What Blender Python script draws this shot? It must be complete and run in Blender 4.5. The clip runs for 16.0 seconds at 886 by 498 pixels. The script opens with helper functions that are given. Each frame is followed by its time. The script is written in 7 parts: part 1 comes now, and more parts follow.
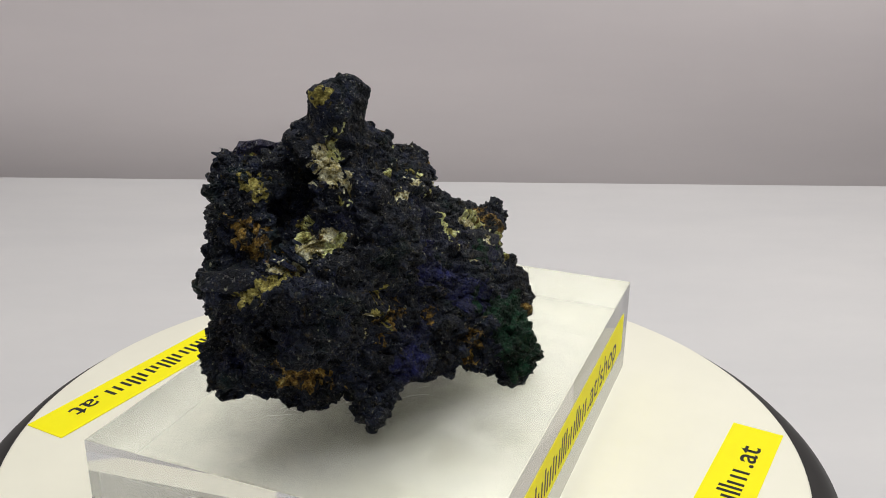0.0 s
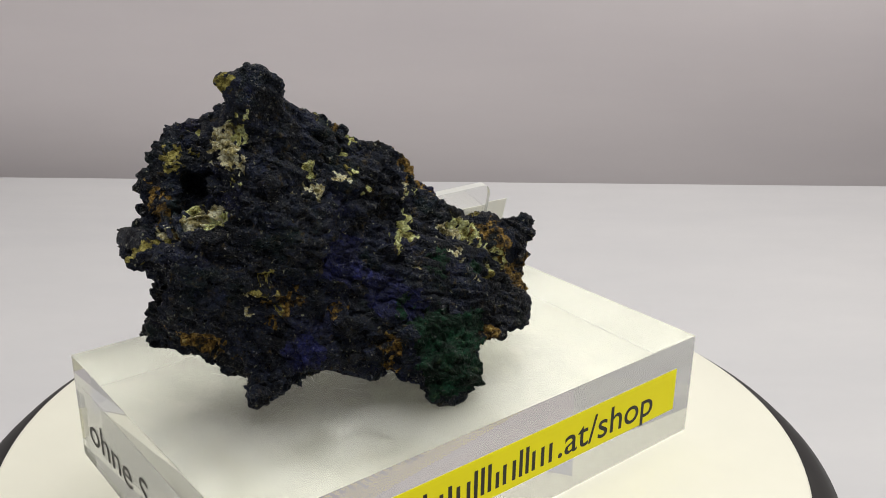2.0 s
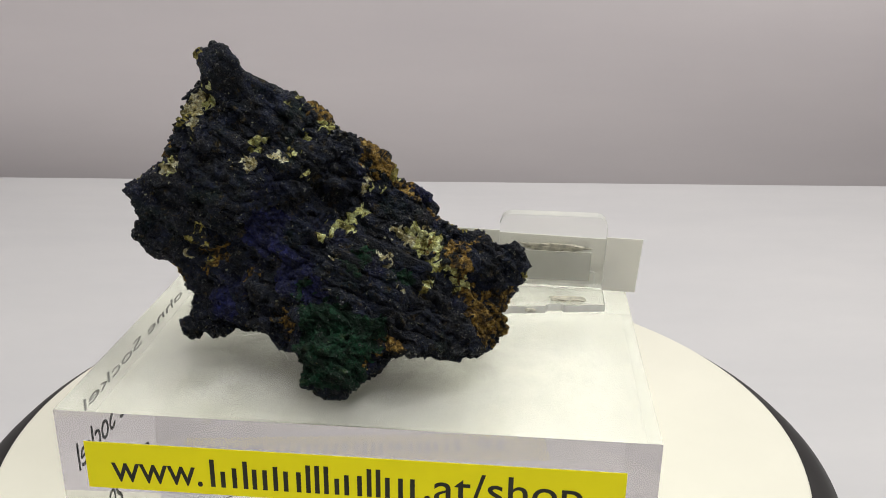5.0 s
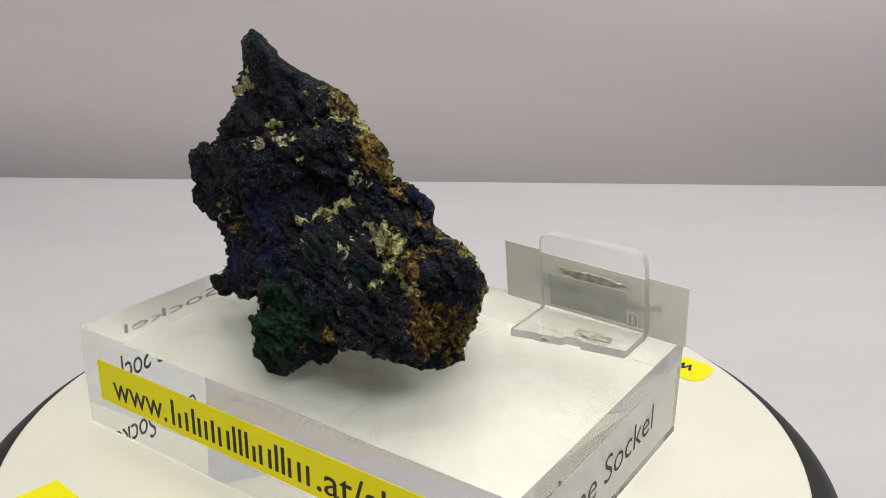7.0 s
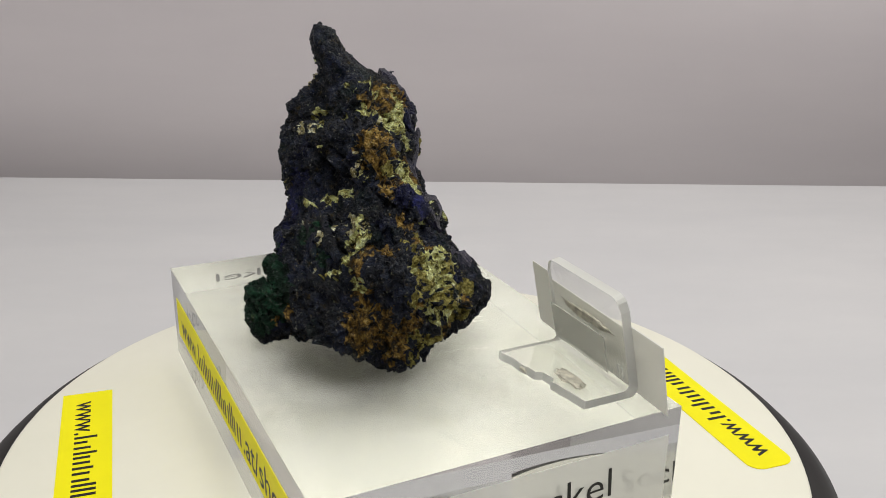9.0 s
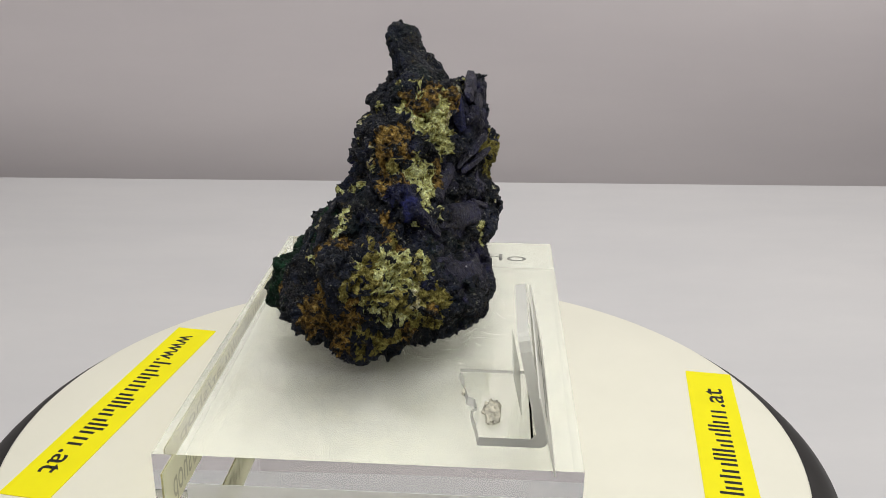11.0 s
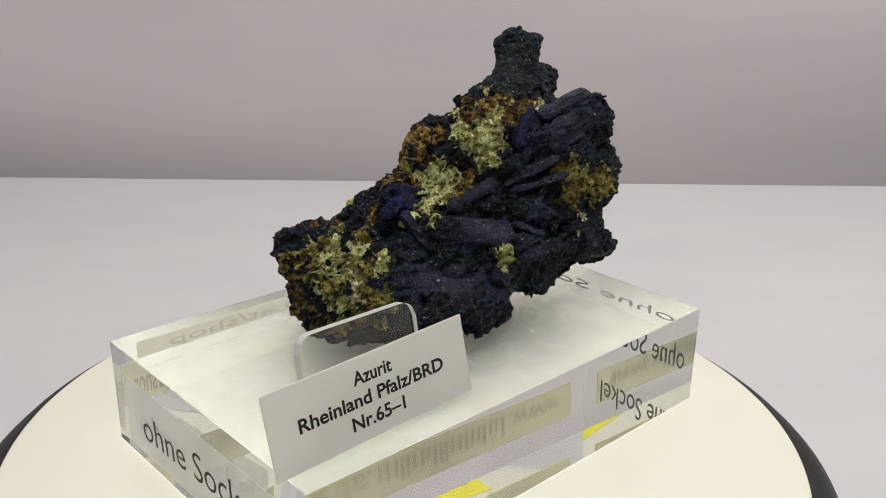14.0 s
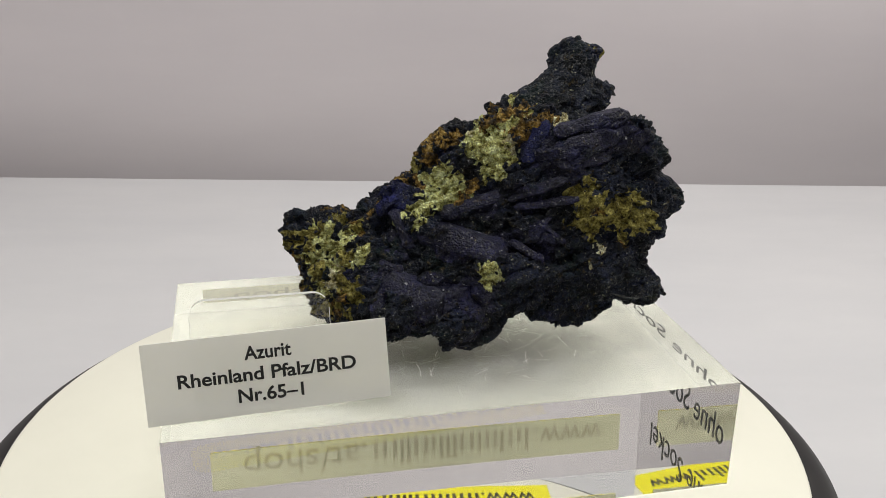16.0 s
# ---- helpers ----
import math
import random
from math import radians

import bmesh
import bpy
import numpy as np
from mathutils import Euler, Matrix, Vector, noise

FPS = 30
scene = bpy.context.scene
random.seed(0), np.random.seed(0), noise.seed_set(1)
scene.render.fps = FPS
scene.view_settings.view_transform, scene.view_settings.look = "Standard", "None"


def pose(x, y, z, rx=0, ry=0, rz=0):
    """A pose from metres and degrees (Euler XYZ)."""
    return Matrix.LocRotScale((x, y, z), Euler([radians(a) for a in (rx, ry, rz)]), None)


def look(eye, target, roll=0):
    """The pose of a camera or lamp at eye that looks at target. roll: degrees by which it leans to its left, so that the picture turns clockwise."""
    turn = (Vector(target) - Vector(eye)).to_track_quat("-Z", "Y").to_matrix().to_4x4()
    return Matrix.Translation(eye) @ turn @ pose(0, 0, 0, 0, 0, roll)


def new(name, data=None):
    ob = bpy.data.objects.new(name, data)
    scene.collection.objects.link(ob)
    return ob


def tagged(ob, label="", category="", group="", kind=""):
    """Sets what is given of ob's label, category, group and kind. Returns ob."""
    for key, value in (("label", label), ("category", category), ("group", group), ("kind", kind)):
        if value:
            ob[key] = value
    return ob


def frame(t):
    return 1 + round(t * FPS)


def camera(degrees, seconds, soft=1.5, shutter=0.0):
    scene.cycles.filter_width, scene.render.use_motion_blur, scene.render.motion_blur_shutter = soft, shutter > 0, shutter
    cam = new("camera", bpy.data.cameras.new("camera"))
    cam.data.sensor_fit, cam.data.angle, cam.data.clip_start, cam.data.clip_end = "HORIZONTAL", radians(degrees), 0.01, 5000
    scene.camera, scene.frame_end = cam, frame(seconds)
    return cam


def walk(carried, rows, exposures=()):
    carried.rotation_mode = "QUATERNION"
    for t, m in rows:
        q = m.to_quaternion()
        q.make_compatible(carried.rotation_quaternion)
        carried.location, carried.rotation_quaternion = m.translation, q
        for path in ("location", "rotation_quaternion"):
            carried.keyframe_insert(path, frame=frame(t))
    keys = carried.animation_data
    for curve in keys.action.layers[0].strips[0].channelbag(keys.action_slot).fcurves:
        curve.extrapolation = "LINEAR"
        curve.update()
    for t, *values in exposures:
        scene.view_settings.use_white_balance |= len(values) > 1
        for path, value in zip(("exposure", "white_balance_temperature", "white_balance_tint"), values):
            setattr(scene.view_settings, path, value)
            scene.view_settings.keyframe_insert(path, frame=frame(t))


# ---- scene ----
# The camera stands still in front of a small turntable inside a white photo booth.
cam = camera(51.14, 16.0, soft=0.6)
CAM = pose(0, -0.1983, 0.15586, 69.658, 0, -2.374) @ pose(0, 0, 0, 0, 0, 0.773)
walk(cam, [(0, CAM), (16, CAM)], [(0, 0.0), (4, 0.06), (7, -0.03), (9, -0.08), (12.5, -0.09), (14, -0.05), (16, 0.04)])

PLATTER_Z = 0.035            # top of the white platter
BLOCK_H = 0.0257             # thickness of the acrylic block
TOP_Z = PLATTER_Z + BLOCK_H  # top of the acrylic block


def spin(t):
    """The platter's turn at t seconds, clockwise seen from above."""
    return pose(0, 0, 0, 0, 0, -(14.5504 * t + 0.01032 * t * t))


# ---- world and light ----
world = bpy.data.worlds.new("booth_dark")
scene.world = world
world.use_nodes = True
world.node_tree.nodes["Background"].inputs[0].default_value = (0.8, 0.85, 1.0, 1)
world.node_tree.nodes["Background"].inputs[1].default_value = 0.02


def area_lamp(name, m, sx, sy, watts, colour):
    light = bpy.data.lights.new(name, "AREA")
    light.shape, light.size, light.size_y, light.energy, light.color = "RECTANGLE", sx, sy, watts, colour
    ob = new(name, light)
    ob.matrix_world = m
    return ob


area_lamp("ceiling_lamp", look((0.10, -0.02, 0.66), (0.08, 0.0, 0)), 0.64, 0.48, 3.7, (0.992, 0.99, 0.935))


# ---- materials ----
def material(name, colour=(0.5, 0.5, 0.5), rough=0.5, metal=0.0, spec=0.5):
    m = bpy.data.materials.new(name)
    m.use_nodes = True
    b = m.node_tree.nodes["Principled BSDF"]
    b.inputs["Base Color"].default_value = (*colour, 1)
    b.inputs["Roughness"].default_value, b.inputs["Metallic"].default_value = rough, metal
    b.inputs["Specular IOR Level"].default_value = spec
    return m, m.node_tree.nodes, m.node_tree.links, b


def coords(nodes, links, scale=(1, 1, 1), kind="Object"):
    tc, mp = nodes.new("ShaderNodeTexCoord"), nodes.new("ShaderNodeMapping")
    links.new(tc.outputs[kind], mp.inputs[0])
    mp.inputs["Scale"].default_value = scale
    return mp.outputs[0]


def noise_tex(nodes, links, vec, scale, detail=4, rough=0.6):
    n = nodes.new("ShaderNodeTexNoise")
    links.new(vec, n.inputs["Vector"])
    n.inputs["Scale"].default_value, n.inputs["Detail"].default_value, n.inputs["Roughness"].default_value = scale, detail, rough
    return n.outputs["Fac"]


def ramp(nodes, links, fac, stops):
    r = nodes.new("ShaderNodeValToRGB")
    links.new(fac, r.inputs[0])
    e = r.color_ramp.elements
    while len(e) < len(stops):
        e.new(0.5)
    for el, (p, c) in zip(e, stops):
        el.position, el.color = p, (*c, 1)
    return r.outputs[0]


def mix(nodes, links, fac, a, b, mode="MIX"):
    m = nodes.new("ShaderNodeMix")
    m.data_type, m.blend_type = "RGBA", mode
    for sock, v in ((m.inputs[0], fac), (m.inputs[6], a), (m.inputs[7], b)):
        if isinstance(v, (int, float)):
            sock.default_value = v
        elif isinstance(v, tuple):
            sock.default_value = (*v, 1)
        else:
            links.new(v, sock)
    return m.outputs[2]


def bump(nodes, links, b, height, strength, dist):
    n = nodes.new("ShaderNodeBump")
    links.new(height, n.inputs["Height"])
    n.inputs["Strength"].default_value, n.inputs["Distance"].default_value = strength, dist
    links.new(n.outputs[0], b.inputs["Normal"])


def cloth_material():
    m, n, l, b = material("grey_cloth", rough=0.9, spec=0.2)
    v = coords(n, l, (1.2, 1, 6))
    f = noise_tex(n, l, v, 3, 4)
    l.new(ramp(n, l, f, [(0.3, (0.668, 0.620, 0.650)), (0.7, (0.712, 0.660, 0.686))]), b.inputs["Base Color"])
    bump(n, l, b, f, 0.12, 0.006)
    return m


def table_material():
    m, n, l, b = material("white_table", rough=0.6, spec=0.3)
    v = coords(n, l, (1, 2.5, 1))
    f = noise_tex(n, l, v, 7, 4)
    l.new(ramp(n, l, f, [(0.3, (0.62, 0.612, 0.635)), (0.7, (0.67, 0.658, 0.676))]), b.inputs["Base Color"])
    bump(n, l, b, noise_tex(n, l, v, 30, 4), 0.15, 0.002)
    return m


def plain_material(name, colour, rough, spec=0.4, wear=0.06, scale=60):
    m, n, l, b = material(name, colour, rough, 0, spec)
    v = coords(n, l)
    f = noise_tex(n, l, v, scale, 5)
    lo, hi = tuple(c * (1 - wear) for c in colour), tuple(min(1, c * (1 + wear)) for c in colour)
    l.new(ramp(n, l, f, [(0.3, lo), (0.7, hi)]), b.inputs["Base Color"])
    bump(n, l, b, noise_tex(n, l, v, scale * 8, 3), 0.06, 0.0004)
    return m


def acrylic_material(name, tint):
    m, n, l, b = material(name, tint, 0.0, 0, 0.5)
    b.inputs["Transmission Weight"].default_value, b.inputs["IOR"].default_value = 1.0, 1.49
    return m


def film_material(haze, name="clear_film"):
    """Clear label film: mostly lets light through, with a milky haze."""
    m = bpy.data.materials.new(name)
    m.use_nodes = True
    n, l = m.node_tree.nodes, m.node_tree.links
    n.remove(n["Principled BSDF"])
    t, d, x = n.new("ShaderNodeBsdfTransparent"), n.new("ShaderNodeBsdfDiffuse"), n.new("ShaderNodeMixShader")
    d.inputs[0].default_value = (0.93, 0.93, 0.90, 1)
    x.inputs[0].default_value = haze
    l.new(t.outputs[0], x.inputs[1])
    l.new(d.outputs[0], x.inputs[2])
    l.new(x.outputs[0], n["Material Output"].inputs[0])
    return m


def card_material():
    """Thin white card: part of the light comes through it."""
    m = plain_material("off_white_card", (0.86, 0.85, 0.82), 0.45, 0.4, 0.02, 90)
    n, l = m.node_tree.nodes, m.node_tree.links
    t, x = n.new("ShaderNodeBsdfTranslucent"), n.new("ShaderNodeMixShader")
    t.inputs[0].default_value = (0.90, 0.90, 0.85, 1)
    x.inputs[0].default_value = 0.42
    l.new(n["Principled BSDF"].outputs[0], x.inputs[1])
    l.new(t.outputs[0], x.inputs[2])
    l.new(x.outputs[0], n["Material Output"].inputs[0])
    return m


CLOTH, TABLE = cloth_material(), table_material()
BOOTH = plain_material("white_booth_fabric", (0.88, 0.87, 0.86), 0.9, 0.1, 0.03, 12)
PLATTER = plain_material("cream_white_plastic", (0.86, 0.84, 0.73), 0.38, 0.4, 0.02, 40)
BLACK = plain_material("black_plastic", (0.012, 0.011, 0.011), 0.5, 0.4, 0.2, 60)
YELLOW = plain_material("yellow_paper", (0.93, 0.84, 0.0), 0.6, 0.3, 0.03, 90)
PAPER_BACK = plain_material("pale_paper_back", (0.92, 0.89, 0.64), 0.8, 0.2, 0.03, 90)
CARD = card_material()
INK = plain_material("black_ink", (0.012, 0.012, 0.012), 0.5, 0.3, 0.1, 200)
FAINT = plain_material("ink_showing_through", (0.58, 0.55, 0.38), 0.8, 0.2, 0.05, 200)
GLUE = plain_material("dried_glue", (0.58, 0.55, 0.46), 0.5, 0.5, 0.5, 500)
SCRATCH = plain_material("pale_scratch", (0.9, 0.9, 0.87), 0.4, 0.5, 0.1, 500)
ACRYLIC = acrylic_material("clear_acrylic", (0.775, 0.785, 0.778))
CLIP_ACRYLIC = acrylic_material("clear_clip_acrylic", (0.95, 0.95, 0.93))
SAWN = acrylic_material("sawn_acrylic_edge", (0.95, 0.95, 0.92))
SAWN.node_tree.nodes["Principled BSDF"].inputs["Transmission Weight"].default_value = 0.45
SAWN.node_tree.nodes["Principled BSDF"].inputs["Roughness"].default_value = 0.4
FILM, THICK_FILM, WORN = film_material(0.25), film_material(0.45), film_material(0.10, "worn_acrylic")
wn, wl = WORN.node_tree.nodes, WORN.node_tree.links
wl.new(ramp(wn, wl, noise_tex(wn, wl, coords(wn, wl), 70, 5, 0.7), [(0.35, (0.05, 0.05, 0.05)), (0.7, (0.19, 0.19, 0.19))]), wn["Mix Shader"].inputs[0])
PAD = film_material(0.40, "old_adhesive")
PAD.node_tree.nodes["Diffuse BSDF"].inputs[0].default_value = (0.62, 0.62, 0.57, 1)


# ---- mesh helpers ----
def part(name, bm, mat, parent=None, label=""):
    me = bpy.data.meshes.new(name)
    bm.to_mesh(me)
    bm.free()
    for m in (mat if isinstance(mat, (list, tuple)) else [mat]):
        me.materials.append(m)
    ob = new(name, me)
    ob.parent = parent
    return tagged(ob, label)


def box(x0, y0, z0, x1, y1, z1, bevel=0.0, seg=2):
    bm = bmesh.new()
    bmesh.ops.create_cube(bm, size=1)
    for v in bm.verts:
        v.co = Vector(((x0 + x1) / 2 + v.co.x * (x1 - x0), (y0 + y1) / 2 + v.co.y * (y1 - y0), (z0 + z1) / 2 + v.co.z * (z1 - z0)))
    if bevel:
        bmesh.ops.bevel(bm, geom=bm.edges[:], offset=bevel, segments=seg, affect="EDGES", profile=0.5)
    return bm


def lathe(profile, steps=160):
    bm = bmesh.new()
    rings = []
    for r, z in profile:
        if r == 0:
            rings.append([bm.verts.new((0, 0, z))])
        else:
            rings.append([bm.verts.new((r * math.cos(2 * math.pi * i / steps), r * math.sin(2 * math.pi * i / steps), z)) for i in range(steps)])
    for a, b in zip(rings, rings[1:]):
        for i in range(steps):
            j = (i + 1) % steps
            q = [a[i % len(a)], a[j % len(a)], b[j % len(b)], b[i % len(b)]]
            bm.faces.new(list(dict.fromkeys(q)))
    bmesh.ops.recalc_face_normals(bm, faces=bm.faces)
    return bm


def smooth(ob):
    for p in ob.data.polygons:
        p.use_smooth = True
    return ob


def outline(points, y0, y1):
    """A flat plate in the xz plane with the given outline, from y0 to y1."""
    bm = bmesh.new()
    f = bm.faces.new([bm.verts.new((x, y0, z)) for x, z in points])
    r = bmesh.ops.extrude_face_region(bm, geom=[f])
    for v in r["geom"]:
        if isinstance(v, bmesh.types.BMVert):
            v.co.y = y1
    bmesh.ops.recalc_face_normals(bm, faces=bm.faces)
    return bm


def text_mesh(words, width, height, bold=0.0, thick=0.00004):
    """Words as a flat mesh in the xy plane from the origin to width; height is that of the capitals."""
    cu = bpy.data.curves.new("words", "FONT")
    cu.body, cu.size, cu.offset, cu.extrude, cu.resolution_u = words, 1.0, bold, 0.0, 4
    ob = bpy.data.objects.new("words", cu)
    scene.collection.objects.link(ob)
    me = bpy.data.meshes.new_from_object(ob.evaluated_get(bpy.context.evaluated_depsgraph_get()))
    bpy.data.objects.remove(ob)
    bm = bmesh.new()
    bm.from_mesh(me)
    bpy.data.meshes.remove(me)
    xs = [v.co.x for v in bm.verts]
    x0, x1 = min(xs), max(xs)
    for v in bm.verts:
        v.co = Vector(((v.co.x - x0) / (x1 - x0) * width, v.co.y / 0.69 * height, thick))
    return bm


def joined(*bms):
    out = bmesh.new()
    for b in bms:
        me = bpy.data.meshes.new("tmp")
        b.to_mesh(me)
        b.free()
        out.from_mesh(me)
        bpy.data.meshes.remove(me)
    return out


def moved(bm, m):
    bmesh.ops.transform(bm, matrix=m, verts=bm.verts)
    return bm


def letter_bars(x, width, xh, thick=0.00004):
    """A trade name as plain upright bars, spaced as its letters are: width of each letter and the heights of its bars."""
    letters = ((0.50, (1.37, 0.8)), (0.33, (1,)), (0.22, (1.37,)), (0.50, (1, 1)), (0.28, (1.2,)), (0.56, (1, 1)), (0.22, (1.37,)), (0.22, (1.37,)), (0.50, (1.37, 0.8)),
               (0.56, (1, 1)), (0.22, (1.37,)), (0.22, (1.37,)), (0.56, (1, 1)), (0.33, (1,)))
    em = width / sum(w for w, k in letters)
    bms, at = [], x
    for w, tall in letters:
        for k, up in enumerate(tall):
            off = (w / 2 - 0.055 if len(tall) == 1 else (0.06, w - 0.18)[k]) * em
            bms.append(moved(box(0, 0, 0, 0.115 * em, xh * up, 0.00002), Matrix.Translation((at + off, 0, thick - 0.00002))))
        at += w * em
    return joined(*bms)


# ---- the booth ----
def setting():
    top = box(-0.62, -0.75, -0.02, 0.62, 0.3437, 0.0, 0.006, 5)
    for v in top.verts:
        if v.co.y > 0:
            v.co.y -= 0.0296 * v.co.x
    tagged(part("floor", top, TABLE), "white slightly lilac matt table top", "table top", kind="structure")
    bm = bmesh.new()
    bmesh.ops.create_grid(bm, x_segments=60, y_segments=40, size=0.5)
    for v in bm.verts:
        x, z = v.co.x * 1.3, v.co.y * 0.85 + 0.27
        v.co = Vector((x, 0.43 + 0.004 * math.sin(9 * z + 2 * x) + 0.003 * math.sin(31 * z + 5 * x), z))
    back = smooth(tagged(part("wall_north", bm, CLOTH), "hanging pinkish grey backdrop cloth with faint folds", "backdrop", kind="structure"))
    sol = back.modifiers.new("thick", "SOLIDIFY")
    sol.thickness, sol.offset = 0.002, 1
    for name, b in (("wall_west", (-0.66, -0.76, -0.2, -0.63, 0.47, 0.72)), ("wall_east", (0.63, -0.76, -0.2, 0.66, 0.47, 0.72)),
                    ("wall_south", (-0.66, -0.80, -0.2, 0.66, -0.77, 0.72)), ("ceiling", (-0.66, -0.80, 0.72, 0.66, 0.47, 0.74)),
                    ("floor_under", (-0.66, -0.76, -0.24, 0.66, 0.47, -0.21))):
        tagged(part(name, box(*b), BOOTH), "plain white photo booth fabric", "booth wall", kind="structure")


setting()


# ---- the turntable ----
def sticker_on_platter(parent, ax, ay, bx, by, rounded=0.0):
    """A yellow strip from (ax, ay) to (bx, by), its words standing towards the axis."""
    a, b = Vector((ax, ay, 0)) / 1000, Vector((bx, by, 0)) / 1000
    d = b - a
    m = Matrix.Translation((*a.xy, PLATTER_Z)) @ pose(0, 0, 0, 0, 0, math.degrees(math.atan2(d.y, d.x)))
    n = d.length
    bm = box(0, -0.006, 0.00005, n, 0.006, 0.00017)
    if rounded:
        ends = [e for e in bm.edges if abs(e.verts[0].co.z - e.verts[1].co.z) > 0.0001 and e.verts[0].co.x < 0.001]
        bmesh.ops.bevel(bm, geom=ends, offset=rounded, segments=6, affect="EDGES", profile=0.5)
    st = part("sticker", bm, YELLOW, parent, "bright yellow paper strip with black print")
    st.matrix_parent_inverse = Matrix.Identity(4)
    st.matrix_basis = m
    t1 = part("lettering", text_mesh("www.", n * 0.19, 0.0052, 0.01, 0.0002), INK, st)
    t1.matrix_basis = pose(n * 0.055, -0.0026, 0)
    t2 = part("printed_name", letter_bars(0, n * 0.52, 0.0038, 0.0002), INK, st)
    tagged(t2, kind="stuff")
    t2.matrix_basis = pose(n * 0.25, -0.0026, 0)
    t3 = part("lettering", text_mesh(".at", n * 0.11, 0.0052, 0.01, 0.0002), INK, st)
    t3.matrix_basis = pose(n * 0.785, -0.0026, 0)


def turntable():
    tt = tagged(new("turntable"), "round cream-white turntable platter with a black sloping rim", "turntable")
    smooth(part("platter", lathe([(0, PLATTER_Z - 0.004), (0.0926, PLATTER_Z - 0.004), (0.0936, PLATTER_Z - 0.0035), (0.0940, PLATTER_Z - 0.0010), (0.0937, PLATTER_Z - 0.0003), (0.0930, PLATTER_Z), (0.02, PLATTER_Z), (0, PLATTER_Z)], 200), PLATTER, tt, "cream-white plastic platter"))
    smooth(part("rim", lathe([(0, PLATTER_Z - 0.0043), (0.0925, PLATTER_Z - 0.0043), (0.0942, PLATTER_Z - 0.0022), (0.0955, PLATTER_Z - 0.0022), (0.0990, PLATTER_Z - 0.0038), (0.1018, PLATTER_Z - 0.0064), (0.1034, PLATTER_Z - 0.0100), (0.1040, 0.004), (0.1030, 0.0015), (0.100, 0.0), (0, 0.0)], 200), BLACK, tt, "black plastic rim"))
    sticker_on_platter(tt, 41.4, -74.9, 87.0, -1.6)
    sticker_on_platter(tt, -43.5, 75.5, -88.0, 0.2, 0.0035)
    return tt


# ---- the acrylic block ----
BLOCK = pose(-0.0001, -0.0064, PLATTER_Z + 0.0002, 0, 0, 65.94)


def face_at(x, y, z, rz):
    """A pose whose xy plane stands upright, facing outwards; rz turns it about the vertical."""
    return pose(x, y, z, 90, 0, rz)


def scratches(parent, z):
    """Fine pale scratches in the block's top under the stone."""
    rnd = random.Random(5)
    bm = bmesh.new()
    for k in range(170):
        a, r = rnd.uniform(0, 6.3), rnd.uniform(0, 0.023)
        cx, cy, rad, a0 = -0.008 + r * math.cos(a) * 1.3, 0.008 + r * math.sin(a), rnd.uniform(0.004, 0.03), rnd.uniform(0, 6.3)
        arc, w = rnd.uniform(0.0015, 0.006) / rad, rnd.uniform(0.00002, 0.00006)
        ends = []
        for i in range(6):
            b = a0 + arc * i / 5
            ends.append([bm.verts.new((cx + (rad + o) * math.cos(b) - rad * math.cos(a0), cy + (rad + o) * math.sin(b) - rad * math.sin(a0), z)) for o in (-w, w)])
        for p, q in zip(ends, ends[1:]):
            bm.faces.new((p[0], p[1], q[1], q[0]))
    ob = tagged(part("scratches", bm, SCRATCH, parent, "fine pale scratches"), kind="stuff")
    ob.visible_shadow = False


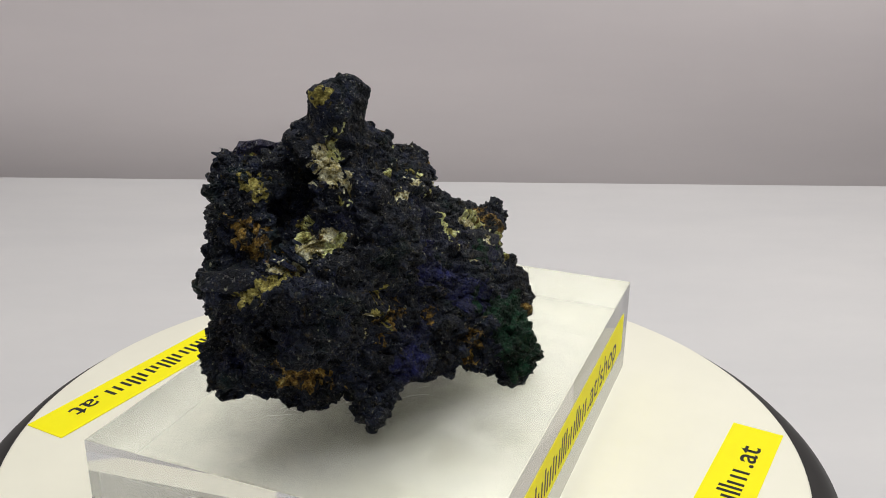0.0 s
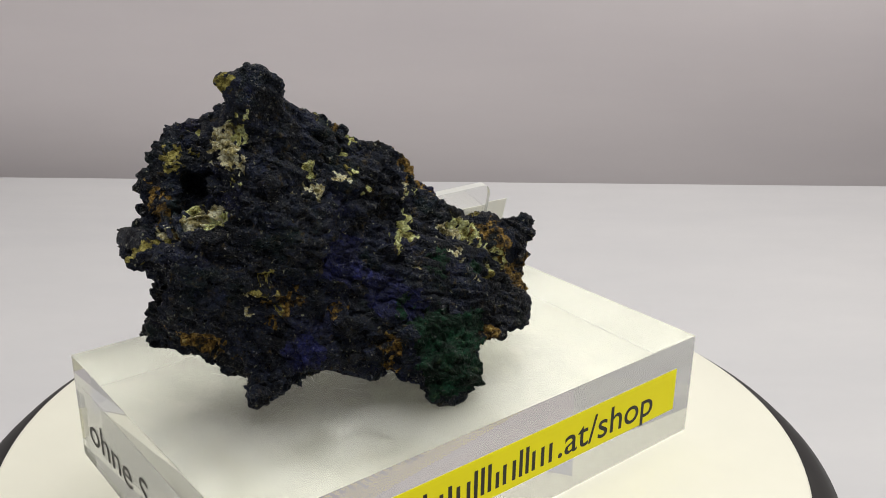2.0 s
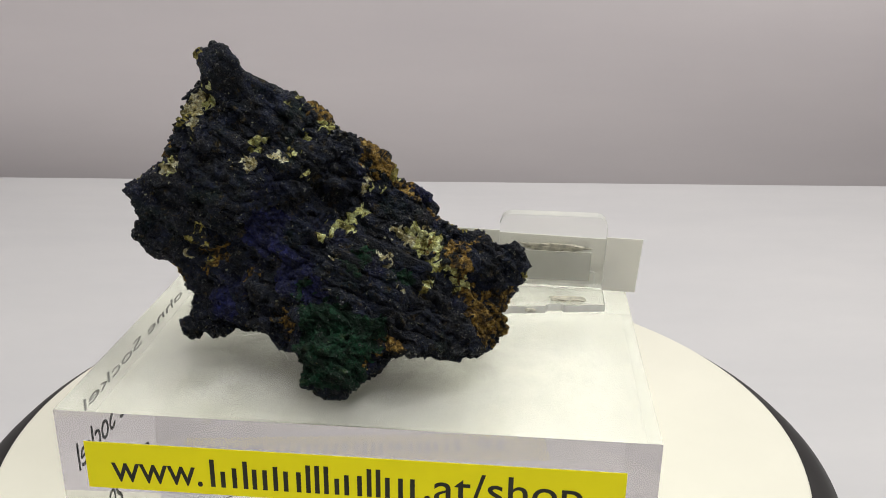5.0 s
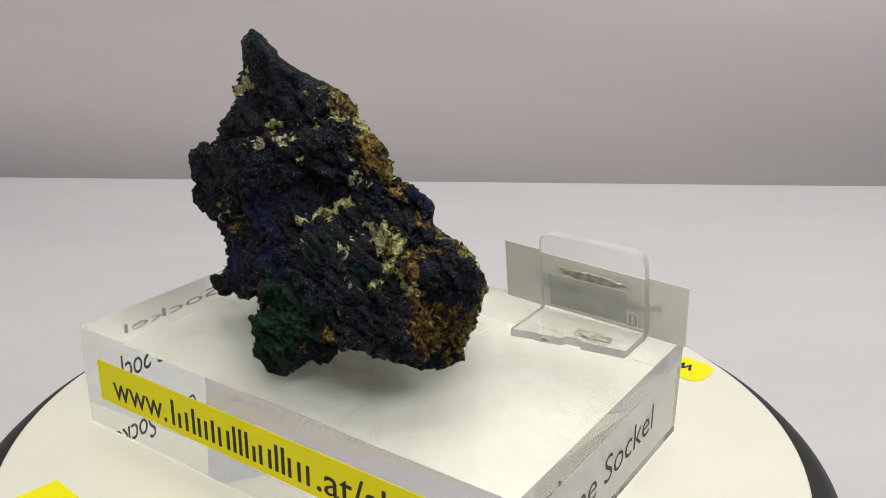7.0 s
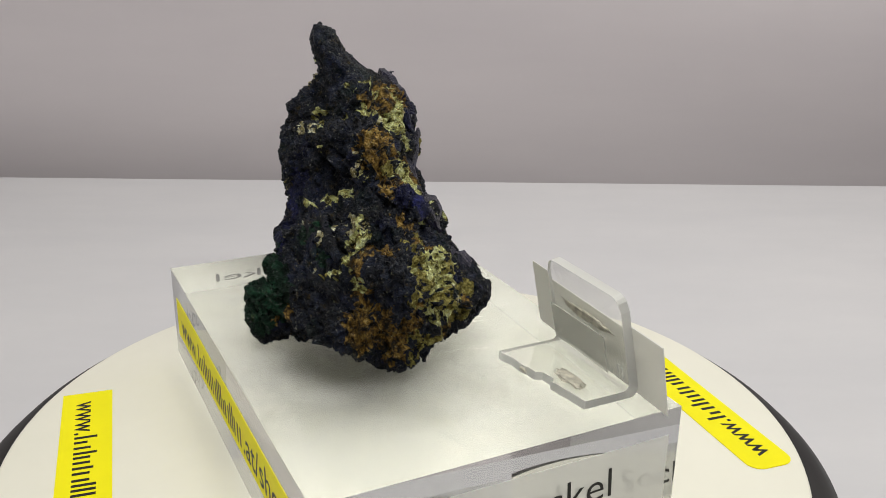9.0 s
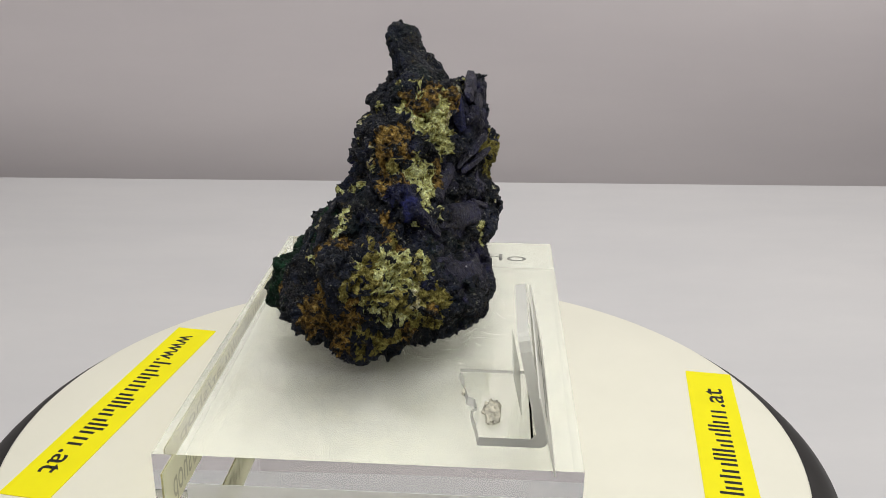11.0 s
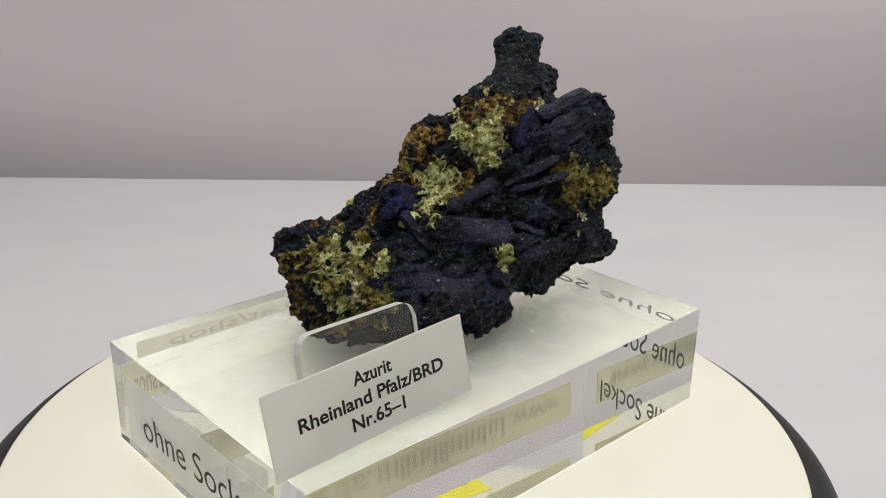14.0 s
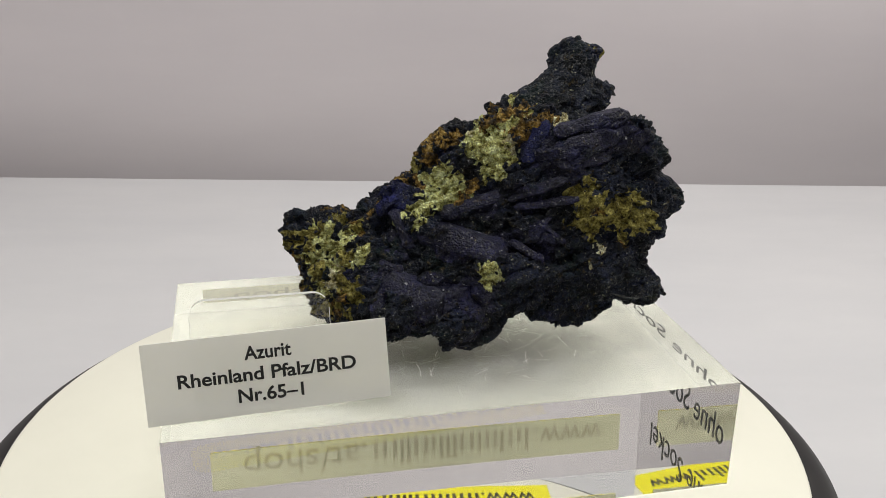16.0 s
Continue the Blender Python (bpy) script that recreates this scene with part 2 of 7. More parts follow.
def acrylic_block():
    blk = tagged(new("display_block"), "clear polished acrylic block with printed labels on its sides", "display block")
    h, wy = BLOCK_H, 0.03965
    body = part("body", box(-0.060, -wy, 0.0, 0.060, wy, h - 0.0002), ACRYLIC, blk, "clear acrylic with fine scratches")
    body.visible_shadow = False
    worn = part("worn_top", box(-0.0598, -wy + 0.0002, h - 0.00012, 0.0598, wy - 0.0002, h - 0.00006), WORN, blk, "milky worn top face")
    worn.visible_shadow = False
    scratches(blk, h - 0.00002)
    # yellow strip glued on one long side: printed face outside, pale back within
    st = part("sticker", box(-0.0545, -wy - 0.00016, h - 0.0177, 0.0538, -wy - 0.00004, h - 0.0070), YELLOW, blk, "bright yellow paper strip with black print")
    back = part("paper_back", box(-0.0545, -wy + 0.00012, h - 0.0177, 0.0538, -wy + 0.00020, h - 0.0070), PAPER_BACK, st, "pale back of the paper strip")
    back.visible_shadow = st.visible_shadow = False
    base, xh, cap = h - 0.0159, 0.0047, 0.0066
    for mat, m in ((INK, face_at(0, -wy - 0.00016, base, 0)), (FAINT, face_at(0, -wy + 0.00030, base, 0))):
        for name, bm, x in (("lettering", text_mesh("www.", 0.0188, cap, 0.004), -0.0493), ("printed_name", letter_bars(0, 0.0428, xh), -0.0293),
                            ("lettering", text_mesh(".at/shop", 0.0312, cap, 0.004), 0.0145)):
            ob = tagged(part(name, bm, mat, st), kind="stuff" if name == "printed_name" else "")
            ob.matrix_basis = m @ pose(x, 0, 0)
    # clear labels on both ends; the one that is glued flat also shows its print from within
    for x, rz, y0, z0, lean, wide in ((0.060, 90, -0.0255, h - 0.0193, 3.0, 0.0490), (-0.060, -90, 0.0326, h - 0.0186, -0.5, 0.0600)):
        s = 1 if x > 0 else -1
        a, b = sorted((x + s * 0.00006, x + s * 0.00014))
        lab = part("clear_label", box(a, -0.0335, h - 0.0235, b, 0.0370, h - 0.0062), THICK_FILM if s > 0 else FILM, blk, "clear film label printed in black")
        lab.visible_shadow = False
        for depth in ((0.00016,) if s > 0 else (0.00016, -0.00012)):
            t = part("lettering", text_mesh("ohne Sockel", wide, 0.0068, -0.004), INK, lab)
            t.matrix_basis = face_at(x + s * depth, y0, z0, rz) @ pose(0, 0, 0, 0, 0, lean)
    return blk


# ---- the label holder with its card ----
HOLDER = BLOCK @ pose(0.0399, 0.0345, BLOCK_H, 0, 0, 0)


def glue(parent, x, y, z, a, b, c, tilt, seed):
    """A thin uneven smear of dried glue."""
    bm = bmesh.new()
    bmesh.ops.create_icosphere(bm, subdivisions=4, radius=1)
    for v in bm.verts:
        k = 1 + 0.55 * noise.noise(v.co * 1.7 + Vector((seed, 0, 0))) + 0.35 * noise.noise(v.co * 5 + Vector((0, seed, 0)))
        v.co = Vector((v.co.x * a * k, v.co.y * b * k, v.co.z * c * (1 + 0.9 * noise.noise(v.co * 6))))
    moved(bm, pose(x, y, z, tilt, 0, 0))
    smooth(part("glue_residue", bm, GLUE, parent, "smear of dried greyish glue"))


def label_holder():
    hd = tagged(new("label_holder"), "bent clear acrylic label holder with traces of dried glue", "label holder")
    # profile across the bend: foot towards the stone, upright leaning back over the foot
    up, tilt, th, w = 0.0240, radians(12.4), 0.0021, 0.0135
    inner = Vector((-0.0032, th))
    d, nrm = Vector((-math.sin(tilt), math.cos(tilt))), Vector((math.cos(tilt), math.sin(tilt)))
    bm = bmesh.new()
    n = 40
    rows = []
    for i in range(n + 1):
        f = i / n
        x = -w + 2 * w * f
        edge = min(f, 1 - f) * 2 * w
        cut = max(0, 0.0032 - edge)
        drop = 0.0032 - math.sqrt(max(0, 0.0032 ** 2 - cut ** 2))
        foot = 0.0188 - 0.0045 * f + 0.0004 * noise.noise((f * 9, 1.0, 0.0)) - (0.0012 if 0.45 < f < 0.62 else 0)
        prof = [(-foot, 0.0003), (-foot + 0.0002, th), (inner.x - 0.0012, th), tuple(inner + d * 0.0012), tuple(inner + d * (up - 0.0027 - drop)), tuple(inner + d * (up - 0.0027 - drop) + nrm * th),
                tuple(inner + d * 0.0014 + nrm * th), (inner.x + th, 0.0018), (inner.x + th - 0.0005, 0.0008), (inner.x + th - 0.0014, 0.0003)]
        rows.append([bm.verts.new((x, y, z)) for y, z in prof])
    m = len(rows[0])
    for a, b in zip(rows, rows[1:]):
        for k in range(m):
            j = (k + 1) % m
            fc = bm.faces.new((a[k], a[j], b[j], b[k]))
            fc.material_index = 1 if k in (0, 4) else 0
    for row in (rows[0], rows[-1]):
        bm.faces.new(row).material_index = 1
    bmesh.ops.recalc_face_normals(bm, faces=bm.faces)
    br = part("bracket", bm, [CLIP_ACRYLIC, SAWN], hd, "bent clear acrylic strip with rounded top corners")
    br.visible_shadow = False
    glue(hd, 0.0040, -0.0118, th + 0.0001, 0.0042, 0.0016, 0.0003, 0, 1.0)
    glue(hd, -0.0050, -0.0176, th * 0.6, 0.0012, 0.0004, 0.0004, 0, 2.0)
    p = inner + d * 0.0120
    glue(hd, 0.0, p.x - 0.0001, p.y, 0.0085, 0.0011, 0.0003, 90 + 12.4, 3.0)
    # grey pad of old adhesive on the inner face, and two small raised catches beside it
    face = pose(0, inner.x, inner.y, 90 - 12.4, 0, 180)
    pad = part("adhesive_pad", box(-0.0098, 0.0035, -th - 0.0003, 0.0098, 0.0122, -th - 0.0001), PAD, hd, "grey pad of old adhesive")
    pad.matrix_basis = face
    for x in (-0.0105, 0.0095):
        bm = bmesh.new()
        ring = []
        for i in range(13):
            a = math.pi * i / 12
            c = Vector((0.0008 * math.cos(a), 0.0030 + 0.0008 * math.sin(a), 0)) if 0 < i < 12 else Vector((0.0008 * math.cos(a), 0.0, 0))
            ring.append([bm.verts.new((x + c.x * k, 0.0012 + c.y * (1 if k == 1 else 0.96), z)) for k, z in ((1.3, 0.0001), (1.3, 0.0006), (0.7, 0.0006), (0.7, 0.0001))])
        for p, q in zip(ring, ring[1:]):
            for k in range(4):
                bm.faces.new((p[k], p[(k + 1) % 4], q[(k + 1) % 4], q[k]))
        catch = part("catch", bm, SAWN, hd, "small raised catch")
        catch.matrix_basis = face
    # card on the outer side; its frame: x along the width as read, y up the card
    m = pose(0.0623 - 0.0399, -0.0005, 0.0001, 90 - 12.2, 0, 180) @ pose(0, 0, 0, 0, 0, 1.9)
    card = part("card", box(0, 0, 0.0, 0.0473, 0.0163, 0.0003, 0.00005, 1), CARD, hd, "off-white printed card")
    card.matrix_basis = m
    for words, x, y, wd in (("Azurit", 0.0192, 0.0111, 0.0091), ("Rheinland Pfalz/BRD", 0.0063, 0.0069, 0.0345), ("Nr.65–1", 0.0174, 0.0027, 0.0127)):
        t = part("lettering", text_mesh(words, wd, 0.0026, 0.022), INK, card)
        t.matrix_basis = pose(x, y, 0.0003)
    return hd


# ---- the mineral specimen ----
def lattice_noise(p, scale, seed):
    """Smooth noise from -1 to 1 at the points p."""
    tab = np.random.default_rng(seed).uniform(-1, 1, (64, 64, 64))
    q = p / scale + 100.5
    i = np.floor(q).astype(int)
    f = q - i
    f = f * f * (3 - 2 * f)
    out = 0
    for dx in (0, 1):
        for dy in (0, 1):
            for dz in (0, 1):
                w = np.abs(1 - dx - f[..., 0]) * np.abs(1 - dy - f[..., 1]) * np.abs(1 - dz - f[..., 2])
                out = out + w * tab[(i[..., 0] + dx) % 64, (i[..., 1] + dy) % 64, (i[..., 2] + dz) % 64]
    return out


def cells(p, scale, seed):
    """Cell noise: distance to the nearest seed, to the second nearest, and the nearest one's random value."""
    r = np.random.default_rng(seed)
    jit, val = r.uniform(0, 1, (32, 32, 32, 3)), r.uniform(-1, 1, (32, 32, 32))
    q = p / scale + 200.0
    i = np.floor(q).astype(int)
    d1 = np.full(len(p), 9.0)
    d2, v1 = d1.copy(), np.zeros(len(p))
    for dx in (-1, 0, 1):
        for dy in (-1, 0, 1):
            for dz in (-1, 0, 1):
                c = i + (dx, dy, dz)
                k = tuple((c % 32).T)
                d = np.linalg.norm(c + jit[k] - q, axis=1)
                near = d < d1
                d2 = np.where(near, d1, np.minimum(d2, d))
                v1 = np.where(near, val[k], v1)
                d1 = np.where(near, d, d1)
    return d1, d2, v1


def turn(rx, ry, rz):
    return np.array(Euler((radians(rx), radians(ry), radians(rz))).to_matrix())


class Stone:
    """A lumpy body: soft lumps added into one field, in millimetres over the block's top, round the platter's axis."""

    def __init__(self, lo, hi, step):
        self.lo, self.step = np.array(lo, float), step
        n = ((np.array(hi) - self.lo) / step).astype(int)
        self.ax = [self.lo[k] + step * np.arange(n[k]) for k in range(3)]
        self.f = np.zeros(n)

    def lump(self, x, y, z, a, b, c, rx=0, ry=0, rz=0, sign=1.0):
        m = turn(rx, ry, rz)
        reach = 2.2 * np.sqrt((m * m) @ np.array((a * a, b * b, c * c)))
        s = tuple(slice(*np.searchsorted(ax, (o - k, o + k))) for ax, o, k in zip(self.ax, (x, y, z), reach))
        g = np.stack(np.meshgrid(*(ax[k] for ax, k in zip(self.ax, s)), indexing="ij"), -1) - (x, y, z)
        if g.size:
            g = g @ m / (a, b, c)
            self.f[s] += sign * np.exp(-(g * g).sum(-1))

    def surface(self, level=0.5):
        f = self.f - level
        f[0] = f[-1] = f[:, 0] = f[:, -1] = f[:, :, 0] = f[:, :, -1] = -1
        n = np.array(f.shape) - 1
        tot, cnt = np.zeros((*n, 3)), np.zeros(n)
        corner = [(0, 0, 0), (1, 0, 0), (0, 1, 0), (1, 1, 0), (0, 0, 1), (1, 0, 1), (0, 1, 1), (1, 1, 1)]
        cut = lambda c: f[c[0]:c[0] + n[0], c[1]:c[1] + n[1], c[2]:c[2] + n[2]]
        for a in corner:
            for k in range(3):
                if a[k] == 0:
                    b = tuple(v + (i == k) for i, v in enumerate(a))
                    fa, fb = cut(a), cut(b)
                    on = (fa > 0) != (fb > 0)
                    t = np.where(on, fa / np.where(on, fa - fb, 1), 0)
                    for i in range(3):
                        tot[..., i] += np.where(on, a[i] + (t if i == k else 0), 0)
                    cnt += on
        act = cnt > 0
        num = np.full(n, -1)
        num[act] = np.arange(act.sum())
        idx = np.argwhere(act)
        verts = self.lo + self.step * (idx + tot[act] / cnt[act][:, None])
        faces = []
        for k in range(3):
            u, w = (k + 1) % 3, (k + 2) % 3
            hi = [slice(None)] * 3
            lo = [slice(None)] * 3
            lo[k], hi[k] = slice(0, -1), slice(1, None)
            s = f > 0
            chg = np.argwhere(s[tuple(lo)] != s[tuple(hi)])
            pos = s[tuple(lo)][tuple(chg.T)]
            du, dw = np.eye(3, dtype=int)[u], np.eye(3, dtype=int)[w]
            q = np.stack([num[tuple((chg - a).T)] for a in (du * 0, du, du + dw, dw)], 1)
            q[~pos] = q[~pos][:, ::-1]
            faces.append(q)
        faces = np.concatenate(faces)
        return verts, faces[(faces >= 0).all(1)]


def halved(v, f):
    """Every quad split into four."""
    e = np.sort(np.stack([f, np.roll(f, -1, axis=1)], -1), -1).reshape(-1, 2)
    u, inv = np.unique(e[:, 0] * len(v) + e[:, 1], return_inverse=True)
    mid = (v[u // len(v)] + v[u % len(v)]) / 2
    inv = inv.reshape(f.shape) + len(v)
    c = len(v) + len(mid) + np.arange(len(f))
    q = np.concatenate([np.stack([f[:, k], inv[:, k], c, inv[:, k - 1]], 1) for k in range(4)])
    return np.concatenate([v, mid, v[f].mean(1)]), q


def vertex_normals(v, f):
    n = np.zeros_like(v)
    fn = np.cross(v[f[:, 2]] - v[f[:, 0]], v[f[:, 3]] - v[f[:, 1]])
    for k in range(4):
        np.add.at(n, f[:, k], fn)
    return n / np.maximum(np.linalg.norm(n, axis=1), 1e-9)[:, None]


def mesh_from(name, v, f, mat, parent, label=""):
    used, inv = np.unique(f, return_inverse=True)
    me = bpy.data.meshes.new(name)
    me.from_pydata((v[used] / 1000).tolist(), [], inv.reshape(f.shape).tolist())
    me.materials.append(mat)
    me.update()
    ob = new(name, me)
    ob.parent = parent
    return smooth(tagged(ob, label))


def math_node(nodes, links, op, a, b):
    n = nodes.new("ShaderNodeMath")
    n.operation = op
    for sock, v in zip(n.inputs, (a, b)):
        if isinstance(v, (int, float)):
            sock.default_value = v
        else:
            links.new(v, sock)
    return n.outputs[0]


def stone_material(name, stops, speck, grain=2600, rough=0.6, spec=0.15, glint=0.90, scale=350, speck_at=0.70, tinges=(), relief=0.75):
    """Mineral colours mixed at two scales, in fine grains of which a few glint, with mineral specks and painted
    sparkles, and grainy relief.
    """
    m, n, l, b = material(name, rough=rough, spec=spec)
    v = coords(n, l)
    big, fine = noise_tex(n, l, v, scale, 5, 0.65), noise_tex(n, l, v, scale * 5, 4, 0.7)
    vor = n.new("ShaderNodeTexVoronoi")
    warp = n.new("ShaderNodeVectorMath")
    warp.operation = "ADD"
    l.new(v, warp.inputs[0])
    warp.inputs[1].default_value = (0.37, 0.11, 0.23)
    l.new(warp.outputs[0], vor.inputs["Vector"])
    vor.inputs["Scale"].default_value = grain
    sep = n.new("ShaderNodeSeparateColor")
    l.new(vor.outputs["Color"], sep.inputs[0])
    c = ramp(n, l, big, stops)
    for k, (where, lo, hi, colour) in enumerate(tinges):
        c = mix(n, l, ramp(n, l, noise_tex(n, l, coords(n, l, (1 + 0.1 * k, 1, 1 - 0.07 * k)), where, 4, 0.7), [(lo, (0, 0, 0)), (hi, (0.85, 0.85, 0.85))]), c, colour)
    c = mix(n, l, 0.8, c, ramp(n, l, fine, [(0.3, (0.25, 0.25, 0.25)), (0.7, (1.6, 1.6, 1.6))]), "MULTIPLY")
    c = mix(n, l, 0.6, c, ramp(n, l, sep.outputs[1], [(0.0, (0.4, 0.4, 0.4)), (1.0, (1.7, 1.7, 1.7))]), "MULTIPLY")
    # bright specks: mineral flecks, and on the dark kinds sparkle put into the colour
    sp = ramp(n, l, noise_tex(n, l, v, scale * 6.5, 2, 0.5), [(speck_at, (0, 0, 0)), (speck_at + 0.04, (1, 1, 1))])
    l.new(mix(n, l, sp, c, speck), b.inputs["Base Color"])
    shine = ramp(n, l, sep.outputs[0], [(glint, (0, 0, 0)), (min(0.995, glint + 0.04), (1, 1, 1))])
    l.new(ramp(n, l, shine, [(0.0, (rough,) * 3), (1.0, (0.22,) * 3)]), b.inputs["Roughness"])
    l.new(ramp(n, l, shine, [(0.0, (spec,) * 3), (1.0, (1.0,) * 3)]), b.inputs["Specular IOR Level"])
    h = math_node(n, l, "SUBTRACT", fine, math_node(n, l, "MULTIPLY", vor.outputs["Distance"], 0.9))
    h = math_node(n, l, "ADD", h, math_node(n, l, "MULTIPLY", sep.outputs[2], 0.35))
    bump(n, l, b, h, relief, 0.0006)
    return m


RUST, TEAL, ULTRA = (0.050, 0.036, 0.012), (0.0025, 0.0095, 0.0095), (0.004, 0.0055, 0.030)
DUST = ((260, 0.57, 0.68, (0.026, 0.028, 0.042)), (560, 0.62, 0.70, RUST))
STONE_MATS = {
    "azurite": stone_material("blue_black_azurite", [(0.34, (0.0018, 0.0024, 0.0045)), (0.50, (0.0045, 0.0068, 0.014)), (0.62, (0.008, 0.012, 0.029)), (0.74, (0.024, 0.027, 0.034))], (0.20, 0.20, 0.14), 2600, 0.54, 0.20, 0.88, 170, 0.685,
                              ((110, 0.54, 0.66, TEAL), (90, 0.55, 0.68, ULTRA), (520, 0.585, 0.68, RUST))),
    "lime": stone_material("lime_yellow_crust", [(0.34, (0.020, 0.018, 0.008)), (0.41, (0.16, 0.14, 0.035)), (0.50, (0.42, 0.42, 0.15)), (0.64, (0.64, 0.68, 0.38))], (0.70, 0.70, 0.50), 2400, 0.8, 0.2, 0.97, 560, 0.66),
    "pale": stone_material("pale_crust", [(0.34, (0.04, 0.034, 0.014)), (0.46, (0.34, 0.29, 0.12)), (0.60, (0.62, 0.61, 0.44))], (0.76, 0.76, 0.64), 2400, 0.75, 0.25, 0.95, 560, 0.64),
    "ochre": stone_material("ochre_crust", [(0.40, (0.007, 0.006, 0.006)), (0.48, (0.075, 0.045, 0.012)), (0.58, (0.25, 0.15, 0.032)), (0.72, (0.46, 0.36, 0.13))], (0.55, 0.48, 0.26), 2600, 0.75, 0.2, 0.95, 560, 0.69),
    "olive": stone_material("olive_crust", [(0.36, (0.018, 0.015, 0.006)), (0.46, (0.15, 0.125, 0.028)), (0.62, (0.37, 0.33, 0.10))], (0.50, 0.48, 0.23), 2600, 0.8, 0.2, 0.96, 560, 0.69),
    "malachite": stone_material("dark_green_malachite", [(0.34, (0.0015, 0.006, 0.0035)), (0.52, (0.004, 0.019, 0.010)), (0.70, (0.010, 0.050, 0.026))], (0.10, 0.16, 0.09), 2600, 0.6, 0.16, 0.93, 260, 0.71, ((420, 0.60, 0.70, (0.03, 0.05, 0.02)),)),
    "blue": stone_material("deep_blue_azurite", [(0.30, (0.003, 0.004, 0.012)), (0.52, (0.006, 0.008, 0.040)), (0.72, (0.014, 0.018, 0.105))], (0.12, 0.13, 0.22), 2600, 0.55, 0.2, 0.92, 240, 0.72),
    "glossy": stone_material("glossy_navy_crystal", [(0.30, (0.0025, 0.0025, 0.009)), (0.52, (0.006, 0.006, 0.024)), (0.74, (0.016, 0.017, 0.060))], (0.30, 0.30, 0.33), 2300, 0.40, 0.30, 0.92, 200, 0.70, DUST, 0.6),
    "navy": stone_material("navy_azurite_crystal", [(0.30, (0.0025, 0.0025, 0.008)), (0.52, (0.0058, 0.006, 0.021)), (0.74, (0.015, 0.016, 0.052))], (0.28, 0.28, 0.30), 2400, 0.48, 0.22, 0.91, 200, 0.695, DUST),
}

STONE_LABEL = {"azurite": "blue-black granular azurite", "lime": "lime-yellow powdery crust", "pale": "pale cream crystalline crust and two small painted glints", "ochre": "rusty ochre iron crust",
               "olive": "olive-yellow spongy crust", "malachite": "dark green malachite", "blue": "deep blue azurite", "navy": "smooth navy azurite crystals"}
CRUSTS = {}


def patches(kind, *spots):
    CRUSTS.setdefault(kind, []).extend(spots)


def stone_forms(s):
    """The stone's lumps from the horn at its top down to its feet: centre, radii, turn."""
    s.lump(-12.2, -37.1, 62.2, 5.1, 4.1, 2.2, -19, 24, 48)
    s.lump(-11.3, -37.2, 61.1, 6.2, 3.3, 2.7, 71, -51, -139)
    s.lump(-15.0, -28.2, 55.7, 10.8, 4.5, 1.5, 13, -31, -77)
    s.lump(-9.1, -24.5, 54.3, 7.1, 3.8, 1.5, 157, -24, -97)
    s.lump(-17.2, -38.3, 54.3, 6.3, 4.6, 2.1, 143, -11, -83)
    s.lump(-18.0, -39.6, 52.6, 9.9, 4.1, 2.2, 27, 62, -128)
    s.lump(-8.9, -18.2, 50.7, 14.3, 2.8, 1.8, 26, -24, -137)
    s.lump(-14.0, -27.5, 50.3, 10.7, 5.6, 3.4, 30, -32, -95)
    s.lump(-13.2, -42.5, 49.9, 16.9, 4.0, 1.7, -111, -65, 63)
    s.lump(-24.2, -36.8, 49.9, 8.2, 6.5, 1.5, 176, -21, 166)
    s.lump(-26.7, -26.7, 49.5, 8.2, 3.7, 1.7, 41, -9, -121)
    s.lump(-22.8, -26.6, 48.7, 11.6, 3.4, 2.8, 47, 2, -136)
    s.lump(-7.8, -38.5, 48.3, 12.7, 4.2, 1.9, -149, -63, 125)
    s.lump(-4.4, -30.6, 47.1, 9.2, 7.4, 1.5, 149, 55, -43)
    s.lump(-2.5, -26.1, 47.1, 12.8, 3.5, 1.5, -156, -6, 80)
    s.lump(-11.8, -46.3, 46.7, 6.1, 3.4, 1.5, 44, -3, 23)
    s.lump(-29.6, -39.3, 46.5, 7.4, 4.5, 2.8, 96, 40, -82)
    s.lump(-23.1, -45.9, 45.5, 10.2, 4.1, 1.7, -118, -5, -7)
    s.lump(-32.6, -41.0, 45.1, 11.1, 2.3, 1.5, -91, -60, 97)
    s.lump(-3.2, -14.0, 45.0, 6.0, 5.2, 2.3, 8, -13, -85)
    s.lump(-12.3, -14.4, 45.0, 14.0, 5.0, 1.5, 64, -17, -146)
    s.lump(-22.4, -33.4, 42.6, 11.6, 7.7, 4.8, 29, 35, -139)
    s.lump(2.7, -17.2, 41.9, 8.7, 4.3, 1.7, -105, 7, 78)
    s.lump(1.6, -27.4, 41.9, 12.8, 4.1, 1.5, -111, -7, 78)
    s.lump(-12.2, -47.8, 41.2, 9.5, 5.0, 1.7, -134, -38, 47)
    s.lump(-27.6, -44.7, 41.0, 9.2, 4.0, 2.4, 98, 44, 159)
    s.lump(2.4, -8.0, 40.9, 8.6, 3.2, 1.9, 146, -47, -107)
    s.lump(-29.7, -26.1, 38.6, 8.8, 4.0, 1.5, -88, -45, 52)
    s.lump(-21.8, -18.8, 38.5, 10.2, 6.4, 1.5, 90, -8, -144)
    s.lump(-1.9, -38.5, 38.4, 6.8, 4.9, 1.7, 101, -23, -116)
    s.lump(-26.7, -50.0, 37.0, 7.8, 3.0, 1.5, 6, -21, -15)
    s.lump(-24.3, -22.1, 36.8, 11.9, 8.5, 1.6, 40, -77, -87)
    s.lump(-17.8, -43.2, 36.4, 9.9, 8.3, 5.5, -162, -61, 67)
    s.lump(-31.6, -33.2, 36.3, 12.6, 7.4, 1.5, -59, -81, 46)
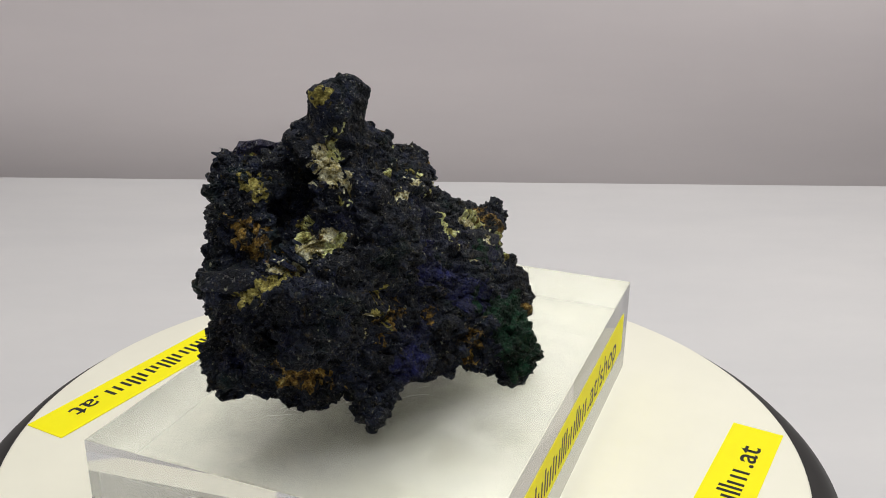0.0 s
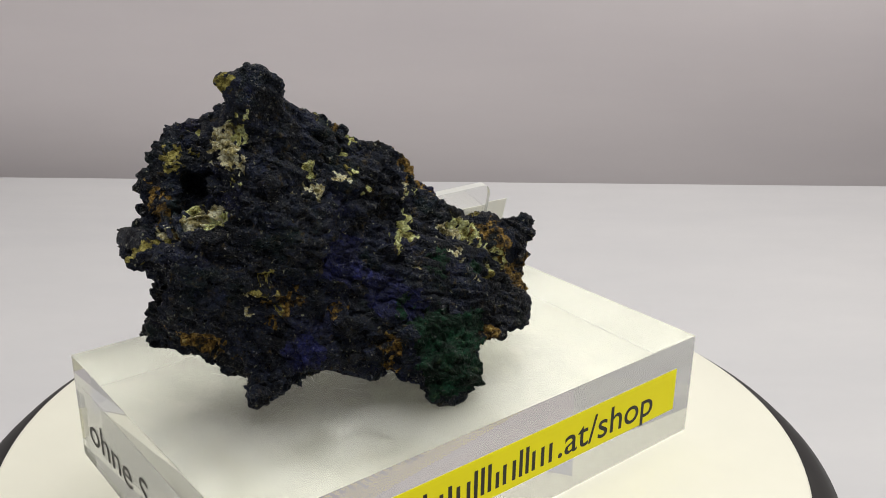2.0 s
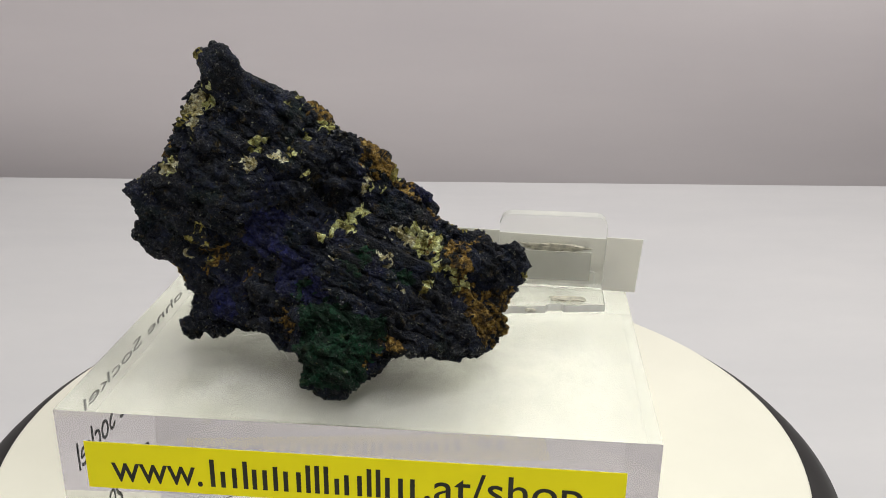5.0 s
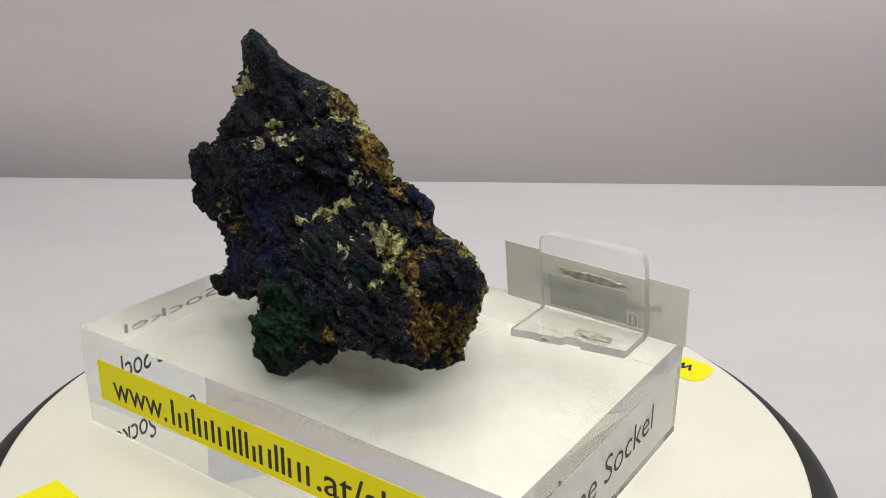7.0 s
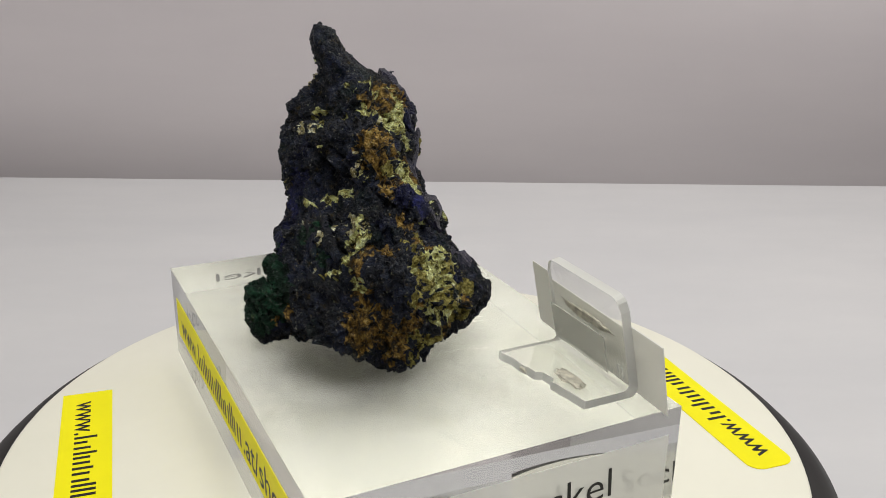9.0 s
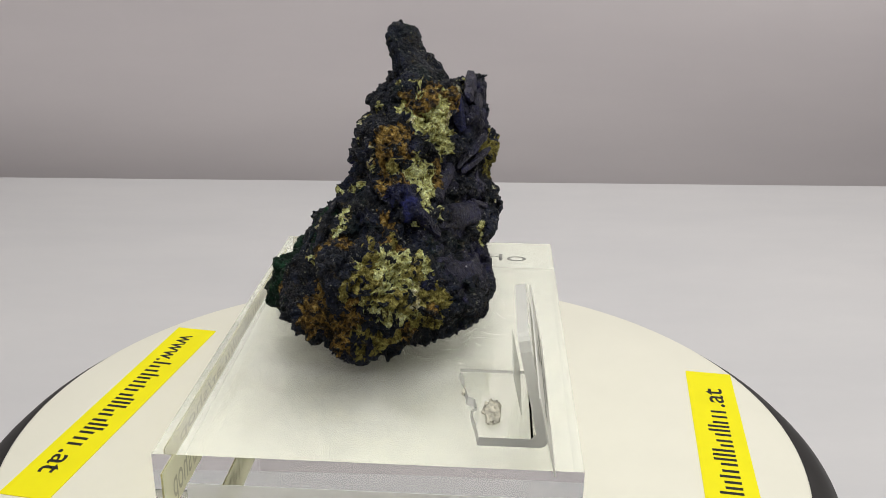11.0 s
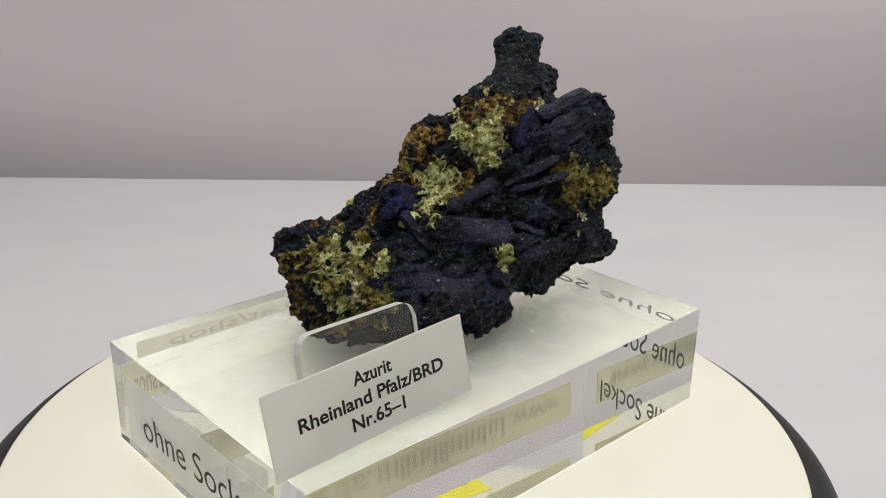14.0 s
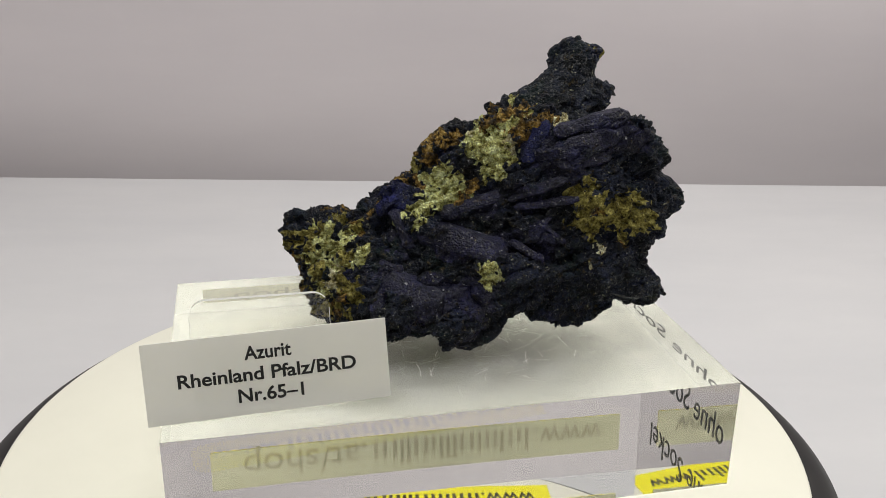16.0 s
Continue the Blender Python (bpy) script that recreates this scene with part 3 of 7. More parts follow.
    s.lump(2.6, -27.3, 36.3, 11.7, 2.5, 1.5, 77, 15, -100)
    s.lump(-6.5, -47.0, 35.2, 10.5, 4.6, 1.5, 94, 4, -131)
    s.lump(-22.5, -52.4, 34.9, 9.6, 3.4, 2.1, 35, -10, -10)
    s.lump(-1.9, -1.7, 34.3, 6.5, 4.3, 1.5, -45, 7, 42)
    s.lump(-8.4, -7.8, 33.8, 18.5, 7.6, 1.6, 48, -40, -111)
    s.lump(2.0, -6.7, 33.4, 21.5, 4.1, 3.4, 169, -36, -117)
    s.lump(-34.4, -35.6, 33.3, 7.6, 4.5, 1.5, -96, -35, 83)
    s.lump(-24.0, -53.8, 33.0, 9.4, 3.3, 1.5, -22, -19, -25)
    s.lump(-6.5, -34.5, 32.2, 14.6, 10.0, 4.2, 123, -73, -149)
    s.lump(4.1, -19.7, 31.5, 21.5, 9.5, 2.1, 128, -37, -134)
    s.lump(8.3, 1.5, 31.4, 6.7, 3.6, 1.5, 142, 28, -4)
    s.lump(-31.0, -48.1, 31.1, 5.6, 4.2, 1.8, 144, -41, -74)
    s.lump(-34.1, -45.7, 30.4, 5.6, 2.7, 1.6, 109, -34, -85)
    s.lump(-16.4, -33.2, 30.3, 12.4, 11.1, 8.5, -91, -69, 48)
    s.lump(-2.7, -13.5, 29.9, 20.8, 6.9, 5.8, 101, 38, 60)
    s.lump(-19.0, -15.1, 29.6, 18.5, 9.6, 1.6, 61, -36, -115)
    s.lump(-13.3, -15.9, 29.5, 21.1, 10.0, 3.6, 60, -25, -121)
    s.lump(10.8, -15.1, 28.7, 14.4, 8.5, 1.5, 159, -42, -166)
    s.lump(-16.1, -8.0, 27.2, 14.2, 3.7, 1.5, 39, 16, -140)
    s.lump(-5.3, -45.3, 27.2, 12.5, 6.1, 1.5, 81, -44, -125)
    s.lump(-19.7, -54.2, 27.1, 5.8, 4.1, 1.5, -83, 54, 159)
    s.lump(-10.3, -2.8, 27.0, 13.1, 3.0, 1.8, 109, -21, 28)
    s.lump(14.7, -4.5, 26.9, 12.4, 5.2, 1.5, 172, 41, -8)
    s.lump(8.4, 6.9, 26.9, 14.4, 4.3, 1.7, 32, -15, -135)
    s.lump(-11.6, -51.4, 26.3, 5.8, 4.9, 1.5, 71, 3, -140)
    s.lump(6.1, -29.3, 26.2, 23.3, 3.3, 1.7, 114, -20, -130)
    s.lump(16.1, 11.0, 25.2, 7.1, 4.7, 2.0, -1, 6, 34)
    s.lump(19.7, 6.0, 25.0, 10.6, 2.6, 1.5, -148, -11, 88)
    s.lump(-28.2, -44.7, 24.9, 9.2, 7.8, 1.8, -88, 56, 128)
    s.lump(-28.5, -46.4, 24.8, 9.2, 2.3, 1.5, 61, 23, -56)
    s.lump(12.9, -21.6, 24.4, 12.5, 5.0, 1.5, 140, -27, -143)
    s.lump(-31.4, -26.4, 23.9, 5.9, 4.5, 1.5, 59, 17, -125)
    s.lump(18.7, 15.0, 22.9, 5.9, 3.1, 2.4, 56, -52, -114)
    s.lump(19.1, -4.9, 22.2, 10.0, 7.8, 1.5, 169, -47, -168)
    s.lump(-1.8, -37.0, 21.6, 22.6, 7.5, 1.9, -80, 24, 51)
    s.lump(-24.2, -13.5, 21.5, 5.8, 3.0, 1.6, 80, 1, -124)
    s.lump(9.3, -30.1, 21.3, 11.9, 2.5, 1.6, 53, -13, 48)
    s.lump(-17.4, -43.8, 20.8, 12.6, 7.3, 4.1, 167, 57, 68)
    s.lump(21.2, 9.6, 20.7, 7.6, 4.8, 1.5, 85, 15, -92)
    s.lump(-4.3, 7.5, 20.7, 11.0, 6.3, 1.5, 40, 15, -149)
    s.lump(-18.7, -17.0, 20.6, 20.9, 5.4, 4.2, -122, -21, -115)
    s.lump(-26.8, -33.9, 20.6, 12.5, 7.3, 3.4, 149, -64, -154)
    s.lump(7.8, -12.5, 20.5, 15.4, 9.3, 4.9, -133, 11, 60)
    s.lump(-34.5, -32.7, 20.5, 6.5, 3.3, 1.6, 67, 36, -105)
    s.lump(-5.0, -19.5, 19.9, 20.7, 8.9, 8.3, 34, 13, 54)
    s.lump(18.4, -1.0, 19.1, 10.0, 8.5, 2.5, -156, 46, 34)
    s.lump(6.1, 15.8, 18.9, 13.4, 4.2, 1.5, 70, 24, -173)
    s.lump(4.3, 14.5, 18.6, 12.9, 5.4, 1.5, 54, 23, -171)
    s.lump(-19.8, -49.8, 18.1, 8.8, 4.3, 1.5, -11, -41, -61)
    s.lump(-23.7, -47.7, 17.9, 12.4, 2.9, 2.0, -8, -33, -33)
    s.lump(2.6, 8.2, 17.7, 12.4, 7.0, 3.7, -45, -14, 19)
    s.lump(-33.0, -41.8, 17.4, 6.5, 5.1, 1.5, -19, -57, 65)
    s.lump(0.5, -39.4, 16.6, 9.8, 4.7, 1.5, 110, -8, -145)
    s.lump(-30.6, -29.3, 16.5, 12.0, 5.1, 1.5, -142, -16, 71)
    s.lump(-13.6, 3.5, 16.4, 10.5, 6.0, 1.5, 50, -4, -123)
    s.lump(13.5, -25.2, 16.0, 14.5, 4.7, 2.8, 134, -45, -173)
    s.lump(-25.0, -20.5, 15.9, 13.1, 5.5, 1.6, -125, 16, 56)
    s.lump(19.7, -16.3, 15.4, 11.7, 4.4, 2.2, 150, 63, -29)
    s.lump(25.4, -6.2, 15.4, 6.5, 4.3, 1.6, -110, 7, 81)
    s.lump(3.9, -35.0, 15.2, 14.8, 4.6, 2.0, 96, 2, -140)
    s.lump(12.2, -29.8, 14.1, 13.5, 3.1, 1.5, 3, 16, -141)
    s.lump(14.9, 9.6, 13.9, 8.2, 5.9, 4.5, 2, -71, 56)
    s.lump(23.3, -18.7, 13.9, 10.0, 2.1, 1.7, 38, 18, -102)
    s.lump(-8.6, -16.0, 13.3, 20.7, 8.4, 4.9, -148, 8, 51)
    s.lump(23.8, 7.0, 13.3, 6.6, 4.6, 1.5, 112, 15, -59)
    s.lump(-0.9, -41.9, 12.9, 11.0, 2.4, 1.8, -33, 31, -133)
    s.lump(14.3, 16.4, 12.6, 8.2, 4.4, 1.5, 9, -61, 69)
    s.lump(-29.3, -36.2, 12.4, 9.9, 5.5, 1.5, -144, 4, 53)
    s.lump(-4.6, -29.6, 12.1, 15.9, 7.2, 4.5, -27, 7, 33)
    s.lump(18.9, 14.5, 12.1, 8.6, 2.8, 1.5, -26, -74, 74)
    s.lump(-21.6, -10.7, 12.1, 7.5, 2.9, 1.6, -117, -3, 85)
    s.lump(-17.5, -43.7, 11.9, 7.5, 5.1, 1.7, -127, 39, 144)
    s.lump(11.4, -3.7, 11.6, 12.0, 8.4, 5.1, -26, -6, 96)
    s.lump(-19.1, -22.1, 11.5, 23.3, 6.6, 2.1, -140, 7, 57)
    s.lump(-14.8, 3.6, 11.5, 11.1, 3.0, 2.3, 78, -8, -123)
    s.lump(-21.5, -44.8, 11.4, 10.1, 3.8, 1.5, 129, 5, 2)
    s.lump(-5.4, 12.5, 10.2, 8.0, 2.6, 2.4, -48, 8, 22)
    s.lump(22.6, -15.9, 10.1, 12.2, 4.2, 2.1, -70, -26, 88)
    s.lump(4.3, 15.2, 9.9, 8.7, 5.5, 1.5, -131, -18, 15)
    s.lump(-0.6, 2.8, 8.9, 12.6, 7.8, 3.7, 25, 2, 28)
    s.lump(24.8, 0.7, 8.8, 4.1, 3.2, 2.0, 22, 52, 174)
    s.lump(-13.6, -39.4, 8.5, 9.2, 5.5, 1.8, -20, -40, -42)
    s.lump(-18.6, -1.4, 8.2, 5.9, 3.8, 1.5, -122, -12, 69)
    s.lump(5.7, -15.6, 8.2, 12.6, 6.5, 4.3, -19, -4, -20)
    s.lump(-23.6, -27.5, 7.8, 9.3, 2.9, 1.5, -128, -20, 95)
    s.lump(20.5, 10.2, 7.7, 7.9, 3.5, 1.8, 52, -26, -39)
    s.lump(-0.7, -31.5, 7.6, 14.6, 7.5, 1.5, -27, 2, 44)
    s.lump(-6.8, -45.1, 7.4, 4.8, 3.4, 2.0, -73, -46, 101)
    s.lump(17.4, -24.3, 7.3, 8.6, 4.3, 2.0, -23, 12, 28)
    s.lump(5.8, -30.4, 7.2, 4.9, 2.8, 1.5, 143, -21, -5)
    s.lump(20.3, -1.8, 6.7, 10.9, 4.7, 1.5, 14, -26, -57)
    s.lump(22.4, -23.3, 6.4, 5.7, 3.5, 3.2, -176, -68, -18)
    s.lump(-6.0, -39.1, 6.2, 8.0, 4.1, 1.5, 31, -8, -81)
    s.lump(-18.4, -26.0, 6.2, 8.9, 5.2, 1.5, 176, -27, 108)
    s.lump(15.7, -1.5, 6.2, 11.8, 7.9, 1.8, 35, 2, -95)
    s.lump(-14.1, -16.1, 6.1, 10.6, 7.7, 1.5, 149, 9, -69)
    s.lump(-14.0, -6.6, 5.7, 7.2, 4.4, 2.9, 175, 34, -17)
    s.lump(-6.4, 1.9, 5.5, 11.2, 7.7, 1.5, -157, -7, 51)
    s.lump(20.3, 5.0, 5.4, 7.5, 4.3, 1.5, 23, -27, -41)
    s.lump(-19.2, -35.1, 5.1, 5.3, 4.6, 2.0, -175, 13, 48)
    s.lump(-4.9, -27.0, 4.9, 14.6, 3.4, 1.8, 34, -8, -144)
    s.lump(-6.3, -18.7, 4.7, 17.7, 4.3, 2.2, -168, 6, 66)
    s.lump(-6.4, 4.4, 4.4, 8.8, 5.8, 1.5, 173, 26, -44)
    s.lump(12.6, -22.2, 4.2, 8.9, 5.9, 1.5, -22, -20, -46)
    s.lump(-14.2, -13.3, 3.9, 10.0, 3.1, 1.5, 124, 20, -45)
    s.lump(5.7, -25.0, 3.9, 6.4, 2.6, 1.5, 16, -27, -64)
    s.lump(15.0, -12.7, 3.8, 12.9, 4.8, 1.5, 27, -6, -50)
    s.lump(0.4, -27.2, 3.7, 6.5, 5.9, 1.5, -5, -31, -75)
    s.lump(2.0, 8.3, 3.6, 9.6, 3.4, 1.5, -159, 17, -12)
    s.lump(22.6, -18.5, 3.5, 6.2, 3.3, 1.5, -23, -22, 98)
    s.lump(22.2, -24.2, 3.3, 4.6, 3.6, 2.2, -20, 16, 111)
    s.lump(9.5, 9.8, 3.0, 8.3, 3.3, 1.6, 28, -6, 33)
    s.lump(-14.0, -5.4, 2.9, 6.7, 3.5, 1.5, -175, -22, 126)
    s.lump(3.2, -6.3, 1.8, 14.5, 6.2, 1.5, 1, 2, -118)
    s.lump(-5.1, -13.8, 0.3, 8.6, 6.1, 1.5, 0, -0, 136)
    s.lump(4.5, -6.4, 0.3, 11.8, 5.1, 1.5, 1, 0, -106)
    # hollows
    s.lump(-17.1, -43.1, 50.3, 3.4, 3.4, 3.9, sign=-1.1)
    s.lump(-18.9, -46.1, 46.1, 3.3, 3.3, 3.8, sign=-1.1)
    s.lump(-18.6, -47.2, 46.0, 3.0, 3.0, 3.5, sign=-1.1)
    s.lump(-22.6, -46.8, 46.1, 2.4, 2.4, 2.7, sign=-1.1)
    s.lump(-19.3, -47.2, 46.8, 2.4, 2.4, 2.8, sign=-1.1)
    s.lump(13.9, -10.2, 28.0, 1.4, 1.4, 1.6, sign=-1.1)
    s.lump(3.8, -20.5, 38.8, 1.9, 1.9, 2.2, sign=-1.1)
    s.lump(6.5, -7.7, 35.8, 1.7, 1.7, 2.0, sign=-1.1)
    s.lump(13.1, -6.3, 29.8, 1.4, 1.4, 1.6, sign=-1.1)
    s.lump(-23.1, -19.9, 31.8, 2.0, 2.0, 2.3, sign=-1.1)
    s.lump(-17.9, -15.4, 32.6, 1.7, 1.7, 2.0, sign=-1.1)
    s.lump(-23.3, -24.9, 51.3, 1.7, 1.7, 1.9, sign=-1.1)
    s.lump(-10.1, -5.1, 31.0, 1.4, 1.4, 1.6, sign=-1.1)
    s.lump(5.4, -36.0, 16.4, 2.8, 2.8, 3.2, sign=-1.1)
    s.lump(1.0, -38.6, 18.9, 2.0, 2.0, 2.3, sign=-1.1)
    s.lump(21.1, -9.9, 21.1, 1.4, 1.4, 1.6, sign=-1.1)
    s.lump(-2.4, 6.3, 23.8, 1.2, 1.2, 1.3, sign=-1.1)
    s.lump(-16.8, -4.9, 17.9, 1.1, 1.1, 1.3, sign=-1.1)
    s.lump(4.9, -36.4, 16.6, 1.8, 1.8, 2.0, sign=-1.1)
    s.lump(12.5, -30.1, 9.9, 1.9, 1.9, 2.2, sign=-1.1)
    s.lump(-23.5, -52.2, 24.4, 1.8, 1.8, 2.1, sign=-1.1)
    s.lump(1.6, -40.7, 14.7, 1.5, 1.5, 1.7, sign=-1.1)
    s.lump(8.5, -32.6, 16.0, 1.6, 1.6, 1.8, sign=-1.1)
    s.lump(-29.3, -23.0, 24.5, 1.7, 1.7, 2.0, sign=-1.1)
    s.lump(-12.0, 0.1, 20.2, 1.4, 1.4, 1.7, sign=-1.1)

    # chips broken off and small knobs
    s.lump(26.6, -6.3, 15.9, 0.8, 2.3, 2.8, -85, -21, -4, sign=-0.84)
    s.lump(-10.8, -6.2, 0.8, 0.8, 1.9, 2.7, 5, -65, -68, sign=-0.74)
    s.lump(22.0, -13.8, 19.7, 0.8, 2.6, 2.6, 65, -44, -19, sign=-0.78)
    s.lump(-4.5, -45.7, 26.8, 0.8, 2.6, 2.7, -94, 9, -39, sign=-0.82)
    s.lump(24.4, -9.9, 18.6, 0.8, 2.3, 2.7, -157, 47, 161, sign=-0.78)
    s.lump(21.4, -19.7, 18.1, 0.8, 2.3, 2.6, -62, -40, -16, sign=-0.62)
    s.lump(-24.3, -15.2, 25.0, 0.8, 1.7, 2.9, 116, 47, -28, sign=-0.84)
    s.lump(-17.5, -9.2, 27.8, 0.8, 1.8, 2.9, 114, 48, -30, sign=-0.97)
    s.lump(21.3, -7.1, 22.2, 0.8, 2.3, 2.6, -170, -43, -14, sign=-0.81)
    s.lump(-12.7, -51.2, 39.6, 0.8, 1.7, 2.9, 117, -57, -87, sign=-0.62)
    s.lump(26.5, -10.1, 14.6, 0.8, 2.3, 2.7, -107, -18, -3, sign=-0.70)
    s.lump(-3.0, -44.8, 31.9, 0.8, 2.4, 2.7, -97, 7, -39, sign=-0.77)
    s.lump(-13.7, -6.1, 29.2, 0.8, 1.6, 2.7, 112, 51, -29, sign=-0.93)
    s.lump(-1.4, -41.7, 27.4, 0.8, 2.5, 2.7, -27, 6, -40, sign=-0.69)
    s.lump(-4.9, -2.6, 1.5, 0.8, 2.1, 2.7, -176, 65, 148, sign=-0.65)
    s.lump(-7.6, -49.5, 27.5, 0.8, 2.4, 2.7, 4, 12, -38, sign=-0.81)
    s.lump(-11.9, -2.2, 3.2, 0.8, 2.4, 2.7, 162, -61, -90, sign=-0.68)
    s.lump(-27.9, -25.3, 49.6, 0.8, 1.9, 2.7, 91, 40, -39, sign=-0.65)
    s.lump(-29.2, -19.8, 22.8, 0.9, 1.4, 2.9, 112, 36, -32, sign=-0.66)
    s.lump(-20.7, -12.2, 26.4, 0.9, 1.9, 2.6, 114, 47, -31, sign=-0.90)
    s.lump(-13.9, 3.8, 6.7, 0.8, 2.2, 2.6, 170, -62, -39, sign=-0.62)
    s.lump(19.9, -15.3, 21.3, 0.8, 2.3, 2.8, -75, -31, -11, sign=-0.79)
    s.lump(9.4, -22.2, 3.2, 0.8, 1.8, 2.8, -143, -59, 86, sign=-0.66)
    s.lump(-2.2, -33.4, 46.5, 0.8, 1.4, 2.9, 76, 49, 161, sign=-0.77)
    s.lump(24.7, -14.7, 16.5, 0.8, 2.1, 2.6, 87, 43, 165, sign=-0.66)
    s.lump(26.5, -2.8, 16.1, 0.8, 2.3, 2.5, -36, -28, -5, sign=-0.71)
    s.lump(6.4, -18.1, 0.8, 0.8, 1.5, 2.6, -161, -62, 103, sign=-0.65)
    s.lump(-8.8, 1.1, 4.0, 0.8, 2.4, 2.5, 175, -64, -16, sign=-0.73)
    s.lump(-1.3, -26.6, 47.6, 0.8, 1.6, 2.9, -69, -61, -25, sign=-0.74)
    s.lump(-9.8, -39.2, 57.1, 0.8, 1.5, 2.8, 106, 3, -42, sign=-0.68)
    s.lump(-9.7, -8.3, 0.1, 0.8, 2.0, 2.4, -26, -67, -59, sign=-0.70)
    s.lump(12.5, -26.5, 5.8, 0.8, 2.0, 2.6, -128, -54, 77, sign=-0.62)
    s.lump(-6.8, -49.5, 32.0, 0.8, 2.4, 2.7, -95, 8, -39, sign=-0.77)
    s.lump(-3.6, 1.4, 1.7, 0.8, 2.3, 2.7, 20, 63, 169, sign=-0.60)
    s.lump(-16.8, -52.8, 38.4, 0.8, 1.6, 2.7, 109, -55, -90, sign=-0.61)
    s.lump(-7.2, -47.9, 24.6, 0.8, 2.2, 2.6, -98, 5, -40, sign=-0.70)
    s.lump(-13.6, -11.9, 0.9, 0.8, 2.0, 2.7, 111, -52, 13, sign=-0.55)
    s.lump(-8.9, -2.4, 30.9, 0.8, 1.1, 2.8, 131, 57, -19, sign=-0.82)
    s.lump(9.1, -33.4, 11.0, 0.8, 2.2, 2.4, 152, 22, -56, sign=-0.59)
    s.lump(11.5, 19.3, 14.5, 0.8, 2.1, 2.9, 121, -20, -93, sign=-0.55)
    s.lump(1.0, -38.3, 27.3, 0.8, 2.3, 2.5, -81, 1, -40, sign=-0.59)
    s.lump(19.3, -10.9, 23.2, 0.8, 2.1, 2.7, -76, -31, -9, sign=-0.77)
    s.lump(-4.0, -25.9, 1.4, 0.8, 2.2, 2.5, 13, -57, 88, sign=-0.56)
    s.lump(-26.5, -17.5, 23.8, 0.9, 1.9, 2.7, 110, 46, -29, sign=-0.66)
    s.lump(-8.9, -49.0, 40.3, 0.8, 2.2, 2.6, 103, -31, -71, sign=-0.58)
    s.lump(-32.0, -23.0, 21.5, 0.8, 1.3, 2.5, 97, 4, -46, sign=-0.63)
    s.lump(-29.3, -47.4, 25.2, 0.8, 1.2, 2.8, 107, -11, -140, sign=-0.68)
    s.lump(-28.2, -22.7, 32.0, 0.8, 1.9, 2.7, 106, 2, -48, sign=-0.61)
    s.lump(-3.0, -43.0, 24.3, 0.8, 2.4, 2.5, 20, -3, -41, sign=-0.66)
    s.lump(25.4, -6.4, 17.3, 0.8, 2.4, 2.5, 159, -23, -4, sign=-0.82)
    s.lump(-15.7, -25.3, 56.1, 0.8, 1.8, 2.7, 105, 62, -51, sign=-0.54)
    s.lump(-9.7, 6.0, 5.4, 0.8, 2.4, 2.6, 159, -63, -11, sign=-0.63)
    s.lump(-3.1, -39.5, 45.3, 0.8, 1.2, 3.0, 81, 36, 165, sign=-0.57)
    s.lump(-28.6, -22.4, 40.0, 0.8, 1.9, 2.6, -118, -1, 131, sign=-0.59)
    s.lump(24.9, -27.3, 6.6, 0.8, 1.7, 2.2, 63, 17, 134, sign=-0.47)
    s.lump(-0.6, -41.3, 32.1, 0.8, 2.4, 2.6, -48, 10, -38, sign=-0.60)
    s.lump(-2.3, -4.9, 0.3, 0.8, 1.9, 2.4, -170, -66, -30, sign=-0.59)
    s.lump(-14.1, -6.7, 28.9, 0.8, 1.9, 2.8, 108, 51, -32, sign=-0.93)
    s.lump(-18.0, -7.6, 3.7, 0.8, 2.3, 2.6, -160, 53, -172, sign=-0.54)
    s.lump(20.5, -22.7, 17.3, 0.8, 2.2, 2.5, -174, -40, -17, sign=-0.52)
    s.lump(-9.8, -52.5, 30.3, 0.8, 2.3, 2.7, 4, 8, -39, sign=-0.68)
    s.lump(22.1, 2.9, 21.8, 0.8, 2.4, 2.7, -103, -19, -2, sign=-0.57)
    s.lump(-22.4, -17.7, 34.1, 0.8, 1.7, 2.6, 89, 3, -47, sign=-0.63)
    s.lump(15.0, 15.7, 6.9, 0.8, 1.8, 2.6, 135, -2, -82, sign=-0.50)
    s.lump(-5.2, -46.5, 29.8, 0.8, 2.5, 2.6, -9, 10, -38, sign=-0.80)
    s.lump(-0.9, -22.2, 48.2, 0.8, 1.8, 2.7, -70, -66, -30, sign=-0.62)
    s.lump(-24.3, -52.2, 28.2, 0.8, 0.9, 2.6, 107, 2, -134, sign=-0.49)
    s.lump(-12.6, -46.2, 48.5, 0.8, 2.0, 2.2, 124, -52, -80, sign=-0.57)
    s.lump(-5.4, -45.0, 44.3, 0.8, 1.7, 2.5, 103, -22, -44, sign=-0.48)
    s.lump(5.2, 10.1, 26.1, 0.8, 2.0, 2.6, 59, -52, 125, sign=-0.52)
    s.lump(-5.1, -46.1, 11.9, 0.8, 1.9, 2.3, 67, 23, 105, sign=-0.51)
    s.lump(6.8, 18.9, 13.5, 0.8, 1.9, 2.5, 107, -19, -91, sign=-0.50)
    s.lump(-21.5, -13.3, 25.9, 0.9, 1.9, 2.7, 120, 44, -33, sign=-0.86)
    s.lump(-29.9, -28.1, 49.5, 0.8, 2.0, 2.4, 84, 20, -40, sign=-0.57)
    s.lump(-24.6, -22.3, 49.8, 0.8, 1.6, 2.7, 106, 47, -39, sign=-0.63)
    s.lump(20.6, -4.0, 23.2, 0.8, 2.1, 2.8, -106, -40, -11, sign=-0.77)
    s.lump(-11.7, -5.7, 1.8, 0.8, 2.3, 2.5, -165, -64, -86, sign=-0.70)
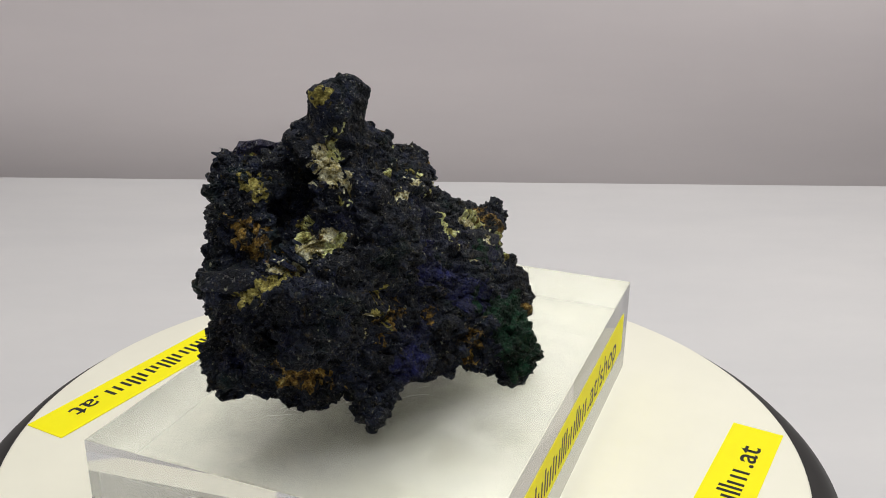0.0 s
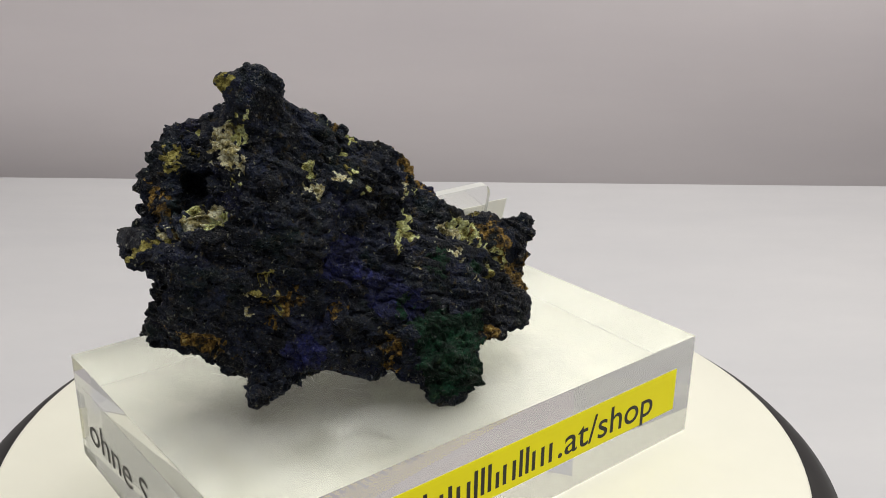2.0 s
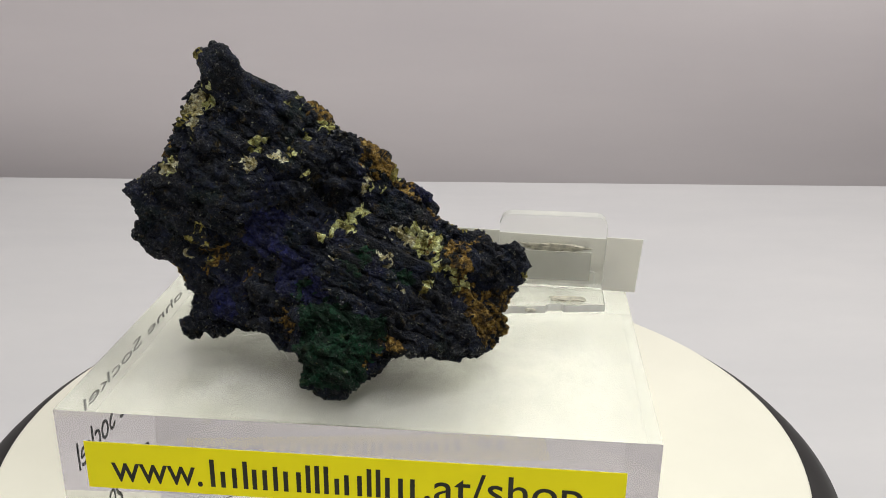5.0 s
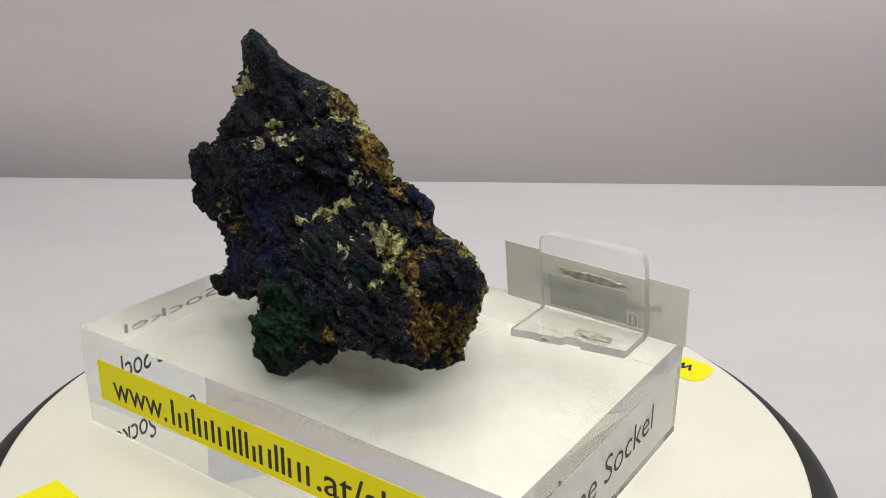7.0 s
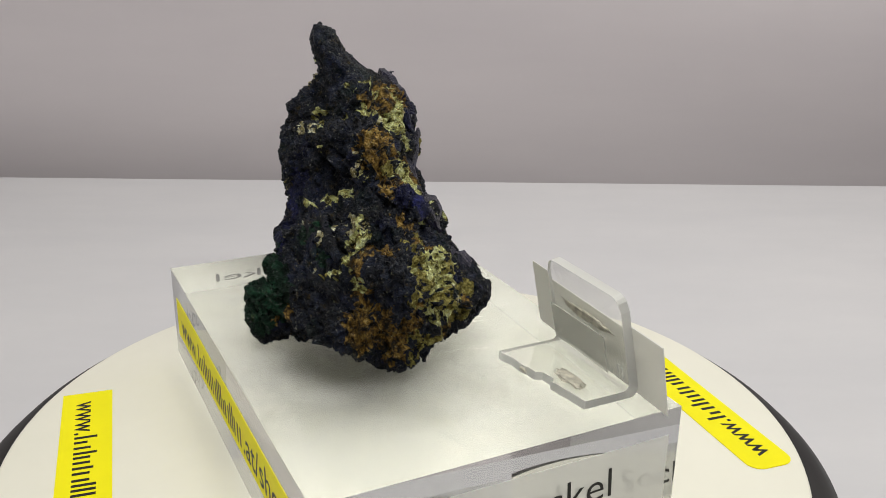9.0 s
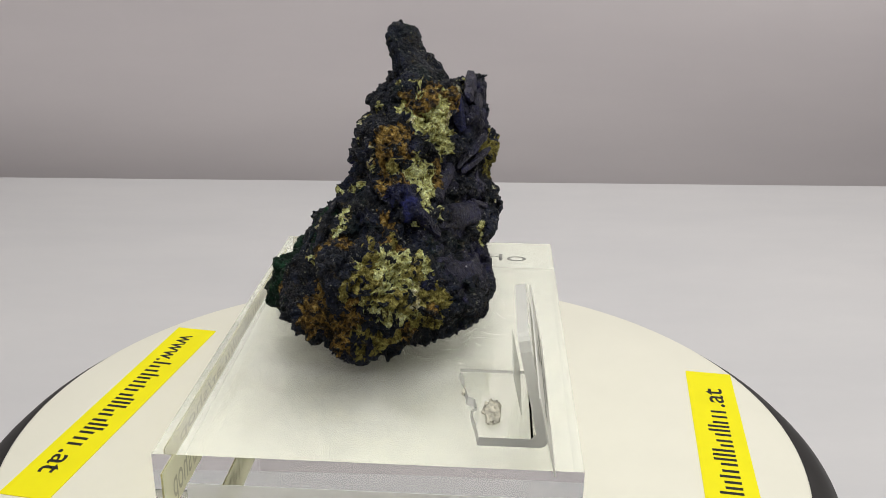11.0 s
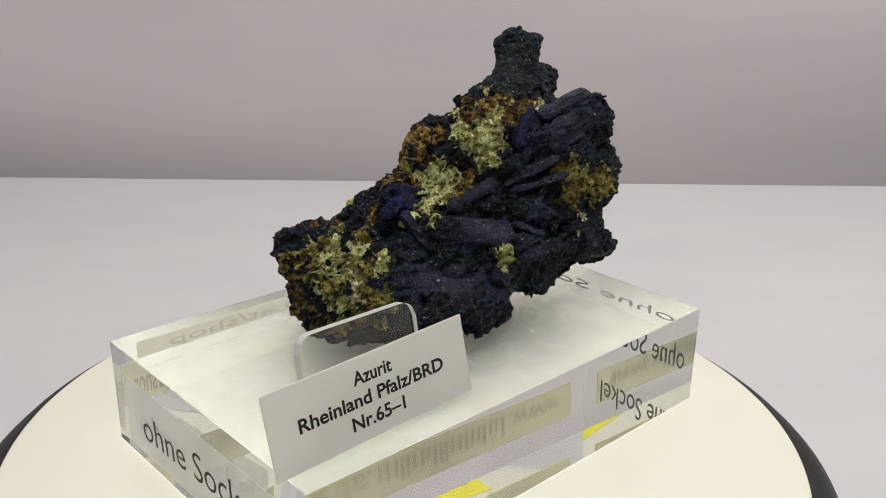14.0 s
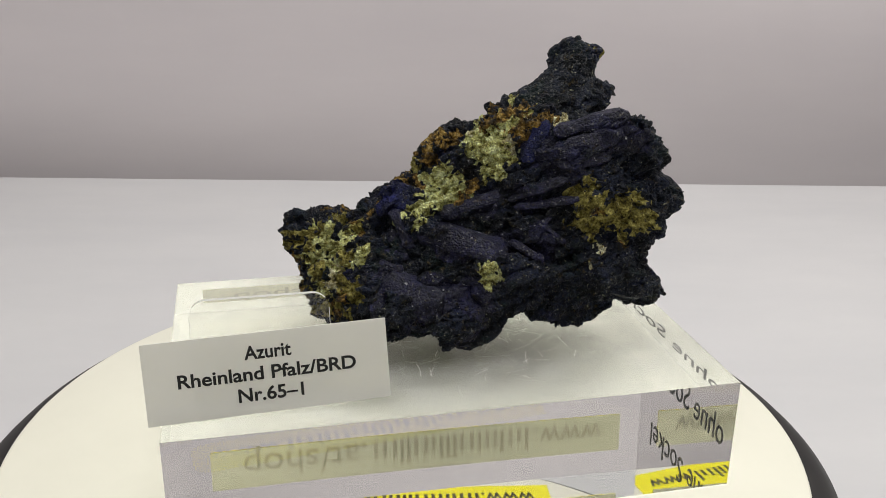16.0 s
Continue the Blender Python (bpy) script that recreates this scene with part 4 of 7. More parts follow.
    s.lump(-28.4, -40.8, 9.2, 0.8, 1.7, 2.6, -38, -70, -20, sign=-0.53)
    s.lump(10.9, -11.0, 0.8, 0.8, 2.2, 2.6, 13, 64, 13, sign=-0.53)
    s.lump(15.5, -26.2, 19.3, 0.8, 1.9, 2.6, -79, -5, -41, sign=-0.51)
    s.lump(-22.8, -8.2, 10.4, 0.8, 1.6, 2.3, 98, -20, 9, sign=-0.49)
    s.lump(17.4, -28.5, 6.9, 0.8, 1.6, 2.5, -98, -41, 84, sign=-0.47)
    s.lump(-2.0, -30.4, 46.8, 0.8, 1.9, 2.6, -75, -54, -21, sign=-0.78)
    s.lump(-12.1, 1.3, 5.5, 0.8, 2.2, 2.7, 103, 64, 113, sign=-0.63)
    s.lump(-11.4, -40.6, 56.2, 0.8, 1.6, 2.9, 100, -15, -45, sign=-0.64)
    s.lump(-4.4, -46.6, 35.3, 0.8, 2.5, 2.6, -85, 6, -39, sign=-0.69)
    s.lump(-0.6, -0.8, 0.2, 0.8, 2.1, 2.5, -71, -62, -12, sign=-0.52)
    s.lump(12.4, 6.0, 28.7, 0.8, 1.8, 2.6, 23, 67, -157, sign=-0.48)
    s.lump(-7.4, -1.4, 3.2, 0.8, 2.3, 2.5, -20, -64, -43, sign=-0.65)
    s.lump(-0.9, -30.7, 4.6, 0.8, 2.1, 2.5, -149, -56, 89, sign=-0.60)
    s.lump(22.5, 7.2, 20.3, 0.8, 2.2, 2.4, 142, -9, 0, sign=-0.58)
    s.lump(-34.7, -35.8, 26.7, 0.8, 1.8, 2.7, -77, -15, -13, sign=-0.53)
    s.lump(2.5, 5.4, 29.2, 0.8, 2.2, 2.6, 145, 22, -71, sign=-0.47)
    s.lump(7.8, -14.6, 33.5, 0.8, 2.4, 2.8, -68, -41, -17, sign=-0.59)
    s.lump(24.0, -17.4, 15.9, 0.8, 2.4, 2.6, -126, 48, 161, sign=-0.55)
    s.lump(-17.5, -9.8, 27.4, 0.9, 2.1, 2.7, -72, 47, -29, sign=-0.95)
    s.lump(25.6, -9.4, 15.8, 0.8, 2.3, 2.8, -110, -22, -4, sign=-0.72)
    s.lump(21.5, -11.7, 19.9, 0.8, 2.5, 2.7, -103, 44, 162, sign=-0.74)
    s.lump(0.2, -24.6, 0.8, 0.8, 2.3, 2.7, -152, -60, 91, sign=-0.52)
    s.lump(-19.8, -53.7, 37.4, 0.8, 1.8, 2.3, 126, -43, -83, sign=-0.54)
    s.lump(19.1, -18.1, 21.1, 0.8, 2.4, 2.5, -22, -29, -10, sign=-0.70)
    s.lump(-6.5, 4.5, 3.8, 0.8, 2.4, 2.5, -89, -62, -11, sign=-0.61)
    s.lump(-15.0, -22.6, 5.5, 0.8, 1.8, 2.7, -33, -63, -10, sign=-0.62)
    s.lump(-26.1, -28.1, 52.1, 0.8, 1.8, 2.6, 16, 64, -75, sign=-0.56)
    s.lump(-20.8, -17.5, 9.0, 0.8, 1.7, 2.8, -34, -62, -14, sign=-0.56)
    s.lump(12.6, -30.5, 15.7, 0.8, 2.1, 2.7, -16, -21, -52, sign=-0.63)
    s.lump(-0.9, -43.3, 10.4, 0.8, 1.8, 2.3, 70, 16, -27, sign=-0.48)
    s.lump(10.6, -24.9, 5.2, 0.8, 1.9, 2.8, -143, -58, 90, sign=-0.61)
    s.lump(-13.4, 7.3, 7.6, 0.8, 1.7, 2.7, -63, 62, 166, sign=-0.51)
    s.lump(3.2, -35.5, 26.9, 0.8, 2.1, 2.6, -111, -5, -43, sign=-0.50)
    s.lump(-9.3, -52.3, 35.8, 0.8, 2.4, 2.6, -110, -3, -41, sign=-0.56)
    s.lump(-10.7, -26.6, 3.0, 0.8, 1.8, 2.1, 139, -62, -12, sign=-0.52)
    s.lump(-10.2, -51.5, 26.0, 0.8, 2.3, 2.5, -106, 11, -39, sign=-0.66)
    s.lump(5.3, -16.5, 0.2, 0.8, 1.6, 2.5, -169, -68, 103, sign=-0.60)
    s.lump(-12.2, -35.3, 3.6, 0.8, 1.2, 2.7, 136, -45, 151, sign=-0.61)
    s.lump(-12.0, -22.9, 55.7, 0.8, 2.0, 2.3, -125, -66, 106, sign=-0.53)
    s.lump(-13.2, 10.2, 13.8, 0.8, 1.4, 2.9, 112, 33, -40, sign=-0.52)
    s.lump(8.1, -20.5, 31.2, 0.8, 2.3, 2.8, -54, -45, -20, sign=-0.56)
    s.lump(-31.7, -33.0, 13.6, 0.8, 1.9, 2.8, 62, 49, 145, sign=-0.69)
    s.lump(-34.6, -48.3, 29.9, 0.8, 1.6, 2.3, 68, -27, 29, sign=-0.49)
    s.lump(2.6, 8.1, 1.5, 0.8, 2.3, 2.5, 165, 60, 119, sign=-0.53)
    s.lump(-24.4, -15.6, 24.5, 1.0, 2.3, 2.5, 66, -49, 155, sign=-0.70)
    s.lump(-25.8, -20.2, 41.5, 0.8, 2.0, 2.4, 137, -1, -50, sign=-0.51)
    s.lump(-33.7, -37.4, 48.3, 0.8, 2.1, 2.6, -51, -5, -8, sign=-0.48)
    s.lump(-6.2, -0.7, 31.8, 0.8, 1.0, 2.8, 113, 46, -34, sign=-0.75)
    s.lump(24.4, -1.1, 18.8, 0.8, 2.3, 2.6, 72, -37, 9, sign=-0.54)
    s.lump(15.1, -10.7, 2.9, 0.8, 2.1, 2.3, 6, 62, 27, sign=-0.53)
    s.lump(-11.3, -42.7, 7.5, 0.8, 1.8, 2.6, 54, -28, 28, sign=-0.54)
    s.lump(-25.8, -20.9, 33.2, 0.8, 2.2, 2.4, -18, -0, -51, sign=-0.61)
    s.lump(22.9, -7.4, 19.9, 0.8, 2.3, 2.5, -162, 47, 157, sign=-0.72)
    s.lump(27.1, -6.5, 12.6, 0.8, 2.1, 2.5, -93, -22, -12, sign=-0.57)
    s.lump(0.8, 9.0, 24.6, 0.8, 2.1, 2.5, 144, 50, -54, sign=-0.51)
    s.lump(-11.8, -5.0, 29.5, 0.8, 1.7, 2.7, 107, 57, -27, sign=-0.86)
    s.lump(-8.5, -38.4, 60.9, 0.8, 1.7, 2.2, 58, 11, -42, sign=-0.50)
    s.lump(-12.9, -50.7, 39.5, 1.0, 1.9, 2.6, 120, -47, -77, sign=-0.60)
    s.lump(-30.6, -25.2, 31.0, 0.8, 2.0, 2.4, 58, -2, 135, sign=-0.51)
    s.lump(-15.3, 3.6, 7.7, 0.8, 1.6, 2.4, 13, -57, -71, sign=-0.56)
    s.lump(-11.6, -15.1, 0.4, 0.8, 1.7, 2.4, 95, -48, 18, sign=-0.48)
    s.lump(-33.2, -40.9, 11.0, 0.8, 1.9, 2.9, -94, 56, 141, sign=-0.52)
    s.lump(-2.9, -35.4, 45.9, 0.8, 1.6, 2.7, 73, 44, 165, sign=-0.71)
    s.lump(7.5, -20.1, 2.1, 1.0, 2.2, 2.4, 176, 61, -61, sign=-0.60)
    s.lump(-22.4, -9.8, 23.7, 0.8, 2.0, 2.7, 106, 37, -35, sign=-0.50)
    s.lump(-33.8, -40.8, 43.2, 0.8, 1.9, 2.4, -55, -3, -10, sign=-0.46)
    s.lump(-3.1, -43.2, 28.8, 0.8, 2.4, 2.5, -62, 9, -38, sign=-0.68)
    s.lump(-9.6, -9.7, 0.0, 0.8, 2.2, 2.3, -160, -69, -62, sign=-0.64)
    s.lump(-33.4, -30.3, 28.2, 0.8, 1.8, 2.4, -76, -14, -18, sign=-0.52)
    s.lump(16.4, 16.4, 9.7, 0.8, 2.1, 2.4, 41, -24, -96, sign=-0.50)
    s.lump(21.5, 7.5, 25.4, 0.8, 2.0, 2.6, -83, -33, -20, sign=-0.51)
    s.lump(-16.1, -10.3, 3.0, 0.8, 2.3, 2.4, -53, 48, -165, sign=-0.50)
    s.lump(-13.9, -42.8, 55.6, 0.8, 1.4, 2.1, 101, -25, -47, sign=-0.52)
    s.lump(14.6, 19.8, 17.4, 0.8, 2.1, 2.5, 149, -16, -91, sign=-0.47)
    s.lump(17.9, 2.7, 26.2, 0.8, 2.0, 2.4, 152, -69, -16, sign=-0.49)
    s.lump(-26.8, -24.4, 49.1, 0.8, 2.3, 2.5, 91, -47, 143, sign=-0.56)
    s.lump(-13.9, -14.8, 47.5, 0.8, 1.9, 2.8, 94, 24, -70, sign=-0.50)
    s.lump(16.0, 1.5, 2.2, 0.8, 2.3, 2.7, -179, 63, -39, sign=-0.47)
    s.lump(23.2, -22.2, 14.4, 0.8, 1.8, 2.7, -117, 57, 137, sign=-0.48)
    s.lump(3.0, -29.4, 4.0, 0.8, 2.2, 2.5, -157, -56, 93, sign=-0.53)
    s.lump(-16.5, 0.4, 17.8, 0.8, 2.1, 2.7, -79, 42, -32, sign=-0.53)
    s.lump(8.1, -31.2, 24.2, 0.8, 2.3, 2.6, -101, 22, 131, sign=-0.50)
    s.lump(-2.2, -43.8, 36.1, 0.8, 2.2, 2.7, 23, 6, -40, sign=-0.56)
    s.lump(19.3, -7.7, 23.5, 0.8, 2.3, 2.6, -91, -32, -10, sign=-0.77)
    s.lump(-30.8, -28.3, 15.4, 0.8, 1.2, 2.7, -64, -47, -32, sign=-0.66)
    s.lump(-3.4, -28.0, 3.1, 0.8, 2.0, 2.6, -140, -60, 98, sign=-0.56)
    s.lump(-27.6, -48.8, 26.1, 0.8, 1.5, 2.7, 120, -10, -140, sign=-0.59)
    s.lump(20.7, -17.2, 18.6, 0.8, 2.2, 2.6, -82, -39, -17, sign=-0.64)
    s.lump(-19.0, -12.0, 27.0, 0.9, 1.8, 2.7, 103, 19, -40, sign=-0.90)
    s.lump(-17.5, -20.8, 6.9, 0.8, 2.1, 2.6, -39, -65, -25, sign=-0.57)
    s.lump(-28.2, -19.6, 22.8, 1.0, 1.9, 2.7, 123, 27, -39, sign=-0.57)
    s.lump(-5.3, -45.1, 23.9, 0.8, 2.3, 2.6, 34, -1, -42, sign=-0.65)
    s.lump(-0.9, -40.2, 23.7, 0.8, 2.2, 2.7, -17, -7, -43, sign=-0.54)
    s.lump(-15.0, -1.6, 3.9, 0.8, 2.2, 2.4, 9, -63, -99, sign=-0.53)
    s.lump(2.5, 15.9, 20.0, 0.8, 1.9, 2.8, 121, 27, -70, sign=-0.49)
    s.lump(25.9, -5.1, 15.6, 0.8, 1.9, 2.7, -91, -22, -7, sign=-0.76)
    s.lump(-17.6, -30.6, 2.6, 0.8, 1.1, 2.8, 22, -65, -91, sign=-0.56)
    s.lump(10.2, -32.9, 12.8, 1.0, 1.9, 2.6, 118, 9, -51, sign=-0.57)
    s.lump(-2.1, -28.1, 47.2, 0.8, 1.8, 2.8, 74, 56, 158, sign=-0.76)
    s.lump(-8.4, -45.7, 5.3, 0.8, 0.8, 2.2, 65, -31, 20, sign=-0.44)
    s.lump(-30.2, -46.0, 24.9, 0.8, 1.2, 2.6, 97, -2, -139, sign=-0.61)
    s.lump(-24.7, -48.5, 14.4, 0.8, 2.3, 2.8, -139, -38, 86, sign=-0.47)
    s.lump(-20.2, -6.8, 5.6, 0.8, 2.0, 2.2, -13, 51, -167, sign=-0.45)
    s.lump(-33.4, -45.8, 11.4, 0.8, 1.4, 2.8, -87, -56, 69, sign=-0.43)
    s.lump(-15.3, -8.1, 28.1, 1.0, 2.3, 2.5, -57, 48, -25, sign=-0.94)
    s.lump(6.5, -34.7, 10.3, 0.8, 2.3, 2.6, 12, 38, -51, sign=-0.55)
    s.lump(12.4, -28.9, 21.4, 0.8, 2.2, 2.8, 78, 13, 136, sign=-0.47)
    s.lump(-8.4, -36.8, 57.5, 0.8, 1.6, 2.7, 112, 5, -39, sign=-0.58)
    s.lump(-20.5, -16.4, 34.7, 0.8, 1.7, 2.7, 113, 5, -48, sign=-0.59)
    s.lump(13.4, -22.7, 3.3, 0.8, 2.3, 2.6, -109, -53, 70, sign=-0.50)
    s.lump(-6.0, -47.3, 39.8, 0.8, 2.2, 2.4, -105, 21, 124, sign=-0.51)
    s.lump(-19.8, -51.3, 17.8, 0.8, 2.1, 2.9, -149, -49, 101, sign=-0.48)
    s.lump(-29.4, -37.2, 10.7, 0.8, 1.9, 2.5, -122, 61, 158, sign=-0.61)
    s.lump(25.5, -12.9, 14.7, 0.8, 2.3, 2.5, -155, -23, -2, sign=-0.55)
    s.lump(9.3, -10.5, 33.1, 0.8, 2.2, 2.6, -162, -48, -19, sign=-0.51)
    s.lump(-24.1, -35.3, 51.7, 0.8, 2.0, 3.0, -31, -78, -49, sign=-0.47)
    s.lump(-8.2, -49.9, 29.9, 0.8, 2.5, 2.7, 7, 10, -39, sign=-0.71)
    s.lump(18.3, -14.5, 23.3, 0.8, 2.3, 2.6, -124, -28, -9, sign=-0.65)
    s.lump(13.9, 18.5, 13.7, 0.8, 2.0, 2.6, 119, -18, -94, sign=-0.49)
    s.lump(11.3, -0.3, 0.6, 0.8, 1.7, 2.2, -146, 63, -12, sign=-0.46)
    s.lump(2.7, 18.0, 11.2, 0.8, 2.1, 2.6, 119, -20, -90, sign=-0.45)
    s.lump(20.3, -1.5, 4.9, 0.8, 2.0, 2.4, 13, -64, 134, sign=-0.48)
    s.lump(-3.8, -5.0, 1.0, 0.8, 1.9, 2.7, 47, -65, -70, sign=-0.56)
    s.lump(-21.8, -12.0, 9.9, 0.8, 1.6, 2.6, 102, -44, -1, sign=-0.53)
    s.lump(-10.7, -5.5, 2.1, 0.8, 2.1, 2.8, 29, -62, -70, sign=-0.65)
    s.lump(-35.2, -33.4, 31.1, 0.8, 1.7, 2.7, -51, -14, -15, sign=-0.48)
    s.lump(8.8, -24.9, 28.9, 0.8, 2.3, 2.5, 70, -48, -22, sign=-0.52)
    s.lump(-7.0, -49.4, 35.9, 0.8, 2.2, 2.3, 12, -4, -41, sign=-0.56)
    s.lump(14.3, -27.6, 17.3, 0.8, 1.5, 2.6, 117, -17, -48, sign=-0.66)
    s.lump(7.3, 5.6, 29.8, 0.8, 2.0, 2.7, -146, -50, 94, sign=-0.47)
    s.lump(11.0, -14.7, 30.5, 0.8, 1.9, 2.6, -68, -54, -24, sign=-0.50)
    s.lump(-16.9, -45.8, 10.4, 0.8, 1.4, 2.6, -110, -31, 87, sign=-0.48)
    s.lump(-0.7, -17.7, 48.9, 0.8, 2.0, 2.6, -112, 68, 145, sign=-0.48)
    s.lump(-8.7, -13.0, 47.9, 0.8, 1.9, 2.6, 99, 32, -66, sign=-0.47)
    s.lump(-32.5, -34.8, 44.6, 0.8, 2.0, 2.9, -72, -3, -11, sign=-0.47)
    s.lump(-12.4, -55.1, 36.3, 0.8, 2.1, 2.4, 1, -20, -40, sign=-0.45)
    s.lump(4.3, -38.6, 11.6, 0.8, 1.9, 2.4, 105, 27, -47, sign=-0.46)
    s.lump(-18.0, -16.3, 47.2, 0.8, 2.0, 2.3, 68, 19, -70, sign=-0.47)
    s.lump(19.9, 17.2, 15.4, 0.8, 1.7, 2.0, 70, -23, -129, sign=-0.44)
    s.lump(9.1, 17.9, 11.7, 0.8, 2.0, 2.5, 99, -19, -91, sign=-0.48)
    s.lump(-19.2, -7.3, 24.8, 0.8, 2.1, 2.3, -31, 34, -29, sign=-0.47)
    s.lump(-32.8, -24.5, 20.9, 0.8, 1.7, 2.4, 110, -3, -47, sign=-0.58)
    s.lump(-5.2, -23.6, 0.5, 0.8, 2.1, 2.5, -54, -59, 81, sign=-0.45)
    s.lump(-12.1, -39.0, 5.9, 0.8, 1.3, 2.8, 55, 43, -26, sign=-0.64)
    s.lump(-15.9, -52.1, 38.4, 1.0, 2.0, 2.4, 111, -52, -82, sign=-0.60)
    s.lump(-32.5, -37.4, 12.5, 0.8, 1.9, 2.5, -39, -58, -41, sign=-0.64)
    s.lump(-0.4, 4.7, 27.5, 0.8, 1.7, 2.5, 92, 29, -67, sign=-0.46)
    s.lump(21.8, 4.5, 4.6, 0.8, 1.9, 2.5, 163, -58, -176, sign=-0.50)
    s.lump(6.1, -12.1, 36.5, 0.8, 2.0, 2.5, -41, -24, -9, sign=-0.54)
    s.lump(-7.9, -2.2, 30.9, 0.8, 1.3, 2.4, 118, 49, -30, sign=-0.79)
    s.lump(-15.8, -5.5, 2.7, 0.8, 1.7, 2.7, 1, -67, -39, sign=-0.52)
    s.lump(21.0, -0.4, 22.9, 0.8, 2.4, 2.7, -81, -33, -6, sign=-0.54)
    s.lump(-3.6, 3.5, 2.4, 0.8, 2.5, 2.7, 117, 62, 171, sign=-0.50)
    s.lump(6.7, 16.4, 21.5, 0.8, 2.2, 2.3, -65, 27, -69, sign=-0.48)
    s.lump(12.3, 3.8, 0.3, 0.8, 1.9, 2.2, 120, 64, -45, sign=-0.41)
    s.lump(-11.0, -39.8, 56.2, 0.8, 1.9, 2.5, -103, 23, 133, sign=-0.57)
    s.lump(-28.8, -23.0, 39.8, 0.8, 2.3, 2.6, -125, -3, 132, sign=-0.59)
    s.lump(-17.4, -30.8, 57.4, 0.8, 1.7, 2.8, 78, 51, -35, sign=-0.45)
    s.lump(-22.3, -14.7, 25.4, 1.1, 2.1, 2.6, 108, 32, -42, sign=-0.78)
    s.lump(-22.0, -54.0, 29.1, 0.8, 1.1, 2.4, 102, 1, -131, sign=-0.44)
    s.lump(-6.3, -46.5, 26.7, 0.8, 2.3, 2.5, -7, 10, -37, sign=-0.64)
    s.lump(-16.8, -18.1, 50.9, 0.8, 2.1, 2.6, 93, -40, 114, sign=-0.44)
    s.lump(-15.6, 7.7, 12.5, 0.8, 2.1, 2.3, -64, 14, -41, sign=-0.45)
    s.lump(25.6, -25.5, 7.7, 0.8, 2.0, 2.3, -64, -13, -33, sign=-0.44)
    s.lump(-24.8, -41.9, 50.2, 0.8, 1.6, 2.5, 128, -72, -51, sign=-0.44)
    s.lump(-26.4, -31.1, 52.5, 0.8, 1.9, 2.5, 151, -76, 5, sign=-0.42)
    s.lump(-7.1, 8.2, 4.7, 0.8, 2.2, 2.5, 7, 63, 169, sign=-0.49)
    s.lump(-28.5, -51.2, 37.1, 0.8, 1.9, 2.5, 28, -52, -131, sign=-0.46)
    s.lump(0.6, -39.4, 33.1, 0.8, 2.1, 2.6, 12, 9, -39, sign=-0.46)
    s.lump(10.4, -28.1, 25.2, 0.8, 1.9, 2.2, 109, -33, -49, sign=-0.46)
    s.lump(-13.2, -46.3, 48.2, 0.8, 1.8, 2.3, 164, -56, -83, sign=-0.53)
    s.lump(8.6, 11.3, 26.6, 0.8, 2.2, 2.4, 29, -60, 134, sign=-0.44)
    s.lump(-32.5, -46.9, 37.1, 0.8, 1.8, 2.0, -34, 8, 41, sign=-0.48)
    s.lump(8.1, -17.2, 31.9, 0.8, 2.3, 2.6, 171, -45, -16, sign=-0.53)
    s.lump(8.3, -22.0, 3.6, 1.0, 1.8, 2.6, 180, -63, 116, sign=-0.63)
    s.lump(22.8, -13.4, 17.8, 0.8, 2.3, 2.7, 133, 48, 156, sign=-0.60)
    s.lump(-10.5, 0.2, 5.1, 0.8, 2.3, 2.8, -34, -65, -48, sign=-0.64)
    s.lump(27.0, -1.2, 14.7, 0.8, 2.2, 2.3, -75, -36, -11, sign=-0.49)
    s.lump(-29.6, -22.3, 18.2, 0.8, 2.0, 2.7, -49, -23, -22, sign=-0.59)
    s.lump(-1.4, -23.7, 47.8, 0.8, 2.0, 2.6, -68, -64, -30, sign=-0.64)
    s.lump(4.3, -35.5, 21.8, 0.8, 1.6, 2.6, 81, -25, -51, sign=-0.48)
    s.lump(-24.5, -13.3, 16.3, 0.8, 1.2, 2.3, -78, -13, -15, sign=-0.45)
    s.lump(22.3, 8.8, 21.1, 0.8, 2.1, 2.7, -36, 4, -4, sign=-0.54)
    s.lump(-14.1, -7.5, 28.7, 1.0, 1.9, 2.7, 107, 35, -35, sign=-0.86)
    s.lump(3.6, -24.2, 1.1, 0.8, 2.0, 2.6, -170, -61, 107, sign=-0.44)
    s.lump(-33.0, -39.1, 52.1, 0.8, 1.6, 2.5, -62, 11, 23, sign=-0.41)
    s.lump(-5.7, -46.2, 11.5, 0.8, 2.0, 2.3, 135, -24, -77, sign=-0.46)
    s.lump(5.6, -16.3, 36.5, 0.8, 1.9, 2.5, -19, -10, -5, sign=-0.46)
    s.lump(-16.5, -10.1, 27.6, 0.9, 1.8, 2.7, 122, 18, -41, sign=-0.79)
    s.lump(-29.9, -46.9, 16.4, 0.8, 1.6, 2.6, 65, -11, -129, sign=-0.44)
    s.lump(-16.7, -25.8, 55.4, 0.8, 2.0, 2.5, 46, -60, 136, sign=-0.50)
    s.lump(17.9, -22.9, 1.4, 0.8, 1.4, 2.4, 78, 42, -153, sign=-0.41)
    s.lump(23.4, 4.5, 18.4, 0.8, 1.9, 2.2, -20, -40, 12, sign=-0.49)
    s.lump(-30.4, -22.2, 21.5, 0.8, 1.7, 2.5, 74, 4, -48, sign=-0.50)
    s.lump(-13.5, 3.0, 18.7, 0.8, 1.8, 2.6, 116, 44, -31, sign=-0.52)
    s.lump(-0.5, -32.5, 6.0, 0.8, 1.9, 2.6, -148, -60, 101, sign=-0.52)
